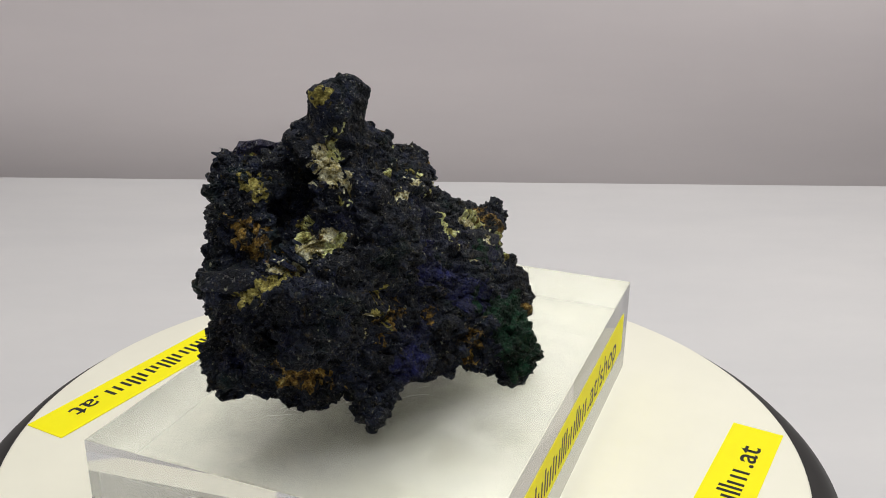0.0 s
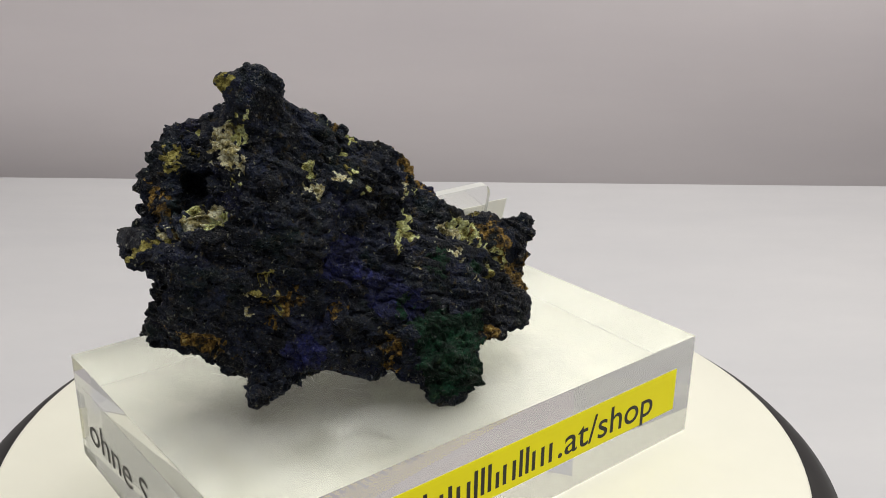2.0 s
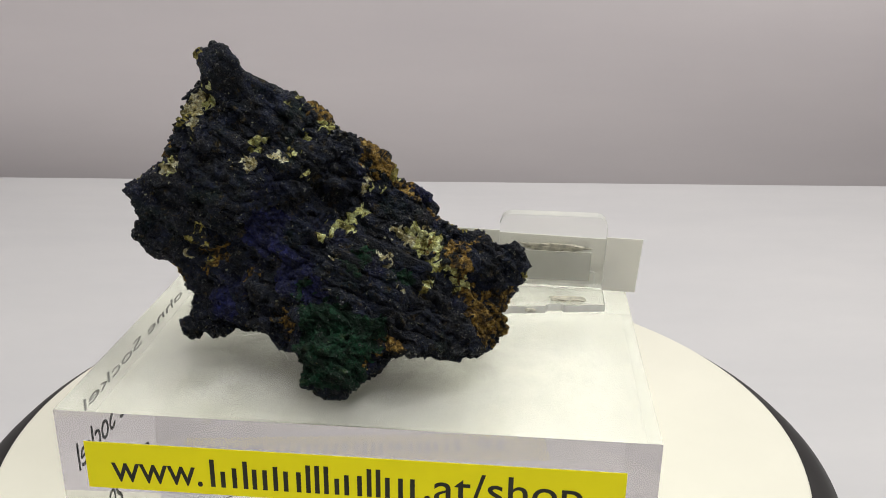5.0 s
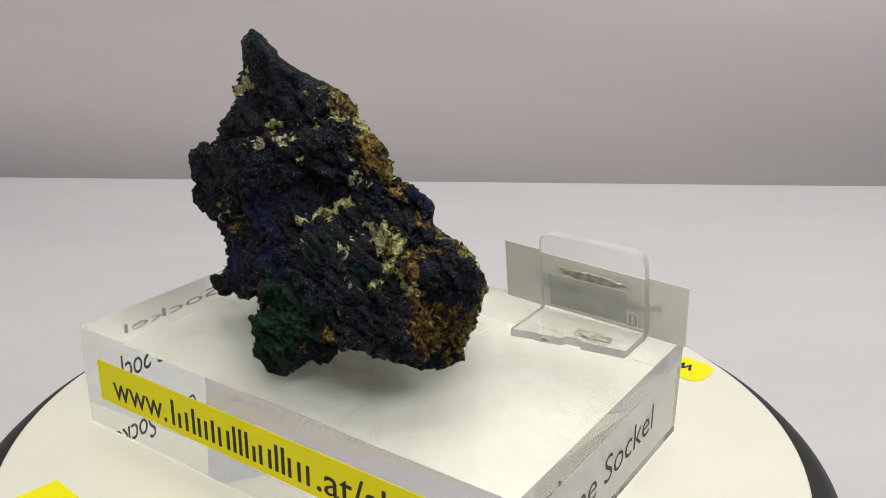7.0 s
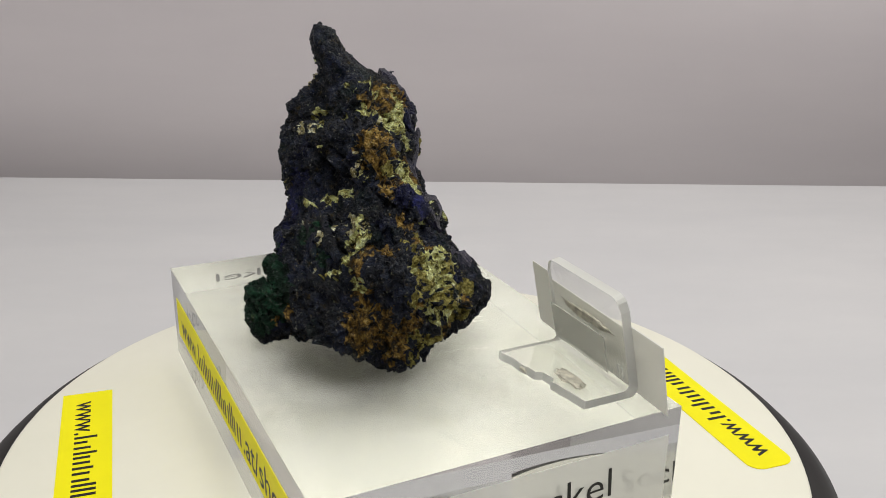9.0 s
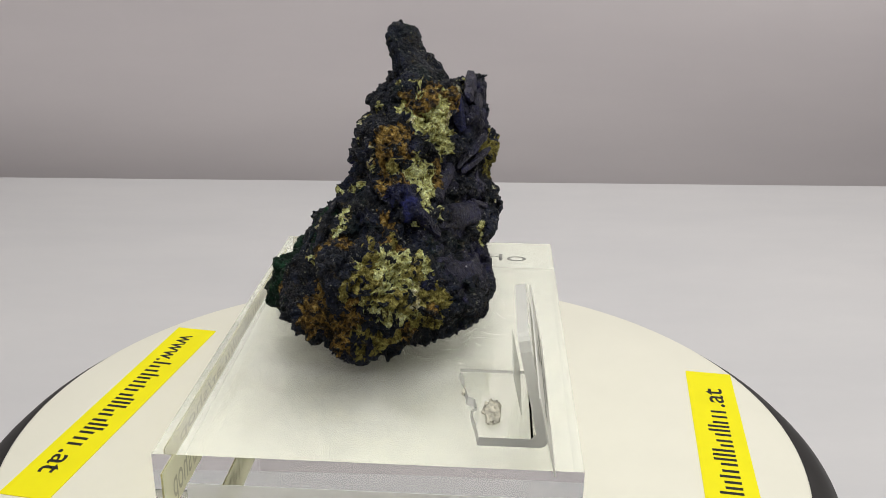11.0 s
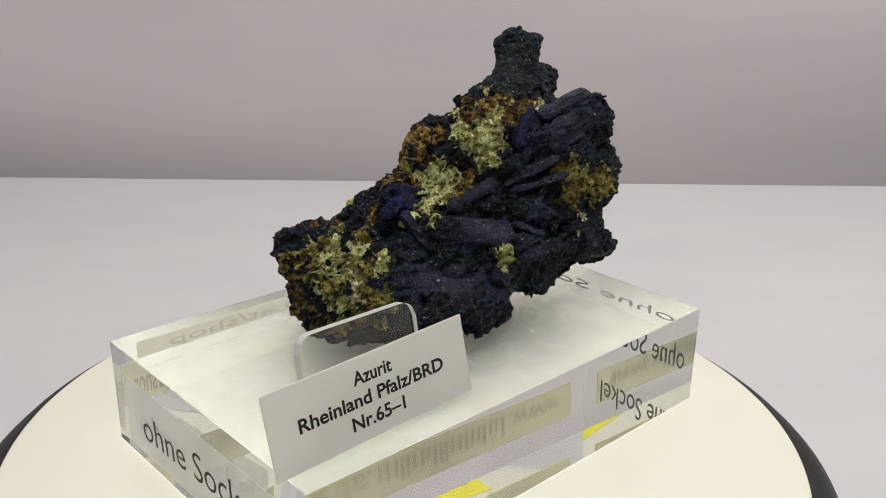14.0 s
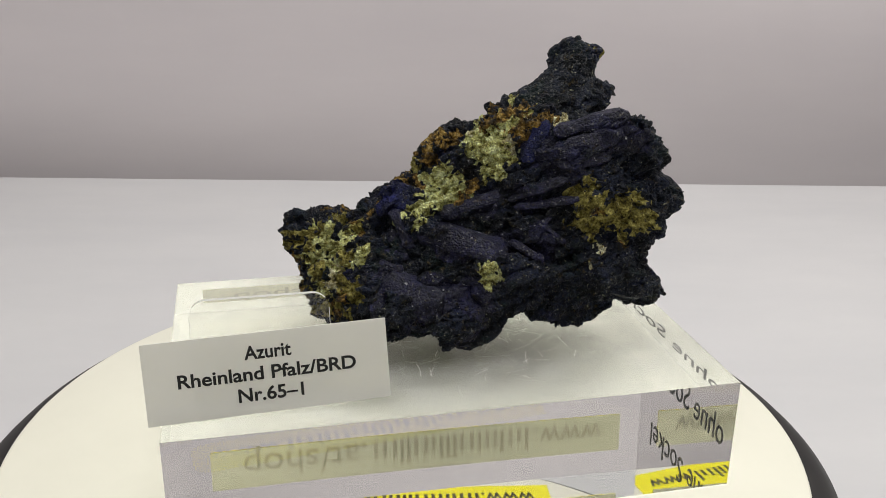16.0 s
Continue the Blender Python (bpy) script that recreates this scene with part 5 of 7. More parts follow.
    s.lump(24.1, -13.4, 8.0, 0.8, 1.5, 1.9, -93, 1, 24, sign=-0.45)
    s.lump(-33.4, -32.0, 26.9, 0.8, 1.4, 2.9, -78, -4, -12, sign=-0.53)
    s.lump(-11.3, -49.8, 39.9, 1.0, 2.0, 2.7, 132, -34, -75, sign=-0.55)
    s.lump(-10.7, -44.4, 49.3, 0.8, 2.0, 2.6, 153, -49, -81, sign=-0.44)
    s.lump(-3.6, -39.7, 45.1, 0.8, 1.6, 2.9, -80, -31, -12, sign=-0.52)
    s.lump(-2.9, -32.9, 46.5, 0.8, 1.9, 2.8, 86, 41, 167, sign=-0.67)
    s.lump(12.1, -27.7, 7.2, 0.8, 2.0, 2.3, -120, -67, 89, sign=-0.56)
    s.lump(20.4, -25.9, 13.1, 1.0, 1.9, 2.5, -123, 40, 111, sign=-0.46)
    s.lump(-23.3, -50.8, 39.6, 0.8, 1.5, 2.8, -91, 39, 63, sign=-0.46)
    s.lump(-34.9, -39.9, 25.9, 0.8, 1.5, 2.5, -83, -27, -5, sign=-0.49)
    s.lump(-5.5, -47.1, 33.2, 0.8, 2.4, 2.5, -115, 7, -39, sign=-0.69)
    s.lump(11.2, 17.1, 23.1, 0.8, 2.0, 2.5, 62, -27, 111, sign=-0.46)
    s.lump(-13.2, -24.5, 4.6, 0.8, 1.9, 2.5, 171, -65, -14, sign=-0.53)
    s.lump(-2.0, -42.1, 20.0, 0.8, 1.9, 2.2, 59, 13, 135, sign=-0.53)
    s.lump(12.6, 15.4, 7.3, 0.8, 2.2, 2.3, 142, -19, -89, sign=-0.47)
    s.lump(-24.9, -16.5, 24.2, 1.3, 2.1, 2.4, 54, 38, -27, sign=-0.58)
    s.lump(4.6, -15.7, 0.1, 0.8, 1.5, 2.3, -165, -65, 98, sign=-0.60)
    s.lump(16.8, -21.2, 23.7, 0.8, 1.9, 2.2, -78, -34, -13, sign=-0.43)
    s.lump(-32.3, -32.6, 47.9, 0.8, 2.2, 2.3, 20, -6, -16, sign=-0.45)
    s.lump(-20.0, -3.1, 16.2, 0.8, 2.1, 2.4, 44, -39, 148, sign=-0.43)
    s.lump(-0.7, -39.6, 28.1, 0.8, 2.1, 2.9, -70, 7, -38, sign=-0.56)
    s.lump(6.1, 8.5, 0.8, 0.8, 2.0, 2.6, 95, -58, -53, sign=-0.47)
    s.lump(-22.3, -8.5, 21.3, 0.8, 1.7, 2.6, 87, 20, -47, sign=-0.41)
    s.lump(-5.8, -34.5, 51.4, 0.8, 1.7, 2.8, -74, -24, -9, sign=-0.45)
    s.lump(-16.1, -32.9, 1.9, 0.8, 1.2, 2.0, 67, -68, -107, sign=-0.46)
    s.lump(-3.7, 1.0, 32.3, 0.8, 1.1, 2.6, 98, 24, -46, sign=-0.57)
    s.lump(10.3, -9.7, 0.8, 0.8, 2.3, 2.7, 26, -62, 172, sign=-0.48)
    s.lump(15.0, -26.2, 5.6, 0.8, 1.8, 2.4, -117, -48, 67, sign=-0.48)
    s.lump(-10.5, -48.2, 44.6, 0.8, 2.1, 2.4, 89, -10, -65, sign=-0.42)
    s.lump(-8.2, -27.6, 56.5, 0.8, 1.7, 3.0, -84, -53, 22, sign=-0.46)
    s.lump(-17.9, -14.4, 35.5, 0.8, 1.3, 2.6, 90, 7, -47, sign=-0.47)
    s.lump(19.9, -6.8, 22.7, 0.8, 2.3, 2.8, -107, -37, -13, sign=-0.69)
    s.lump(-22.7, -20.8, 49.8, 0.8, 2.2, 2.6, 129, 45, -42, sign=-0.53)
    s.lump(-13.2, -9.4, 1.2, 0.8, 1.7, 2.3, -43, -68, -14, sign=-0.49)
    s.lump(-28.7, -27.1, 48.9, 0.8, 1.6, 2.9, 96, 31, -41, sign=-0.58)
    s.lump(10.8, -20.6, 28.6, 0.8, 2.0, 2.4, -69, -54, -25, sign=-0.48)
    s.lump(7.8, -34.7, 12.2, 1.0, 1.9, 2.3, -66, 33, -36, sign=-0.54)
    s.lump(13.8, -30.1, 14.0, 1.0, 1.9, 2.6, 50, -22, -60, sign=-0.57)
    s.lump(-1.5, 9.2, 23.0, 0.8, 1.6, 2.6, 130, 55, -47, sign=-0.53)
    s.lump(-35.3, -46.4, 29.9, 0.8, 1.6, 1.9, 83, -22, 32, sign=-0.47)
    s.lump(-20.3, -54.2, 36.6, 0.8, 1.6, 2.6, 129, -63, -98, sign=-0.53)
    s.lump(-20.9, -39.3, 51.3, 0.8, 1.4, 2.2, -97, 47, 36, sign=-0.46)
    s.lump(-9.0, 3.7, 5.3, 0.8, 2.1, 2.8, -25, -63, -15, sign=-0.55)
    s.lump(-11.0, 9.5, 6.9, 0.8, 2.0, 2.4, -83, 61, 170, sign=-0.45)
    s.lump(-9.9, 12.3, 15.0, 0.8, 0.9, 2.3, 110, 27, -41, sign=-0.48)
    s.lump(1.1, 5.0, 0.9, 0.8, 2.0, 2.7, -115, 63, 132, sign=-0.44)
    s.lump(4.3, -33.8, 27.2, 0.8, 1.6, 2.8, 77, -4, -43, sign=-0.45)
    s.lump(9.3, -32.4, 20.2, 0.8, 1.6, 2.3, 75, -17, -44, sign=-0.47)
    s.lump(23.9, -3.3, 7.3, 0.8, 2.4, 2.6, 88, -57, 145, sign=-0.44)
    s.lump(-14.8, -4.1, 27.2, 0.8, 1.4, 2.9, 145, 54, -17, sign=-0.48)
    s.lump(-6.5, -2.7, 2.9, 0.8, 2.1, 2.5, -163, -59, -56, sign=-0.57)
    s.lump(-0.9, -6.6, -0.2, 0.8, 1.7, 1.9, 51, -66, -31, sign=-0.50)
    s.lump(21.0, 11.4, 27.0, 0.8, 1.7, 2.5, 132, -52, -15, sign=-0.46)
    s.lump(-7.3, 15.1, 8.2, 0.8, 1.5, 2.4, 69, -41, -76, sign=-0.40)
    s.lump(19.6, -14.5, 20.6, 0.8, 2.1, 2.7, -92, -32, -11, sign=-0.67)
    s.lump(-25.7, -20.8, 13.7, 0.8, 0.8, 2.6, sign=-0.48)
    s.lump(-1.7, 15.4, 17.7, 0.8, 1.6, 2.3, 117, 25, -71, sign=-0.45)
    s.lump(-8.3, -36.6, 64.6, 1.3, 1.3, 1.3, sign=0.38)
    s.lump(-34.1, -37.4, 52.5, 0.8, 0.8, 0.8, sign=0.41)
    s.lump(-34.1, -38.2, 51.0, 0.8, 0.8, 0.8, sign=0.42)
    s.lump(-35.6, -46.5, 12.2, 0.8, 0.8, 0.8, sign=0.46)
    s.lump(-34.1, -45.0, 9.9, 0.8, 0.8, 0.8, sign=0.53)
    s.lump(-34.1, -43.5, 41.8, 0.8, 0.8, 0.8, sign=0.41)
    s.lump(-1.4, 12.8, 4.6, 0.8, 0.8, 0.8, sign=0.47)
    s.lump(-20.4, -40.4, 57.0, 1.0, 1.0, 1.0, sign=0.37)
    s.lump(-15.1, -41.2, 65.4, 0.9, 0.9, 0.9, sign=0.35)
    s.lump(-7.5, -35.1, 63.9, 0.8, 0.8, 0.8, sign=0.40)
    s.lump(9.2, 12.8, 1.6, 0.8, 0.8, 0.8, sign=0.52)
    s.lump(-34.1, -39.7, 49.4, 0.8, 0.8, 0.8, sign=0.47)
    s.lump(6.2, 11.2, 1.6, 0.8, 0.8, 0.8, sign=0.58)
    s.lump(-14.4, 11.2, 9.2, 0.8, 0.8, 0.8, sign=0.36)
    s.lump(-34.9, -45.0, 27.4, 0.8, 0.8, 0.8, sign=0.30)
    s.lump(-34.9, -50.3, 35.0, 0.9, 0.9, 0.9, sign=0.30)
    s.lump(-31.8, -53.4, 32.0, 1.2, 1.2, 1.2, sign=0.37)
    s.lump(-3.7, -46.5, 6.1, 1.3, 1.3, 1.3, sign=0.50)
    s.lump(-1.4, 13.5, 4.6, 0.8, 0.8, 0.8, sign=0.44)
    s.lump(-18.2, 0.6, 5.4, 0.8, 0.8, 0.8, sign=0.40)
    s.lump(-9.8, -26.8, 57.8, 0.8, 0.8, 0.8, sign=0.40)
    s.lump(-7.5, -19.9, 54.0, 0.8, 0.8, 0.8, sign=0.42)
    s.lump(11.5, 12.8, 1.6, 0.8, 0.8, 0.8, sign=0.40)
    s.lump(-32.6, -45.0, 9.9, 0.8, 0.8, 0.8, sign=0.41)
    s.lump(-6.0, -48.8, 4.6, 0.8, 0.8, 0.8, sign=0.38)
    s.lump(-6.8, -19.9, 53.2, 0.8, 0.8, 0.8, sign=0.30)
    s.lump(-12.8, 12.8, 8.4, 0.8, 0.8, 0.8, sign=0.42)
    s.lump(-5.2, 11.2, 4.6, 0.8, 0.8, 0.8, sign=0.30)
    s.lump(-8.3, -26.8, 56.3, 0.8, 0.8, 0.8, sign=0.40)
    s.lump(-25.8, -53.4, 21.3, 1.2, 1.2, 1.2, sign=0.54)
    s.lump(-4.5, -19.9, 52.5, 0.8, 0.8, 0.8, sign=0.63)
    s.lump(-37.9, -42.0, 13.7, 0.8, 0.8, 0.8, sign=0.43)
    s.lump(22.1, 15.8, 18.3, 0.9, 0.9, 0.9, sign=0.36)
    s.lump(-15.9, -45.0, 54.0, 0.8, 0.8, 0.8, sign=0.54)
    s.lump(-9.8, -38.2, 66.2, 1.3, 1.3, 1.3, sign=0.47)
    s.lump(-17.4, -0.2, 4.6, 0.8, 0.8, 0.8, sign=0.36)
    s.lump(13.8, 13.5, 1.6, 0.8, 0.8, 0.8, sign=0.38)
    s.lump(-19.7, -38.2, 58.6, 0.8, 0.8, 0.8, sign=0.50)
    s.lump(-33.4, -45.8, 43.4, 0.8, 0.8, 0.8, sign=0.36)
    s.lump(-32.6, -46.5, 41.8, 0.8, 0.8, 0.8, sign=0.38)
    s.lump(-3.0, -41.2, 6.9, 0.9, 0.9, 0.9, sign=0.38)
    s.lump(19.1, 12.8, 3.1, 0.8, 0.8, 0.8, sign=0.33)
    s.lump(-9.0, -26.0, 57.0, 0.8, 0.8, 0.8, sign=0.43)
    s.lump(7.7, 11.2, 1.6, 0.8, 0.8, 0.8, sign=0.43)
    s.lump(-3.7, -36.6, 6.1, 0.8, 0.8, 0.8, sign=0.30)
    s.lump(-4.5, -35.1, 5.4, 0.8, 0.8, 0.8, sign=0.31)
    s.lump(24.4, -15.4, 4.6, 1.4, 1.4, 1.4, sign=0.30)
    s.lump(-16.6, -44.2, 56.3, 0.9, 0.9, 0.9, sign=0.37)
    s.lump(-21.2, -36.6, 56.3, 1.0, 1.0, 1.0, sign=0.33)
    s.lump(19.1, -29.0, 9.9, 1.4, 1.4, 1.4, sign=0.33)
    s.lump(-4.5, -35.1, 5.4, 0.8, 0.8, 0.8, sign=0.30)
    s.lump(-18.9, 1.4, 6.1, 1.1, 1.1, 1.1, sign=0.50)
    s.lump(-4.5, -19.2, 51.7, 0.8, 0.8, 0.8, sign=0.40)
    s.lump(-23.5, -37.4, 3.8, 1.0, 1.0, 1.0, sign=0.30)
    s.lump(7.7, 12.0, 1.6, 0.8, 0.8, 0.8, sign=0.35)
    s.lump(-34.9, -51.1, 32.7, 0.8, 0.8, 0.8, sign=0.39)
    s.lump(-14.4, 12.8, 9.2, 0.8, 0.8, 0.8, sign=0.47)
    s.lump(-9.8, 12.8, 6.9, 0.8, 0.8, 0.8, sign=0.36)
    s.lump(-34.1, -36.6, 53.2, 0.8, 0.8, 0.8, sign=0.30)
    s.lump(19.8, 13.5, 5.4, 0.8, 0.8, 0.8, sign=0.36)
    s.lump(-7.5, -35.9, 64.6, 0.8, 0.8, 0.8, sign=0.30)
    s.lump(-25.0, -39.7, 6.9, 1.4, 1.4, 1.4, sign=0.30)
    s.lump(11.5, 13.5, 1.6, 0.8, 0.8, 0.8, sign=0.36)
    s.lump(-7.5, -35.9, 63.1, 1.0, 1.0, 1.0, sign=0.30)
    s.lump(-34.1, -41.2, 47.9, 0.8, 0.8, 0.8, sign=0.46)
    s.lump(-7.5, -35.9, 64.6, 0.8, 0.8, 0.8, sign=0.30)
    s.lump(-34.9, -45.8, 26.6, 0.8, 0.8, 0.8, sign=0.47)
    s.lump(-15.9, -42.0, 64.6, 0.8, 0.8, 0.8, sign=0.47)
    s.lump(-3.7, -37.4, 6.1, 0.8, 0.8, 0.8, sign=0.30)
    s.lump(-7.5, 12.8, 6.1, 0.8, 0.8, 0.8, sign=0.30)
    s.lump(-6.0, -19.9, 53.2, 0.8, 0.8, 0.8, sign=0.33)
    s.lump(-37.2, -37.4, 19.0, 0.8, 0.8, 0.8, sign=0.41)
    s.lump(-4.5, -48.0, 5.4, 0.9, 0.9, 0.9, sign=0.39)
    s.lump(-6.0, -19.9, 53.2, 0.8, 0.8, 0.8, sign=0.30)
    s.lump(-6.0, 11.2, 4.6, 0.8, 0.8, 0.8, sign=0.30)
    s.lump(19.8, 12.8, 3.8, 0.8, 0.8, 0.8, sign=0.39)
    s.lump(-12.1, -38.9, 66.9, 0.9, 0.9, 0.9, sign=0.39)
    s.lump(-7.5, -33.6, 62.4, 0.8, 0.8, 0.8, sign=0.45)
    s.lump(12.2, -0.2, 32.0, 0.9, 0.9, 0.9, sign=0.30)
    s.lump(-34.9, -42.0, 40.3, 0.8, 0.8, 0.8, sign=0.50)
    s.lump(-34.9, -44.2, 38.8, 0.8, 0.8, 0.8, sign=0.54)
    s.lump(-35.6, -50.3, 35.0, 0.8, 0.8, 0.8, sign=0.38)
    s.lump(-2.2, -40.4, 7.6, 0.8, 0.8, 0.8, sign=0.30)
    s.lump(-14.4, -38.2, 65.4, 1.2, 1.2, 1.2, sign=0.30)
    s.lump(-4.5, -16.9, 51.0, 0.8, 0.8, 0.8, sign=0.31)
    s.lump(-2.2, -40.4, 7.6, 0.8, 0.8, 0.8, sign=0.30)
    s.lump(-25.8, -54.1, 21.3, 1.1, 1.1, 1.1, sign=0.32)
    s.lump(20.6, 19.6, 19.0, 0.8, 0.8, 0.8, sign=0.31)
    s.lump(-34.9, -38.2, 51.7, 0.8, 0.8, 0.8, sign=0.52)
    s.lump(-18.9, -38.2, 59.3, 0.8, 0.8, 0.8, sign=0.45)
    s.lump(-19.7, -42.0, 57.0, 0.8, 0.8, 0.8, sign=0.36)
    s.lump(-4.5, -42.7, 6.1, 0.9, 0.9, 0.9, sign=0.30)
    s.lump(-20.4, -0.9, 7.6, 1.5, 1.5, 1.5, sign=0.31)
    s.lump(-15.1, 11.2, 9.2, 0.8, 0.8, 0.8, sign=0.32)
    s.lump(5.4, -4.7, 38.8, 0.8, 0.8, 0.8, sign=0.40)
    s.lump(-8.3, -37.4, 66.2, 0.8, 0.8, 0.8, sign=0.55)
    s.lump(22.1, 15.8, 18.3, 0.9, 0.9, 0.9, sign=0.30)
    s.lump(22.1, 14.3, 16.8, 0.9, 0.9, 0.9, sign=0.38)
    s.lump(3.1, 0.6, 36.5, 0.8, 0.8, 0.8, sign=0.30)
    s.lump(18.3, 9.0, 2.3, 0.9, 0.9, 0.9, sign=0.30)
    s.lump(-10.6, 12.8, 7.6, 0.8, 0.8, 0.8, sign=0.30)
    s.lump(20.6, 13.5, 7.6, 0.9, 0.9, 0.9, sign=0.30)
    s.lump(-7.5, -35.1, 64.6, 0.8, 0.8, 0.8, sign=0.30)
    s.lump(-9.8, -28.3, 58.6, 1.1, 1.1, 1.1, sign=0.33)
    s.lump(-35.6, -48.8, 32.7, 0.8, 0.8, 0.8, sign=0.30)
    s.lump(21.4, 12.0, 6.1, 0.9, 0.9, 0.9, sign=0.36)
    s.lump(-37.2, -44.2, 13.7, 0.8, 0.8, 0.8, sign=0.36)
    s.lump(-3.0, -36.6, 6.1, 0.8, 0.8, 0.8, sign=0.34)
    s.lump(-15.1, -45.8, 53.2, 0.8, 0.8, 0.8, sign=0.68)
    s.lump(-6.8, 12.0, 5.4, 0.8, 0.8, 0.8, sign=0.30)
    s.lump(-24.2, -38.2, 4.6, 1.0, 1.0, 1.0, sign=0.30)
    s.lump(-15.9, -41.2, 65.4, 0.8, 0.8, 0.8, sign=0.30)
    s.lump(-35.6, -44.2, 26.6, 0.8, 0.8, 0.8, sign=0.44)
    s.lump(-35.6, -50.3, 35.0, 0.8, 0.8, 0.8, sign=0.30)
    s.lump(-3.0, -36.6, 6.1, 0.8, 0.8, 0.8, sign=0.30)
    s.lump(-3.7, -45.0, 6.1, 1.1, 1.1, 1.1, sign=0.39)
    s.lump(-15.1, -55.6, 23.6, 1.0, 1.0, 1.0, sign=0.30)
    s.lump(-3.0, -36.6, 6.1, 0.8, 0.8, 0.8, sign=0.30)
    s.lump(-17.4, 0.6, 4.6, 0.8, 0.8, 0.8, sign=0.30)
    s.lump(-37.2, -39.7, 17.5, 1.1, 1.1, 1.1, sign=0.34)
    s.lump(20.6, 12.8, 5.4, 0.8, 0.8, 0.8, sign=0.32)
    s.lump(-7.5, -20.7, 54.8, 0.8, 0.8, 0.8, sign=0.46)
    s.lump(11.5, 0.6, 32.0, 1.1, 1.1, 1.1, sign=0.30)
    s.lump(-34.1, -45.8, 9.9, 0.8, 0.8, 0.8, sign=0.30)
    s.lump(-31.8, -44.2, 9.2, 0.8, 0.8, 0.8, sign=0.47)
    # deep caves
    s.lump(-19.6, -38.9, 49.5, 2.8, 2.8, 3.1, sign=-1.2)
    s.lump(-20.3, -40.4, 44.7, 3.0, 3.0, 3.3, sign=-1.2)
    s.lump(-21.1, -45.6, 41.2, 2.6, 2.6, 2.9, sign=-1.2)
    s.lump(-23.1, -44.3, 45.0, 2.4, 2.4, 2.7, sign=-1.2)
    s.lump(-22.8, -41.9, 43.4, 3.0, 3.0, 3.3, sign=-1.2)
    s.lump(-13.3, -47.3, 44.6, 2.4, 2.4, 2.7, sign=-1.2)
    s.lump(-4.0, -44.8, 35.1, 1.8, 1.8, 2.1, sign=-1.2)
    s.lump(1.8, -37.2, 18.8, 2.0, 2.0, 2.3, sign=-1.2)
    s.lump(13.0, -11.2, 27.9, 2.0, 2.0, 2.3, sign=-1.2)
    s.lump(19.9, -2.5, 22.7, 1.6, 1.6, 1.9, sign=-1.2)
    s.lump(-23.0, -19.8, 35.0, 2.2, 2.2, 2.5, sign=-1.2)
    s.lump(-19.0, -13.8, 28.6, 1.6, 1.6, 1.9, sign=-1.2)
    s.lump(-15.4, -3.1, 20.4, 1.6, 1.6, 1.9, sign=-1.2)
    s.lump(7.0, 1.4, 34.2, 1.8, 1.8, 2.1, sign=-1.2)


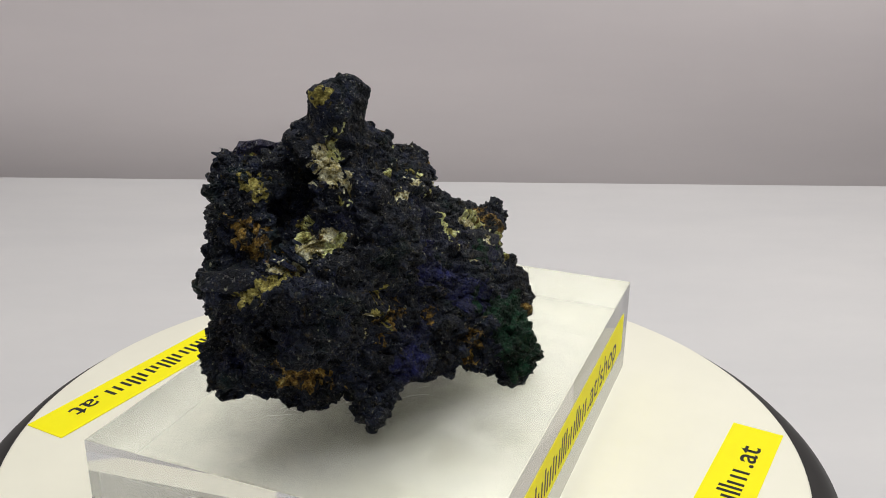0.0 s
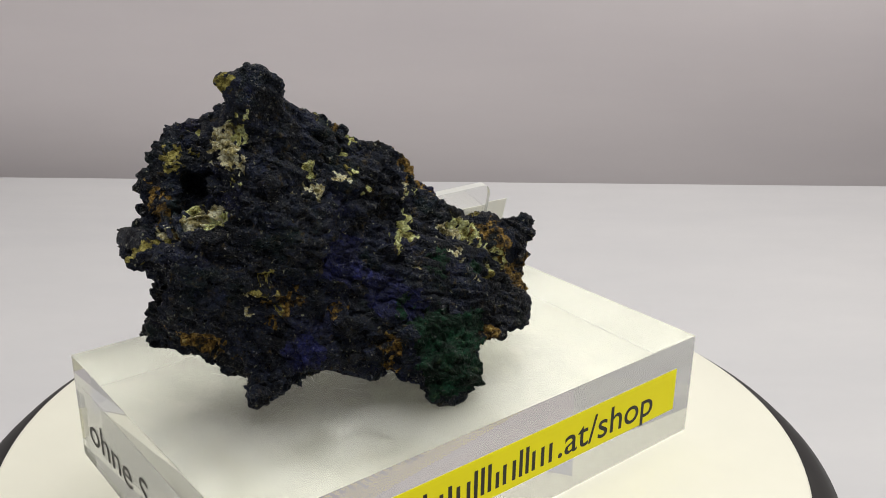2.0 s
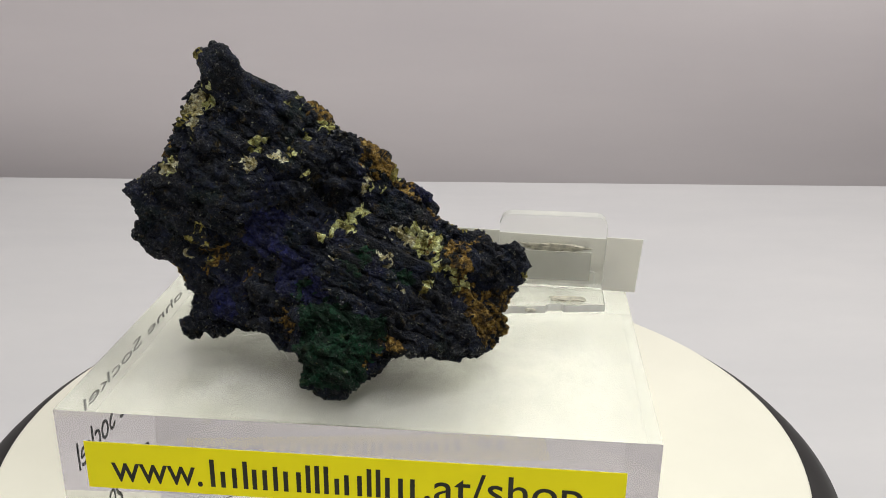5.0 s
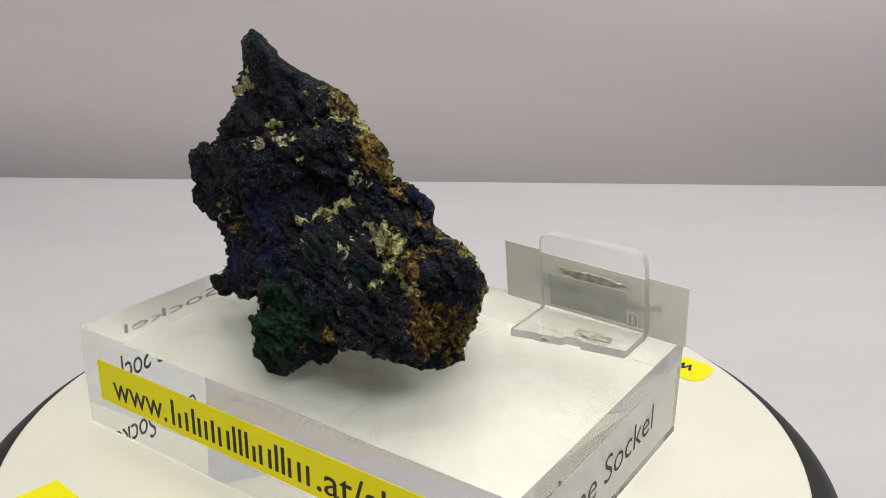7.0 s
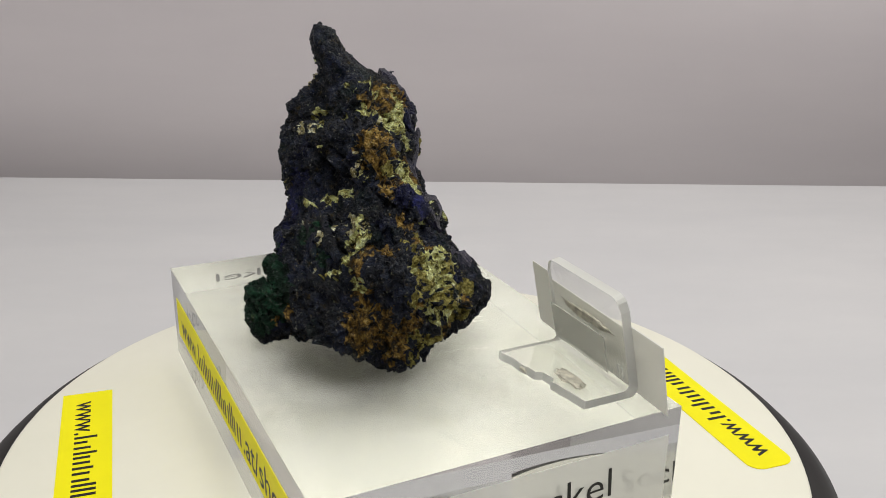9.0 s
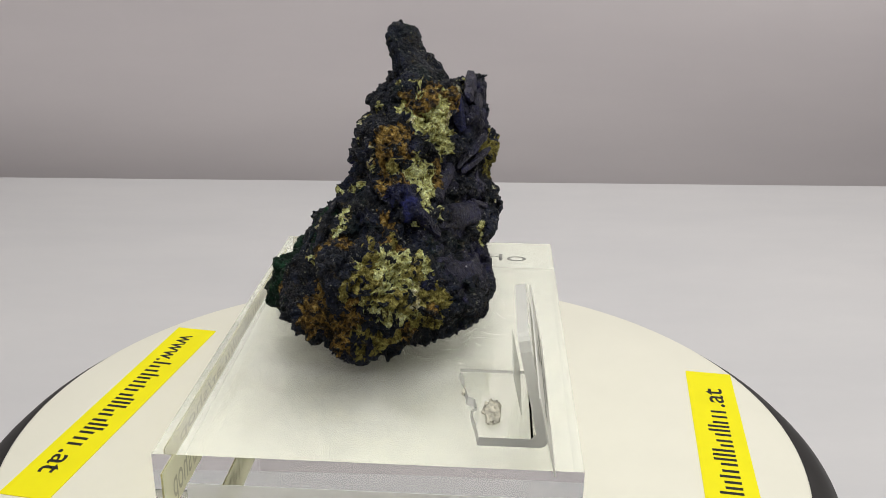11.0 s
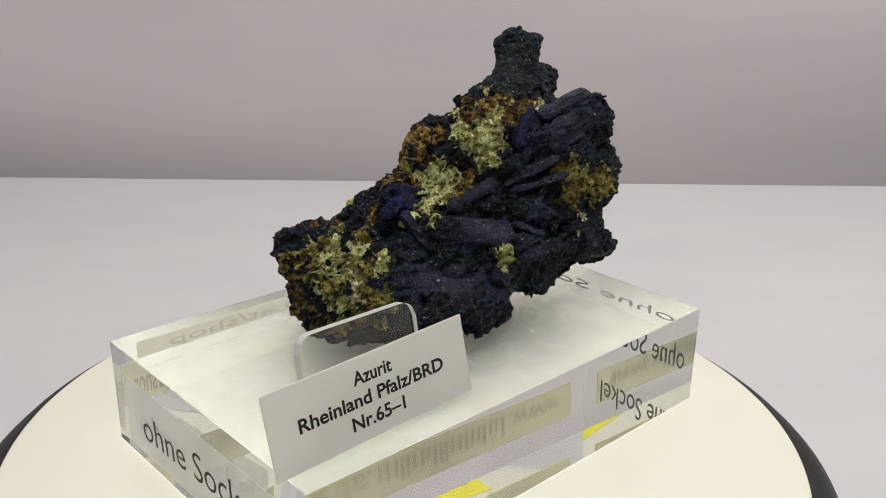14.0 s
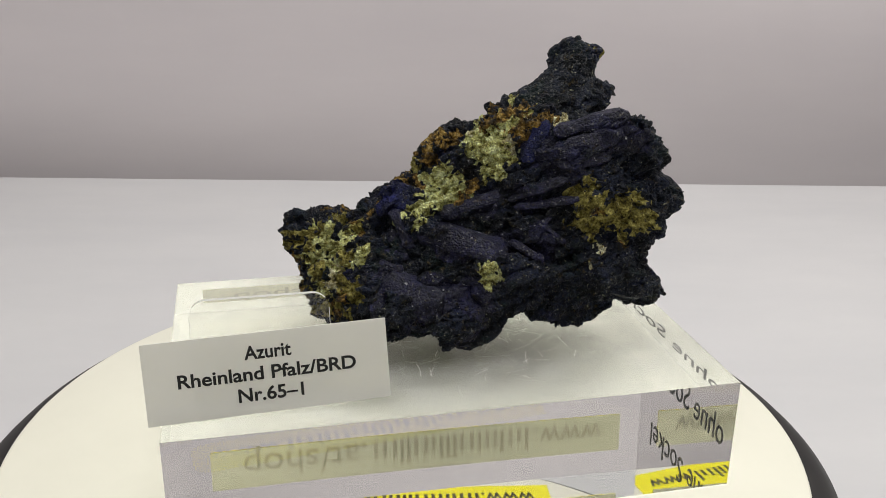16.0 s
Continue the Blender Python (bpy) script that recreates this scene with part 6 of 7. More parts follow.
def stone_patches():
    """Where each crust lies: centre and radius of its spots."""
    patches("pale", (-15.2, -43.2, 56.6, 0.6), (-13.7, -43.8, 54.0, 1.8), (-12.5, -43.8, 52.0, 1.5), (-22.0, -25.8, 51.6, 1.1), (-21.8, -24.7, 51.6, 1.0), (-11.7, -43.4, 50.3, 1.2), (-6.1, -12.8, 48.9, 1.0), (-15.1, -15.5, 46.9, 1.2), (-12.0, -48.5, 46.3, 0.6), (0.9, -28.2, 46.1, 0.8), (1.9, -27.2, 45.1, 0.6), (-12.5, -49.1, 45.0, 0.6), (-2.2, -34.8, 44.8, 0.6), (-0.3, -34.2, 44.6, 0.8), (-1.2, -37.0, 44.4, 0.6), (5.1, -10.4, 43.6, 0.5), (-13.0, -49.4, 41.9, 1.3), (5.7, -9.6, 41.6, 0.6), (-14.9, -50.3, 41.4, 1.5), (-16.7, -51.1, 40.6, 1.3))
    patches("pale", (5.9, -10.7, 39.5, 0.6), (-17.7, -51.4, 39.2, 1.3), (-19.2, -52.0, 38.5, 1.1), (-20.9, -52.7, 38.2, 1.2), (-22.5, -53.4, 37.7, 0.9), (3.6, -29.3, 34.7, 0.5), (12.0, -6.7, 31.5, 0.8), (12.6, -5.0, 30.7, 0.9), (13.8, -0.8, 30.7, 0.9), (14.0, -3.8, 30.1, 0.9), (14.4, -3.6, 29.8, 1.1), (13.7, -9.9, 28.6, 0.6), (16.5, -10.9, 27.2, 0.6), (16.9, -9.5, 27.1, 0.8), (-7.3, -47.9, 26.9, 0.5), (13.9, -19.6, 26.9, 0.5), (-4.6, -44.3, 26.1, 0.5), (-33.6, -27.5, 25.8, 0.8), (18.1, -9.5, 25.0, 0.8), (19.5, -0.9, 24.9, 0.6))
    # spots at (-13.2, 3.8, 18.3) and (-14.3, 2.8, 17.9): a cleavage glint painted pale
    patches("pale", (-7.6, -47.5, 23.5, 0.5), (18.7, -9.9, 23.3, 0.8), (-7.6, -47.6, 23.2, 0.6), (-32.8, -24.7, 22.6, 0.8), (-32.5, -24.3, 22.6, 0.5), (21.4, -7.8, 20.6, 0.6), (21.3, -8.1, 20.6, 0.6), (3.6, 16.5, 19.0, 1.4), (-13.2, 3.8, 18.3, 0.6), (-14.3, 2.8, 17.9, 0.7), (3.0, 17.5, 16.8, 1.2))
    patches("lime", (-11.7, -40.3, 57.7, 0.9), (-12.7, -40.6, 56.2, 1.1), (-9.8, -21.4, 55.2, 0.9), (-12.7, -41.3, 55.1, 0.8), (-10.9, -20.9, 55.1, 0.6), (-6.4, -23.7, 54.4, 0.8), (-10.0, -18.8, 53.9, 0.9), (-28.8, -35.4, 53.6, 1.0), (-16.4, -20.2, 53.1, 1.1), (-27.2, -35.6, 52.7, 0.8), (-13.9, -17.0, 51.1, 1.1), (-3.8, -16.8, 51.0, 1.4), (-11.6, -15.0, 49.1, 1.6), (-7.0, -13.3, 48.9, 1.5), (-13.3, -15.5, 48.7, 1.1), (-2.4, -22.0, 48.4, 0.5), (-3.5, -31.0, 48.1, 0.8), (-10.7, -45.8, 48.0, 0.8), (-3.9, -33.3, 47.8, 0.8), (-10.1, -14.0, 47.6, 1.9))
    patches("lime", (-12.8, -14.9, 47.5, 1.8), (-8.7, -12.1, 46.4, 1.6), (-13.1, -14.0, 46.2, 1.1), (1.9, -24.8, 46.1, 0.6), (-3.1, -32.5, 46.1, 0.6), (-11.4, -12.1, 45.0, 1.6), (-15.9, -14.0, 44.8, 1.8), (-14.1, -12.8, 44.1, 1.6), (-10.7, -11.0, 43.7, 0.9), (-17.4, -43.1, 43.0, 1.2), (-17.8, -49.1, 42.5, 1.1), (4.1, -22.9, 42.3, 0.8), (-11.7, -48.7, 42.0, 0.8), (-15.2, -12.6, 41.8, 1.5), (-13.4, -11.5, 41.1, 1.6), (-12.8, -49.1, 40.8, 1.0), (-14.0, -49.8, 40.6, 0.6), (-3.7, -6.5, 40.2, 1.4), (-2.7, -5.9, 40.1, 1.1), (-13.6, -49.8, 39.6, 0.8))
    patches("lime", (-15.6, -50.5, 39.5, 0.6), (1.3, -2.2, 38.9, 0.9), (-7.1, -7.2, 38.3, 1.5), (5.8, -9.2, 38.1, 0.5), (-5.6, -5.9, 38.0, 1.6), (-2.8, -4.1, 37.9, 1.6), (5.6, -7.0, 37.5, 0.6), (-3.7, -3.5, 36.8, 1.9), (-8.2, -6.6, 36.4, 1.6), (-4.1, -3.0, 36.2, 1.5), (-11.4, -8.7, 35.7, 1.3), (-4.6, -2.7, 35.6, 1.4), (-7.6, -4.7, 34.9, 1.3), (-6.2, -3.3, 34.9, 1.5), (6.9, -11.3, 34.8, 0.6), (-8.0, -4.5, 34.3, 1.2), (-6.9, -3.0, 34.0, 1.3), (7.5, -12.3, 33.9, 0.8), (7.5, -14.1, 33.2, 1.0), (-3.7, 0.4, 32.6, 1.2))
    patches("lime", (-4.8, -0.5, 32.4, 1.5), (7.8, -15.9, 32.3, 1.1), (-2.3, 3.1, 31.5, 1.2), (-6.2, 1.4, 31.2, 1.3), (8.4, -17.6, 31.0, 1.0), (9.6, -15.6, 30.9, 0.9), (13.5, -2.0, 30.9, 1.1), (9.3, -19.5, 29.9, 0.9), (14.8, 0.7, 29.5, 0.8), (9.4, -20.8, 29.4, 0.6), (15.3, -0.9, 29.1, 1.2), (-1.6, 3.6, 29.0, 1.0), (15.8, 1.2, 28.3, 1.2), (16.6, -1.9, 27.6, 1.2), (16.5, 1.1, 27.4, 0.9), (15.3, 16.7, 26.4, 1.1), (17.5, 1.2, 26.2, 1.1), (6.4, 11.1, 25.5, 1.4), (7.2, 12.1, 25.4, 1.1), (10.6, 15.6, 25.2, 1.4))
    patches("lime", (19.5, -0.6, 25.0, 1.1), (4.7, 12.9, 24.4, 1.2), (6.0, 14.3, 24.3, 1.4), (21.6, 3.5, 24.0, 0.9), (11.4, 16.4, 23.9, 1.1), (7.7, 15.4, 23.8, 1.4), (-20.1, -7.5, 23.7, 1.0), (1.4, 11.6, 23.5, 1.0), (10.1, 16.3, 23.5, 1.2), (-20.4, -7.7, 23.4, 0.9), (21.7, 4.9, 22.5, 0.6), (-21.0, -7.9, 22.4, 1.0), (21.4, -1.3, 21.9, 0.9), (0.2, 13.5, 21.9, 1.2), (-19.9, -6.5, 21.7, 1.0), (21.8, 5.3, 21.3, 1.1), (13.1, 18.7, 21.2, 1.1), (-21.7, -8.4, 20.7, 1.2), (21.8, 4.1, 20.6, 0.9), (10.8, 18.2, 20.6, 1.4))
    patches("lime", (-20.6, -7.4, 20.5, 1.1), (6.9, 16.8, 20.5, 1.4), (3.5, 15.9, 20.0, 1.2), (-20.9, -6.9, 18.7, 1.0), (13.5, 19.9, 17.9, 1.1), (17.1, 19.8, 17.8, 1.1), (12.1, 19.1, 15.2, 1.4), (6.1, 18.5, 13.4, 1.6), (9.5, 18.1, 12.8, 0.9))
    patches("olive", (-14.8, -42.2, 64.8, 1.3), (-15.1, -42.1, 64.0, 0.9), (-27.0, -41.9, 50.9, 0.8), (-25.1, -40.8, 50.1, 0.8), (-27.7, -44.1, 50.0, 1.1), (-24.7, -41.2, 49.8, 0.6), (-26.1, -45.5, 48.9, 0.9), (-23.0, -44.9, 48.6, 0.8), (0.5, -25.4, 46.9, 0.5), (-17.8, -44.3, 41.9, 1.1), (2.3, -3.4, 40.1, 1.2), (-31.5, -25.4, 39.5, 1.6), (-29.8, -23.7, 37.7, 1.6), (-32.5, -26.2, 36.3, 1.6), (-26.5, -53.4, 36.3, 0.8), (-36.0, -34.8, 36.2, 1.5), (-19.8, -54.7, 36.0, 0.8), (-35.9, -34.1, 35.8, 1.9), (-21.6, -55.3, 35.7, 0.9), (-23.5, -55.1, 35.6, 1.1))
    patches("olive", (-35.3, -31.3, 34.9, 1.9), (-25.3, -55.7, 34.9, 1.2), (-27.3, -55.0, 34.3, 1.1), (-35.7, -32.8, 34.1, 2.2), (-35.5, -32.0, 34.0, 1.8), (-30.9, -24.8, 33.8, 1.6), (-34.6, -29.6, 33.8, 1.7), (-36.2, -35.9, 33.0, 1.5), (-34.3, -29.3, 32.4, 1.6), (-29.4, -24.5, 32.4, 1.0), (-36.5, -39.6, 32.2, 1.1), (-32.8, -27.2, 32.1, 1.3), (-33.5, -28.3, 31.8, 1.5), (-36.1, -35.9, 31.6, 1.5), (-29.6, -24.7, 31.6, 1.4), (-34.8, -33.2, 31.2, 1.7), (-30.0, -25.2, 30.8, 1.2), (-31.8, -26.9, 30.3, 1.2), (-36.1, -38.2, 29.9, 1.2), (-5.1, -45.6, 29.5, 0.8))
    patches("olive", (-31.8, -26.6, 29.4, 1.0), (-36.2, -41.0, 28.1, 1.0), (11.7, 11.5, 27.6, 1.2), (-6.7, -46.9, 27.5, 0.6), (-33.9, -34.5, 27.4, 1.3), (6.9, 9.3, 27.0, 1.2), (-6.1, -45.8, 26.8, 0.6), (12.9, 15.5, 26.5, 1.2), (-4.2, -43.8, 26.4, 0.6), (14.6, 16.6, 26.3, 0.8), (15.3, 17.8, 24.9, 1.2), (20.2, 0.5, 24.5, 0.8), (16.6, 19.0, 23.0, 1.2), (12.9, 17.7, 22.9, 1.2), (-4.0, -43.5, 22.7, 0.6), (13.7, 18.4, 22.0, 1.2), (20.0, 20.4, 21.8, 1.0), (2.7, 14.9, 21.4, 1.5), (22.8, -3.0, 21.0, 0.8), (11.1, 18.8, 19.6, 1.2))
    patches("olive", (7.2, 17.6, 19.5, 1.2), (14.4, 19.7, 18.1, 1.4), (1.7, 17.1, 16.8, 1.4), (8.5, 19.4, 16.5, 1.4), (-1.4, 16.1, 16.3, 1.5), (5.8, 19.1, 14.5, 1.2), (-3.8, 16.1, 14.5, 1.4), (15.7, 17.0, 11.1, 1.4), (1.3, 17.7, 10.8, 1.2), (3.8, 17.5, 10.7, 1.2), (-1.3, 17.6, 9.9, 1.4), (8.5, 16.3, 8.5, 1.4), (12.1, 15.4, 8.2, 1.4), (15.8, 15.6, 5.7, 1.2), (11.0, 14.3, 4.2, 1.2))
    patches("ochre", (-13.5, -21.1, 54.7, 1.2), (-28.2, -33.1, 53.5, 1.2), (-12.5, -18.2, 53.1, 1.9), (-13.9, -18.6, 52.8, 1.3), (-19.7, -21.6, 52.8, 1.2), (-20.8, -22.3, 52.8, 1.1), (-6.4, -18.5, 52.6, 1.4), (-8.3, -17.1, 52.6, 1.1), (-18.8, -20.4, 52.3, 1.5), (-11.8, -16.9, 52.3, 1.3), (-16.4, -19.4, 52.2, 1.3), (-18.4, -19.6, 51.6, 1.5), (-11.7, -15.7, 50.9, 1.4), (-3.8, -16.5, 50.8, 1.0), (-8.2, -14.5, 50.5, 1.4), (-16.7, -17.9, 50.4, 1.4), (-20.1, -18.9, 50.1, 1.1), (-18.5, -17.7, 49.5, 1.3), (-2.6, -10.0, 47.6, 1.4), (2.7, -10.1, 46.8, 1.1))
    patches("ochre", (-3.9, -9.3, 46.4, 1.2), (1.1, -8.3, 46.3, 0.9), (-2.8, -8.7, 46.2, 1.4), (3.1, -8.8, 45.8, 1.1), (0.8, -7.5, 45.6, 1.0), (-1.1, -7.5, 45.6, 1.2), (4.4, -9.6, 44.7, 1.1), (3.3, -7.5, 44.6, 1.1), (-27.7, -47.9, 44.2, 0.8), (-30.1, -47.3, 43.9, 0.9), (4.1, -7.3, 43.7, 1.1), (-22.5, -48.0, 43.1, 0.6), (-25.9, -48.5, 43.0, 0.8), (-15.0, -49.8, 42.8, 0.6), (-1.7, -6.3, 42.6, 1.0), (-29.1, -47.9, 42.6, 0.9), (4.2, -6.0, 42.4, 0.9), (-0.7, -5.6, 42.3, 1.2), (-12.9, -49.4, 42.0, 0.6), (3.5, -4.9, 41.7, 1.2))
    patches("ochre", (5.5, -8.5, 41.2, 0.9), (-28.2, -48.2, 41.2, 0.9), (-25.3, -48.7, 40.9, 0.8), (-23.5, -49.3, 40.0, 0.9), (-27.3, -48.3, 39.6, 0.9), (4.7, -4.0, 39.5, 1.1), (-23.1, -51.2, 39.2, 0.6), (-24.8, -50.2, 39.1, 0.8), (-26.0, -49.4, 39.0, 0.8), (4.2, -3.0, 38.8, 1.2), (-20.7, -52.6, 38.4, 0.9), (4.6, -2.8, 38.3, 1.1), (-20.1, -52.5, 37.7, 0.8), (-11.2, -9.6, 37.6, 1.2), (-0.1, -1.6, 37.3, 1.2), (2.6, 0.4, 37.3, 1.0), (5.5, -0.1, 36.4, 1.1), (-10.6, -7.7, 35.2, 1.2), (-33.3, -27.2, 35.0, 1.0), (6.6, 3.9, 32.3, 0.8))
    patches("ochre", (6.7, 4.3, 31.2, 0.9), (13.8, -0.7, 30.8, 0.8), (6.2, 5.5, 29.4, 0.9), (15.5, 0.9, 28.7, 0.9), (17.4, 10.5, 28.5, 1.2), (15.8, 7.8, 28.0, 1.1), (16.5, -1.5, 27.8, 1.1), (16.3, 7.3, 27.7, 1.0), (14.4, 6.2, 27.4, 1.2), (7.6, 9.2, 27.4, 1.1), (15.4, 6.3, 27.3, 0.9), (19.4, 6.0, 26.7, 1.1), (-1.8, -40.4, 26.5, 0.6), (16.7, 4.9, 26.5, 1.1), (16.8, 3.8, 26.3, 0.8), (-33.5, -33.6, 26.2, 0.8), (17.3, 2.2, 26.1, 0.8), (5.6, 10.1, 25.6, 1.0), (-3.3, -42.5, 25.2, 0.9), (21.4, 4.1, 24.9, 1.1))
    patches("ochre", (21.9, 5.9, 24.6, 1.1), (-5.2, -44.6, 23.8, 0.6), (-0.9, -39.7, 23.6, 0.8), (-2.6, -42.0, 22.8, 0.9), (21.8, 5.2, 21.5, 1.1), (4.3, -35.2, 21.4, 0.8), (-4.3, -44.2, 20.9, 0.8), (-22.4, -54.8, 20.2, 1.2), (22.0, 6.3, 19.3, 1.1), (22.3, 6.0, 19.1, 1.1), (17.8, 19.9, 18.3, 1.4), (22.5, 15.5, 17.5, 1.1), (22.4, 12.2, 17.5, 0.8), (-19.2, -50.4, 17.3, 2.1), (23.4, 8.0, 17.2, 1.1), (23.0, 10.2, 16.5, 1.0), (24.3, 7.5, 16.0, 1.1), (12.4, -30.0, 15.3, 0.9), (13.2, -29.7, 15.2, 0.6), (24.7, 8.3, 14.7, 1.7))
    patches("ochre", (-21.5, -48.4, 14.6, 1.5), (21.8, 14.3, 14.5, 1.2), (17.2, 18.4, 14.3, 1.4), (-17.5, -47.9, 14.3, 1.8), (0.1, 17.9, 14.2, 1.2), (13.0, -30.3, 14.2, 1.0), (24.4, 10.0, 13.7, 1.0), (14.2, -29.6, 13.6, 0.8), (13.6, -29.9, 13.3, 1.3), (26.4, 7.0, 13.3, 0.8), (-15.3, -47.5, 13.2, 0.9), (24.8, 10.1, 13.0, 1.7), (22.2, 13.5, 12.6, 1.7), (23.7, 11.8, 12.6, 1.4), (19.1, 17.0, 12.6, 1.4), (14.8, -29.1, 12.5, 0.8), (23.3, 12.2, 12.5, 1.5), (-12.9, -47.1, 12.3, 1.0), (21.7, 14.4, 12.1, 1.8), (13.5, -29.3, 12.0, 0.9))
    patches("ochre", (25.8, -12.6, 11.8, 0.8), (26.4, -11.1, 11.6, 1.1), (26.4, 8.1, 11.6, 1.2), (20.6, 15.2, 10.6, 1.7), (19.4, 15.8, 10.0, 1.4), (24.8, 10.2, 9.1, 1.3), (13.2, -28.7, 8.9, 0.9), (23.8, -13.2, 8.9, 0.9), (22.0, 13.2, 8.7, 1.3), (4.9, 16.6, 8.5, 1.4), (25.3, -16.5, 7.3, 0.8), (19.9, 14.5, 6.9, 1.4))
    patches("blue", (-22.5, -19.3, 48.7, 1.2), (-22.4, -18.3, 47.8, 1.3), (-21.4, -17.4, 46.0, 1.1), (2.1, 1.8, 36.0, 1.2), (4.0, 2.7, 35.3, 1.4), (1.5, 3.2, 34.9, 1.8), (0.9, 4.2, 33.2, 1.8))
    patches("malachite", (21.6, -24.1, 14.1, 3.5), (23.4, -27.3, 9.5, 3.4), (18.2, -25.2, 17.9, 2.0), (24.8, -28.2, 6.3, 2.3), (24.7, -21.1, 14.1, 3.6), (25.5, -16.5, 16.0, 2.0), (26.1, -24.2, 9.2, 3.4), (14.4, -27.3, 21.0, 1.9), (15.8, -16.1, 25.9, 1.6), (20.4, -6.7, 23.4, 1.4), (25.6, -20.0, 11.1, 3.3), (26.0, -15.1, 15.0, 2.2), (27.0, -20.1, 6.3, 2.0), (25.3, -18.2, 10.8, 2.8), (14.7, -12.2, 28.2, 1.3), (21.8, -21.0, 18.2, 1.7))
    patches("blue", (11.9, -28.4, 23.6, 2.8), (15.9, -25.6, 20.4, 2.3), (9.2, -29.1, 26.0, 1.6), (4.0, -32.5, 30.6, 3.0), (1.3, -42.5, 13.5, 2.5), (3.6, 1.7, 36.0, 1.2), (0.9, 2.5, 34.6, 1.9))
    patches("navy", (-13.8, -2.3, 26.8, 2.9), (-15.3, 3.2, 16.7, 2.9), (-20.5, -3.6, 15.5, 2.9), (-7.0, 9.4, 19.3, 1.7), (-21.8, -18.4, 47.5, 2.9), (-27.4, -21.6, 44.6, 2.9), (-31.4, -30.3, 50.3, 2.9), (-34.0, -36.3, 48.8, 2.0), (-14.6, -10.8, 34.5, 2.0), (-20.9, -16.6, 36.3, 2.0), (-25.3, -18.2, 26.9, 2.5), (-21.1, -12.1, 26.9, 2.2))


FOOT = Vector((0.0, -20.0, 0.0))


def crystal(parent, kind, a, b, wide, thick, facing):
    """A tabular crystal from a to b with chiselled ends, its broad side turned to facing."""
    sunk = Vector(facing) * (0.0 if kind == "azurite" else 0.08 * thick if thick > 3 else 0.15 + 0.22 * thick)
    a, b = Vector(a) - FOOT - sunk, Vector(b) - FOOT - sunk
    x = (b - a).normalized()
    y = Vector(facing).cross(x).normalized()
    z = x.cross(y)
    n = (b - a).length
    bm = bmesh.new()
    rnd = random.Random(int(abs(a.x * 31 + a.z * 17) * 10))
    rings = []
    stations = [(-0.04, 0.35), (0.06, 0.9), (0.3, 1.0), (0.5, 0.96), (0.72, 1.0), (0.93, 0.9), (1.04, 0.3)]
    for f, k in stations:
        k *= rnd.uniform(0.78, 1.12)
        c = a + x * (n * f)
        ring = []
        for u, w in ((-1, -0.55), (-0.75, 0.8), (-0.1, 1.0), (0.7, 0.85), (1, -0.4), (0.5, -1), (-0.5, -1)):
            ring.append(bm.verts.new((c + y * (u * wide / 2 * k + rnd.uniform(-0.09, 0.09) * wide) + z * (w * thick / 2 * k)) / 1000))
        rings.append(ring)
    for p, q in zip(rings, rings[1:]):
        for i in range(7):
            bm.faces.new((p[i], p[(i + 1) % 7], q[(i + 1) % 7], q[i]))
    bm.faces.new(rings[0])
    bm.faces.new(rings[-1])
    bmesh.ops.recalc_face_normals(bm, faces=bm.faces)
    bmesh.ops.bevel(bm, geom=bm.edges[:], offset=0.00020, segments=1, affect="EDGES", clamp_overlap=True)
    bmesh.ops.triangulate(bm, faces=bm.faces)
    for k in range(3):
        bmesh.ops.subdivide_edges(bm, edges=[e for e in bm.edges if e.calc_length() > 0.0007], cuts=1)
    for v in bm.verts:
        v.co += Vector(noise.noise_vector(v.co * 160)) * 0.00034 + Vector(noise.noise_vector(v.co * 520)) * 0.00018 + Vector(noise.noise_vector(v.co * 1600)) * 0.00007
    part("crystal", bm, STONE_MATS["glossy" if kind == "navy" else kind], parent)


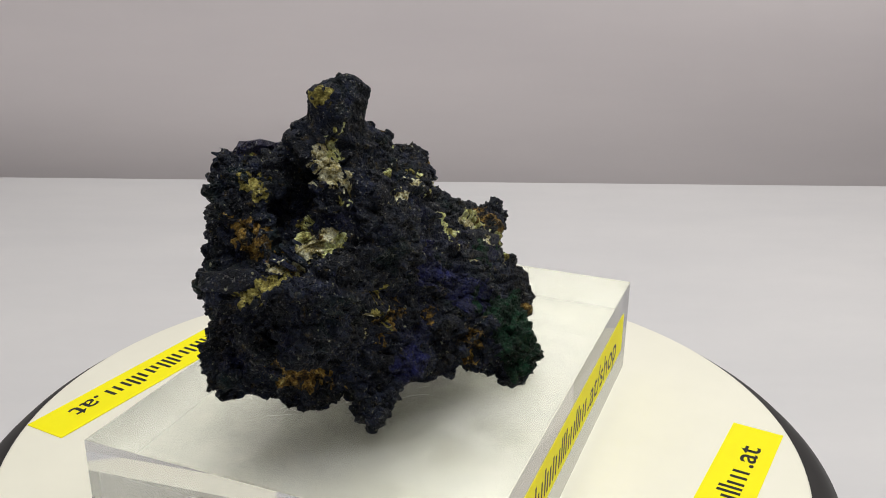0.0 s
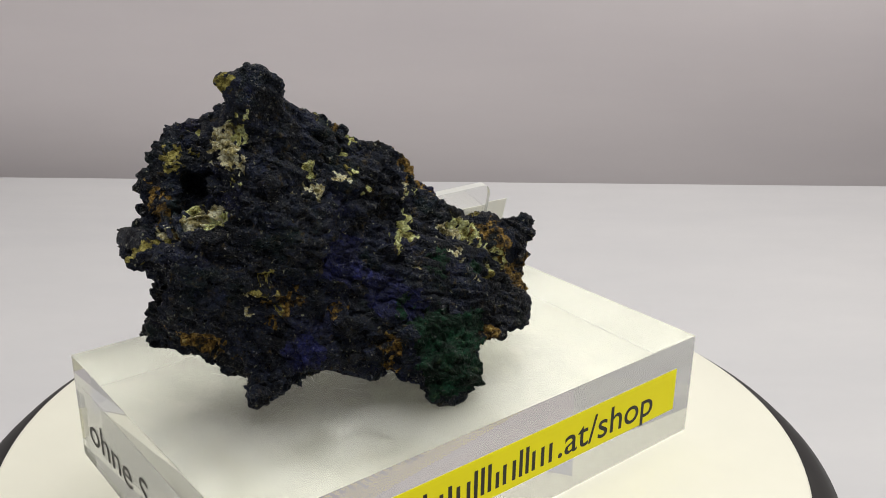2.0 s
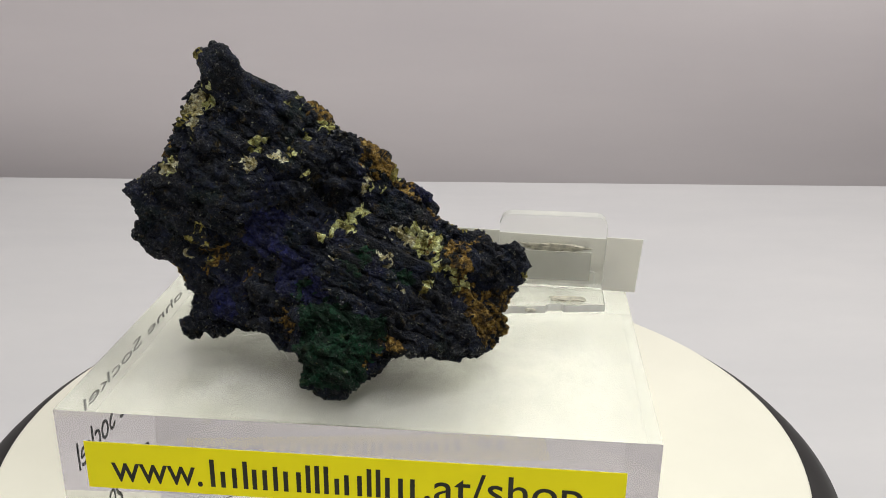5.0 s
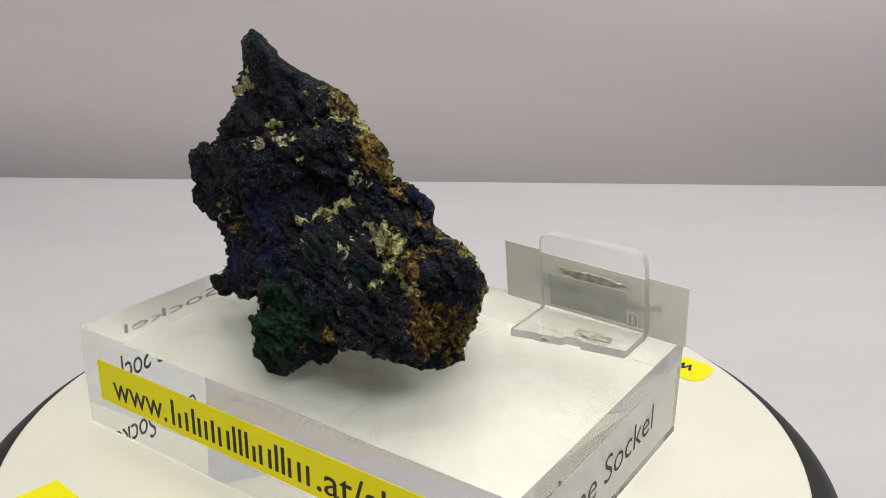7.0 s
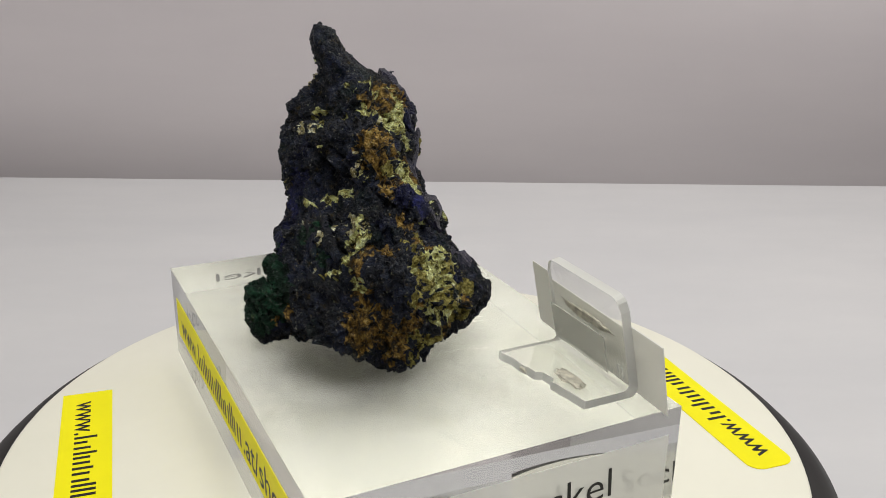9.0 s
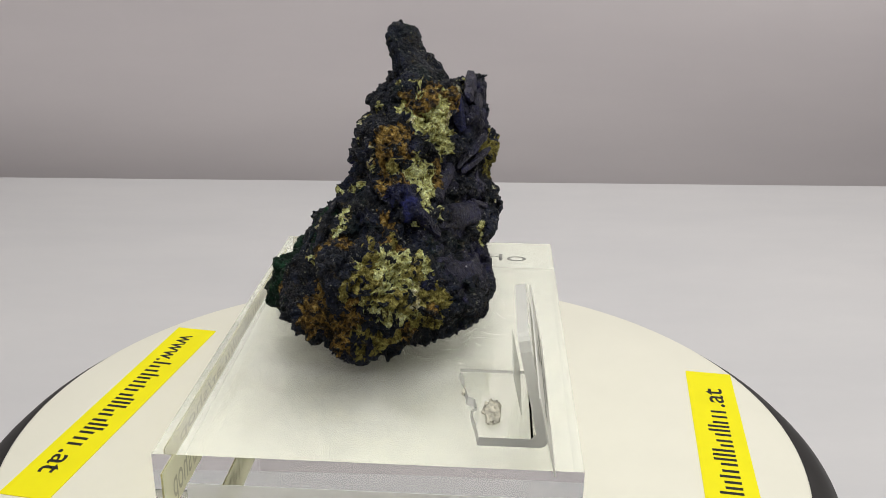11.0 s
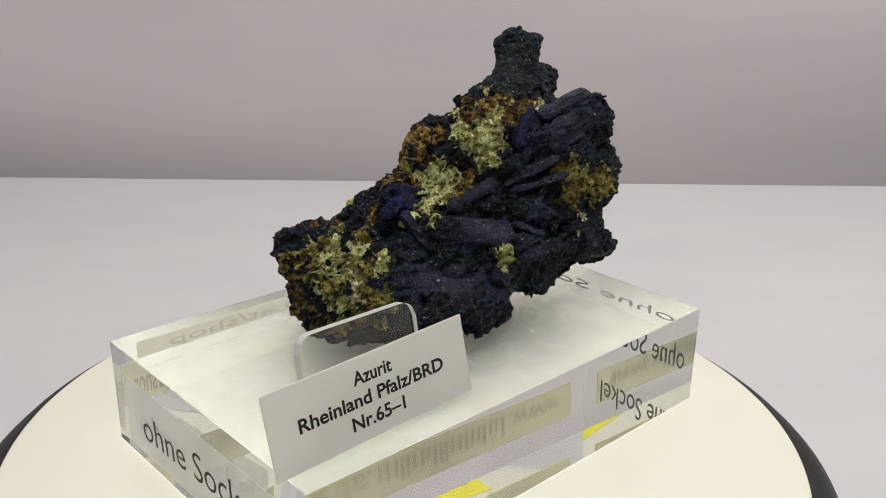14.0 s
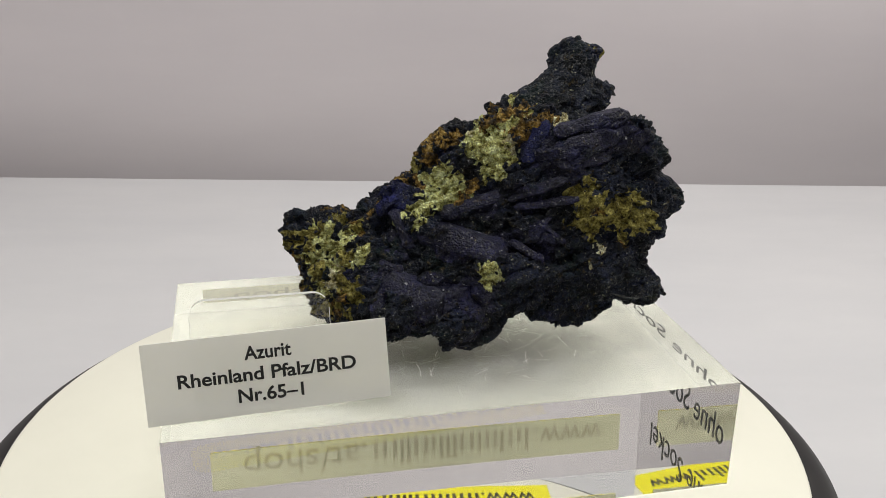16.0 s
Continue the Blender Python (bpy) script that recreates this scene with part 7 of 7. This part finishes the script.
def crystals(th):
    """Tabular and prismatic crystals that stand out of the mass: kind, ends, width, thickness, facing."""
    crystal(th, "navy", (-1.2, 5.4, 27.0), (-6.7, 2.4, 26.3), 2.3, 1.3, (-0.78, 0.53, 0.33))
    crystal(th, "navy", (-1.9, 6.2, 25.6), (-7.0, 3.0, 24.8), 2.0, 1.1, (-0.78, 0.53, 0.34))
    crystal(th, "navy", (-2.8, 8.0, 23.7), (-7.4, 4.8, 22.7), 2.2, 1.1, (-0.78, 0.52, 0.35))
    crystal(th, "navy", (-3.8, 9.9, 21.7), (-8.6, 7.2, 20.7), 2.2, 1.1, (-0.78, 0.51, 0.37))
    crystal(th, "navy", (-9.2, -3.4, 31.8), (-16.9, -13.7, 36.5), 3.7, 1.7, (-0.74, 0.60, 0.30))
    crystal(th, "navy", (-6.0, 1.2, 27.8), (-21.9, -10.0, 24.4), 7.4, 4.2, (-0.74, 0.58, 0.34))
    crystal(th, "navy", (-6.7, 10.6, 18.2), (-17.4, 3.9, 13.0), 9.0, 4.9, (-0.75, 0.52, 0.40))
    crystal(th, "navy", (-16.3, -0.6, 17.5), (-19.2, -4.6, 4.6), 9.7, 5.5, (-0.71, 0.56, 0.41))
    crystal(th, "navy", (-2.2, 10.7, 20.7), (-9.4, 14.2, 12.1), 4.2, 3.2, (-0.78, 0.49, 0.39))
    crystal(th, "navy", (-18.7, -14.5, 35.9), (-28.2, -21.0, 41.4), 2.4, 1.2, (-0.70, 0.65, 0.28))
    crystal(th, "navy", (-20.0, -15.1, 34.1), (-30.2, -22.8, 37.4), 2.2, 1.2, (-0.69, 0.66, 0.30))
    crystal(th, "blue", (-20.2, -16.8, 44.3), (-20.6, -21.6, 52.4), 4.2, 2.4, (-0.71, 0.66, 0.23))
    crystal(th, "navy", (-24.1, -21.8, 50.6), (-30.8, -35.7, 53.8), 4.2, 2.5, (-0.68, 0.70, 0.21))
    crystal(th, "navy", (-26.6, -22.1, 47.8), (-33.7, -38.1, 50.7), 4.4, 2.4, (-0.66, 0.71, 0.23))
    crystal(th, "navy", (-26.6, -20.7, 44.5), (-31.6, -30.5, 46.0), 3.6, 1.9, (-0.67, 0.69, 0.25))
    crystal(th, "navy", (-21.4, -14.9, 30.4), (-27.6, -20.2, 27.9), 2.5, 1.2, (-0.69, 0.65, 0.33))
    crystal(th, "navy", (-22.9, -15.4, 28.1), (-25.8, -19.9, 32.6), 1.5, 0.9, (-0.69, 0.65, 0.32))
    crystal(th, "navy", (-21.6, -12.5, 27.0), (-27.4, -16.5, 24.0), 2.2, 1.2, (-0.69, 0.63, 0.35))
    crystal(th, "navy", (-24.9, -18.3, 31.3), (-29.0, -21.4, 27.4), 1.7, 1.0, (-0.68, 0.66, 0.33))
    crystal(th, "azurite", (-21.6, -32.3, 53.8), (-18.4, -41.7, 58.2), 2.1, 1.2, (-0.68, 0.71, 0.19))
    crystal(th, "azurite", (-21.2, -30.0, 54.6), (-18.6, -37.3, 59.6), 1.8, 1.0, (-0.69, 0.70, 0.18))
    crystal(th, "azurite", (-32.9, -28.8, 17.1), (-37.5, -42.5, 14.0), 4.4, 3.1, (-0.61, 0.70, 0.38))
    crystal(th, "azurite", (-34.8, -26.4, 21.6), (-36.7, -39.0, 18.0), 3.3, 2.0, (-0.62, 0.70, 0.36))
    crystal(th, "blue", (0.6, -0.4, 36.3), (-0.8, 3.6, 32.1), 5.0, 3.8, (-0.79, 0.54, 0.30))
    crystal(th, "azurite", (-35.3, -50.5, 34.2), (-24.3, -53.9, 35.9), 4.6, 3.6, (0.46, -0.81, 0.35))
    crystal(th, "azurite", (-34.6, -51.0, 32.0), (-25.2, -51.5, 32.3), 3.7, 2.7, (0.46, -0.81, 0.36))
    crystal(th, "azurite", (-33.3, -51.8, 35.3), (-22.8, -47.3, 36.6), 3.0, 2.1, (0.76, -0.57, 0.31))
    crystal(th, "azurite", (-32.8, -52.5, 32.7), (-21.6, -49.3, 34.3), 3.4, 2.0, (0.76, -0.57, 0.32))
    crystal(th, "azurite", (11.6, -20.5, 28.0), (20.3, -8.9, 23.5), 2.6, 1.6, (0.73, -0.58, 0.37))
    crystal(th, "azurite", (15.9, -10.6, 28.2), (20.3, -1.1, 24.7), 2.8, 1.7, (0.70, -0.61, 0.36))
    crystal(th, "azurite", (12.5, -14.6, 30.0), (16.3, -9.4, 28.0), 2.6, 1.4, (0.73, -0.59, 0.35))
    crystal(th, "azurite", (-20.5, -40.1, 58.0), (-16.7, -45.3, 55.2), 2.3, 0.8, (0.41, -0.88, 0.23))
    crystal(th, "azurite", (-26.1, -32.7, 52.8), (-21.5, -39.3, 47.2), 2.6, 1.3, (0.41, -0.87, 0.25))
    crystal(th, "azurite", (-17.8, -38.6, 59.4), (-14.2, -43.7, 57.2), 1.4, 0.8, (0.39, -0.89, 0.22))
    crystal(th, "azurite", (-24.5, -49.5, 39.9), (-18.6, -54.4, 38.0), 1.2, 0.8, (0.43, -0.84, 0.34))
    crystal(th, "azurite", (-21.5, -50.0, 40.9), (-16.7, -53.9, 38.5), 1.2, 0.8, (0.42, -0.85, 0.34))
    crystal(th, "azurite", (16.6, -8.6, 27.1), (19.8, -2.3, 24.4), 2.9, 1.7, (0.90, 0.25, 0.36))
    crystal(th, "navy", (0.1, 4.2, 32.2), (-5.3, 3.8, 24.7), 4.6, 2.8, (0.72, 0.61, 0.32))


def stone():
    th = tagged(new("mineral_specimen"), "craggy blue-black azurite stone with lime and ochre crusts", "mineral")
    s = Stone((-44, -64, -3), (34, 27, 72), 0.40)
    stone_forms(s)
    stone_patches()
    v, f = s.surface()
    vol = np.einsum("ij,ij->i", v[f[:, 0]], np.cross(v[f[:, 1]], v[f[:, 2]])).sum()
    if vol < 0:
        f = f[:, ::-1]
    v, f = halved(v, f)
    nrm = vertex_normals(v, f)
    # which mineral covers each point
    ragged = v + 1.1 * np.stack([lattice_noise(v, 1.5, k) for k in (1, 2, 3)], 1) + 0.9 * np.stack([lattice_noise(v, 0.6, k) for k in (4, 5, 6)], 1)
    kinds = ["azurite", "navy", "malachite", "blue", "olive", "ochre", "lime", "pale"]
    mottle = 0.42 + 0.35 * lattice_noise(v, 1.8, 24) + 0.75 * lattice_noise(v, 0.6, 25)
    best, kind = np.zeros(len(v)), np.zeros(len(v), int)
    for i, k in enumerate(kinds[1:], 1):
        for x, y, z, r in CRUSTS.get(k, ()):
            near = np.nonzero((np.abs(ragged - (x, y, z)) < 3 * r).all(1))[0]
            w = 2.0 - np.linalg.norm(ragged[near] - (x, y, z), axis=1) / r - (mottle[near] if i > 3 else 0.35)
            on = w > np.maximum(best[near], 0.0)
            best[near[on]], kind[near[on]] = w[on], i
    soft = np.isin(kind, (4, 5, 6, 7))
    smoothish = kind == 1
    # relief: broken blocks, grain along the stone's layering, fine crust
    grain = np.array((0.57, 0.70, -0.43))
    p = v - 0.72 * (v @ grain)[:, None] * grain
    warp = p + 0.9 * np.stack([lattice_noise(v, 3.0, k) for k in (7, 8, 9)], 1)
    d1, d2, c1 = cells(warp, 4.2, 11)
    e1, e2, c2 = cells(warp + 0.3 * np.stack([lattice_noise(v, 0.9, k) for k in (17, 18, 19)], 1), 1.5, 12)
    side_noise = np.stack([lattice_noise(v, 0.5, k) for k in (31, 32, 33)], 1)
    g1, g2, c3 = cells(v, 0.8, 13)
    ridge = 1 - 2 * np.abs(lattice_noise(warp, 3.2, 26))
    rough = 0.75 + 0.5 * lattice_noise(v, 7.0, 27)
    h = 0.9 * c1 - 0.9 * np.exp(-(d2 - d1) * 11) + 0.6 * ridge + 0.5 * lattice_noise(v, 6.0, 14)
    h += rough * (np.where(smoothish, 0.15, 0.62) * c2 - np.where(smoothish, 0.15, 0.5) * np.exp(-(e2 - e1) * 9))
    h += np.where(smoothish, 0.12, np.where(soft, 0.55, 0.22)) * (0.6 - g1) + np.where(smoothish, 0.04, 0.12) * c3 + 0.12 * lattice_noise(v, 0.5, 15)
    i1, i2, c4 = cells(v + 0.2 * side_noise, 0.46, 28)
    h += np.where(smoothish, 0.06, 0.20) * (0.7 - i1) + np.where(smoothish, 0.02, 0.07) * c4
    layered = v - 0.86 * (v @ grain)[:, None] * grain + 0.35 * np.stack([lattice_noise(v, 1.6, k) for k in (34, 35, 36)], 1)
    h += np.where(smoothish | soft, 0.12, 0.42) * (1 - 2.4 * np.abs(lattice_noise(layered, 1.35, 37)))
    h += np.where(soft, 0.45 * lattice_noise(v, 1.1, 16) - 0.1, 0.0)
    side = np.stack([lattice_noise(v, 1.2, k) for k in (21, 22, 23)], 1) * 0.35 + np.stack([np.sin(c2 * 91.7 * k) for k in (1, 2, 3)], 1) * np.where(smoothish, 0.05, 0.28)[:, None]
    h -= 0.22
    thin = 1 - 0.6 * np.clip((v[:, 2] - 53) / 5, 0, 1)
    v = v + thin[:, None] * (nrm * h[:, None] + side)
    for k in range(3):
        around, count = np.zeros_like(v), np.zeros(len(v))
        mid = v[f].mean(axis=1)
        for c in range(4):
            np.add.at(around, f[:, c], mid)
            np.add.at(count, f[:, c], 1)
        around /= np.maximum(count, 1)[:, None]
        far = np.linalg.norm(v - around, axis=1) > 0.30
        v[far] = around[far]
    v[:, 2] = np.maximum(v[:, 2], 0.06)
    v = v - np.array(FOOT)
    fk = np.sort(kind[f], axis=1)[:, 1]
    for i, k in enumerate(kinds):
        on = fk == i
        if on.any():
            ob = mesh_from({"azurite": "azurite_mass", "navy": "navy_mass", "blue": "blue_patch", "malachite": "malachite_crust"}.get(k, k + "_crust"),
                      v, f[on], STONE_MATS[k], th, STONE_LABEL[k])
            tagged(ob, kind="stuff" if i else "")
    crystals(th)
    return th


def motions():
    """All that stands on the platter turns with it."""
    times = [0.25 * i for i in range(65)]
    for thing, rest in ((TURNTABLE, Matrix.Identity(4)), (DISPLAY_BLOCK, BLOCK), (LABEL_HOLDER, HOLDER), (SPECIMEN, Matrix.Translation((FOOT.x / 1000, FOOT.y / 1000, TOP_Z)))):
        walk(thing, [(t, spin(t) @ rest) for t in times])


TURNTABLE, DISPLAY_BLOCK, LABEL_HOLDER, SPECIMEN = turntable(), acrylic_block(), label_holder(), stone()
motions()
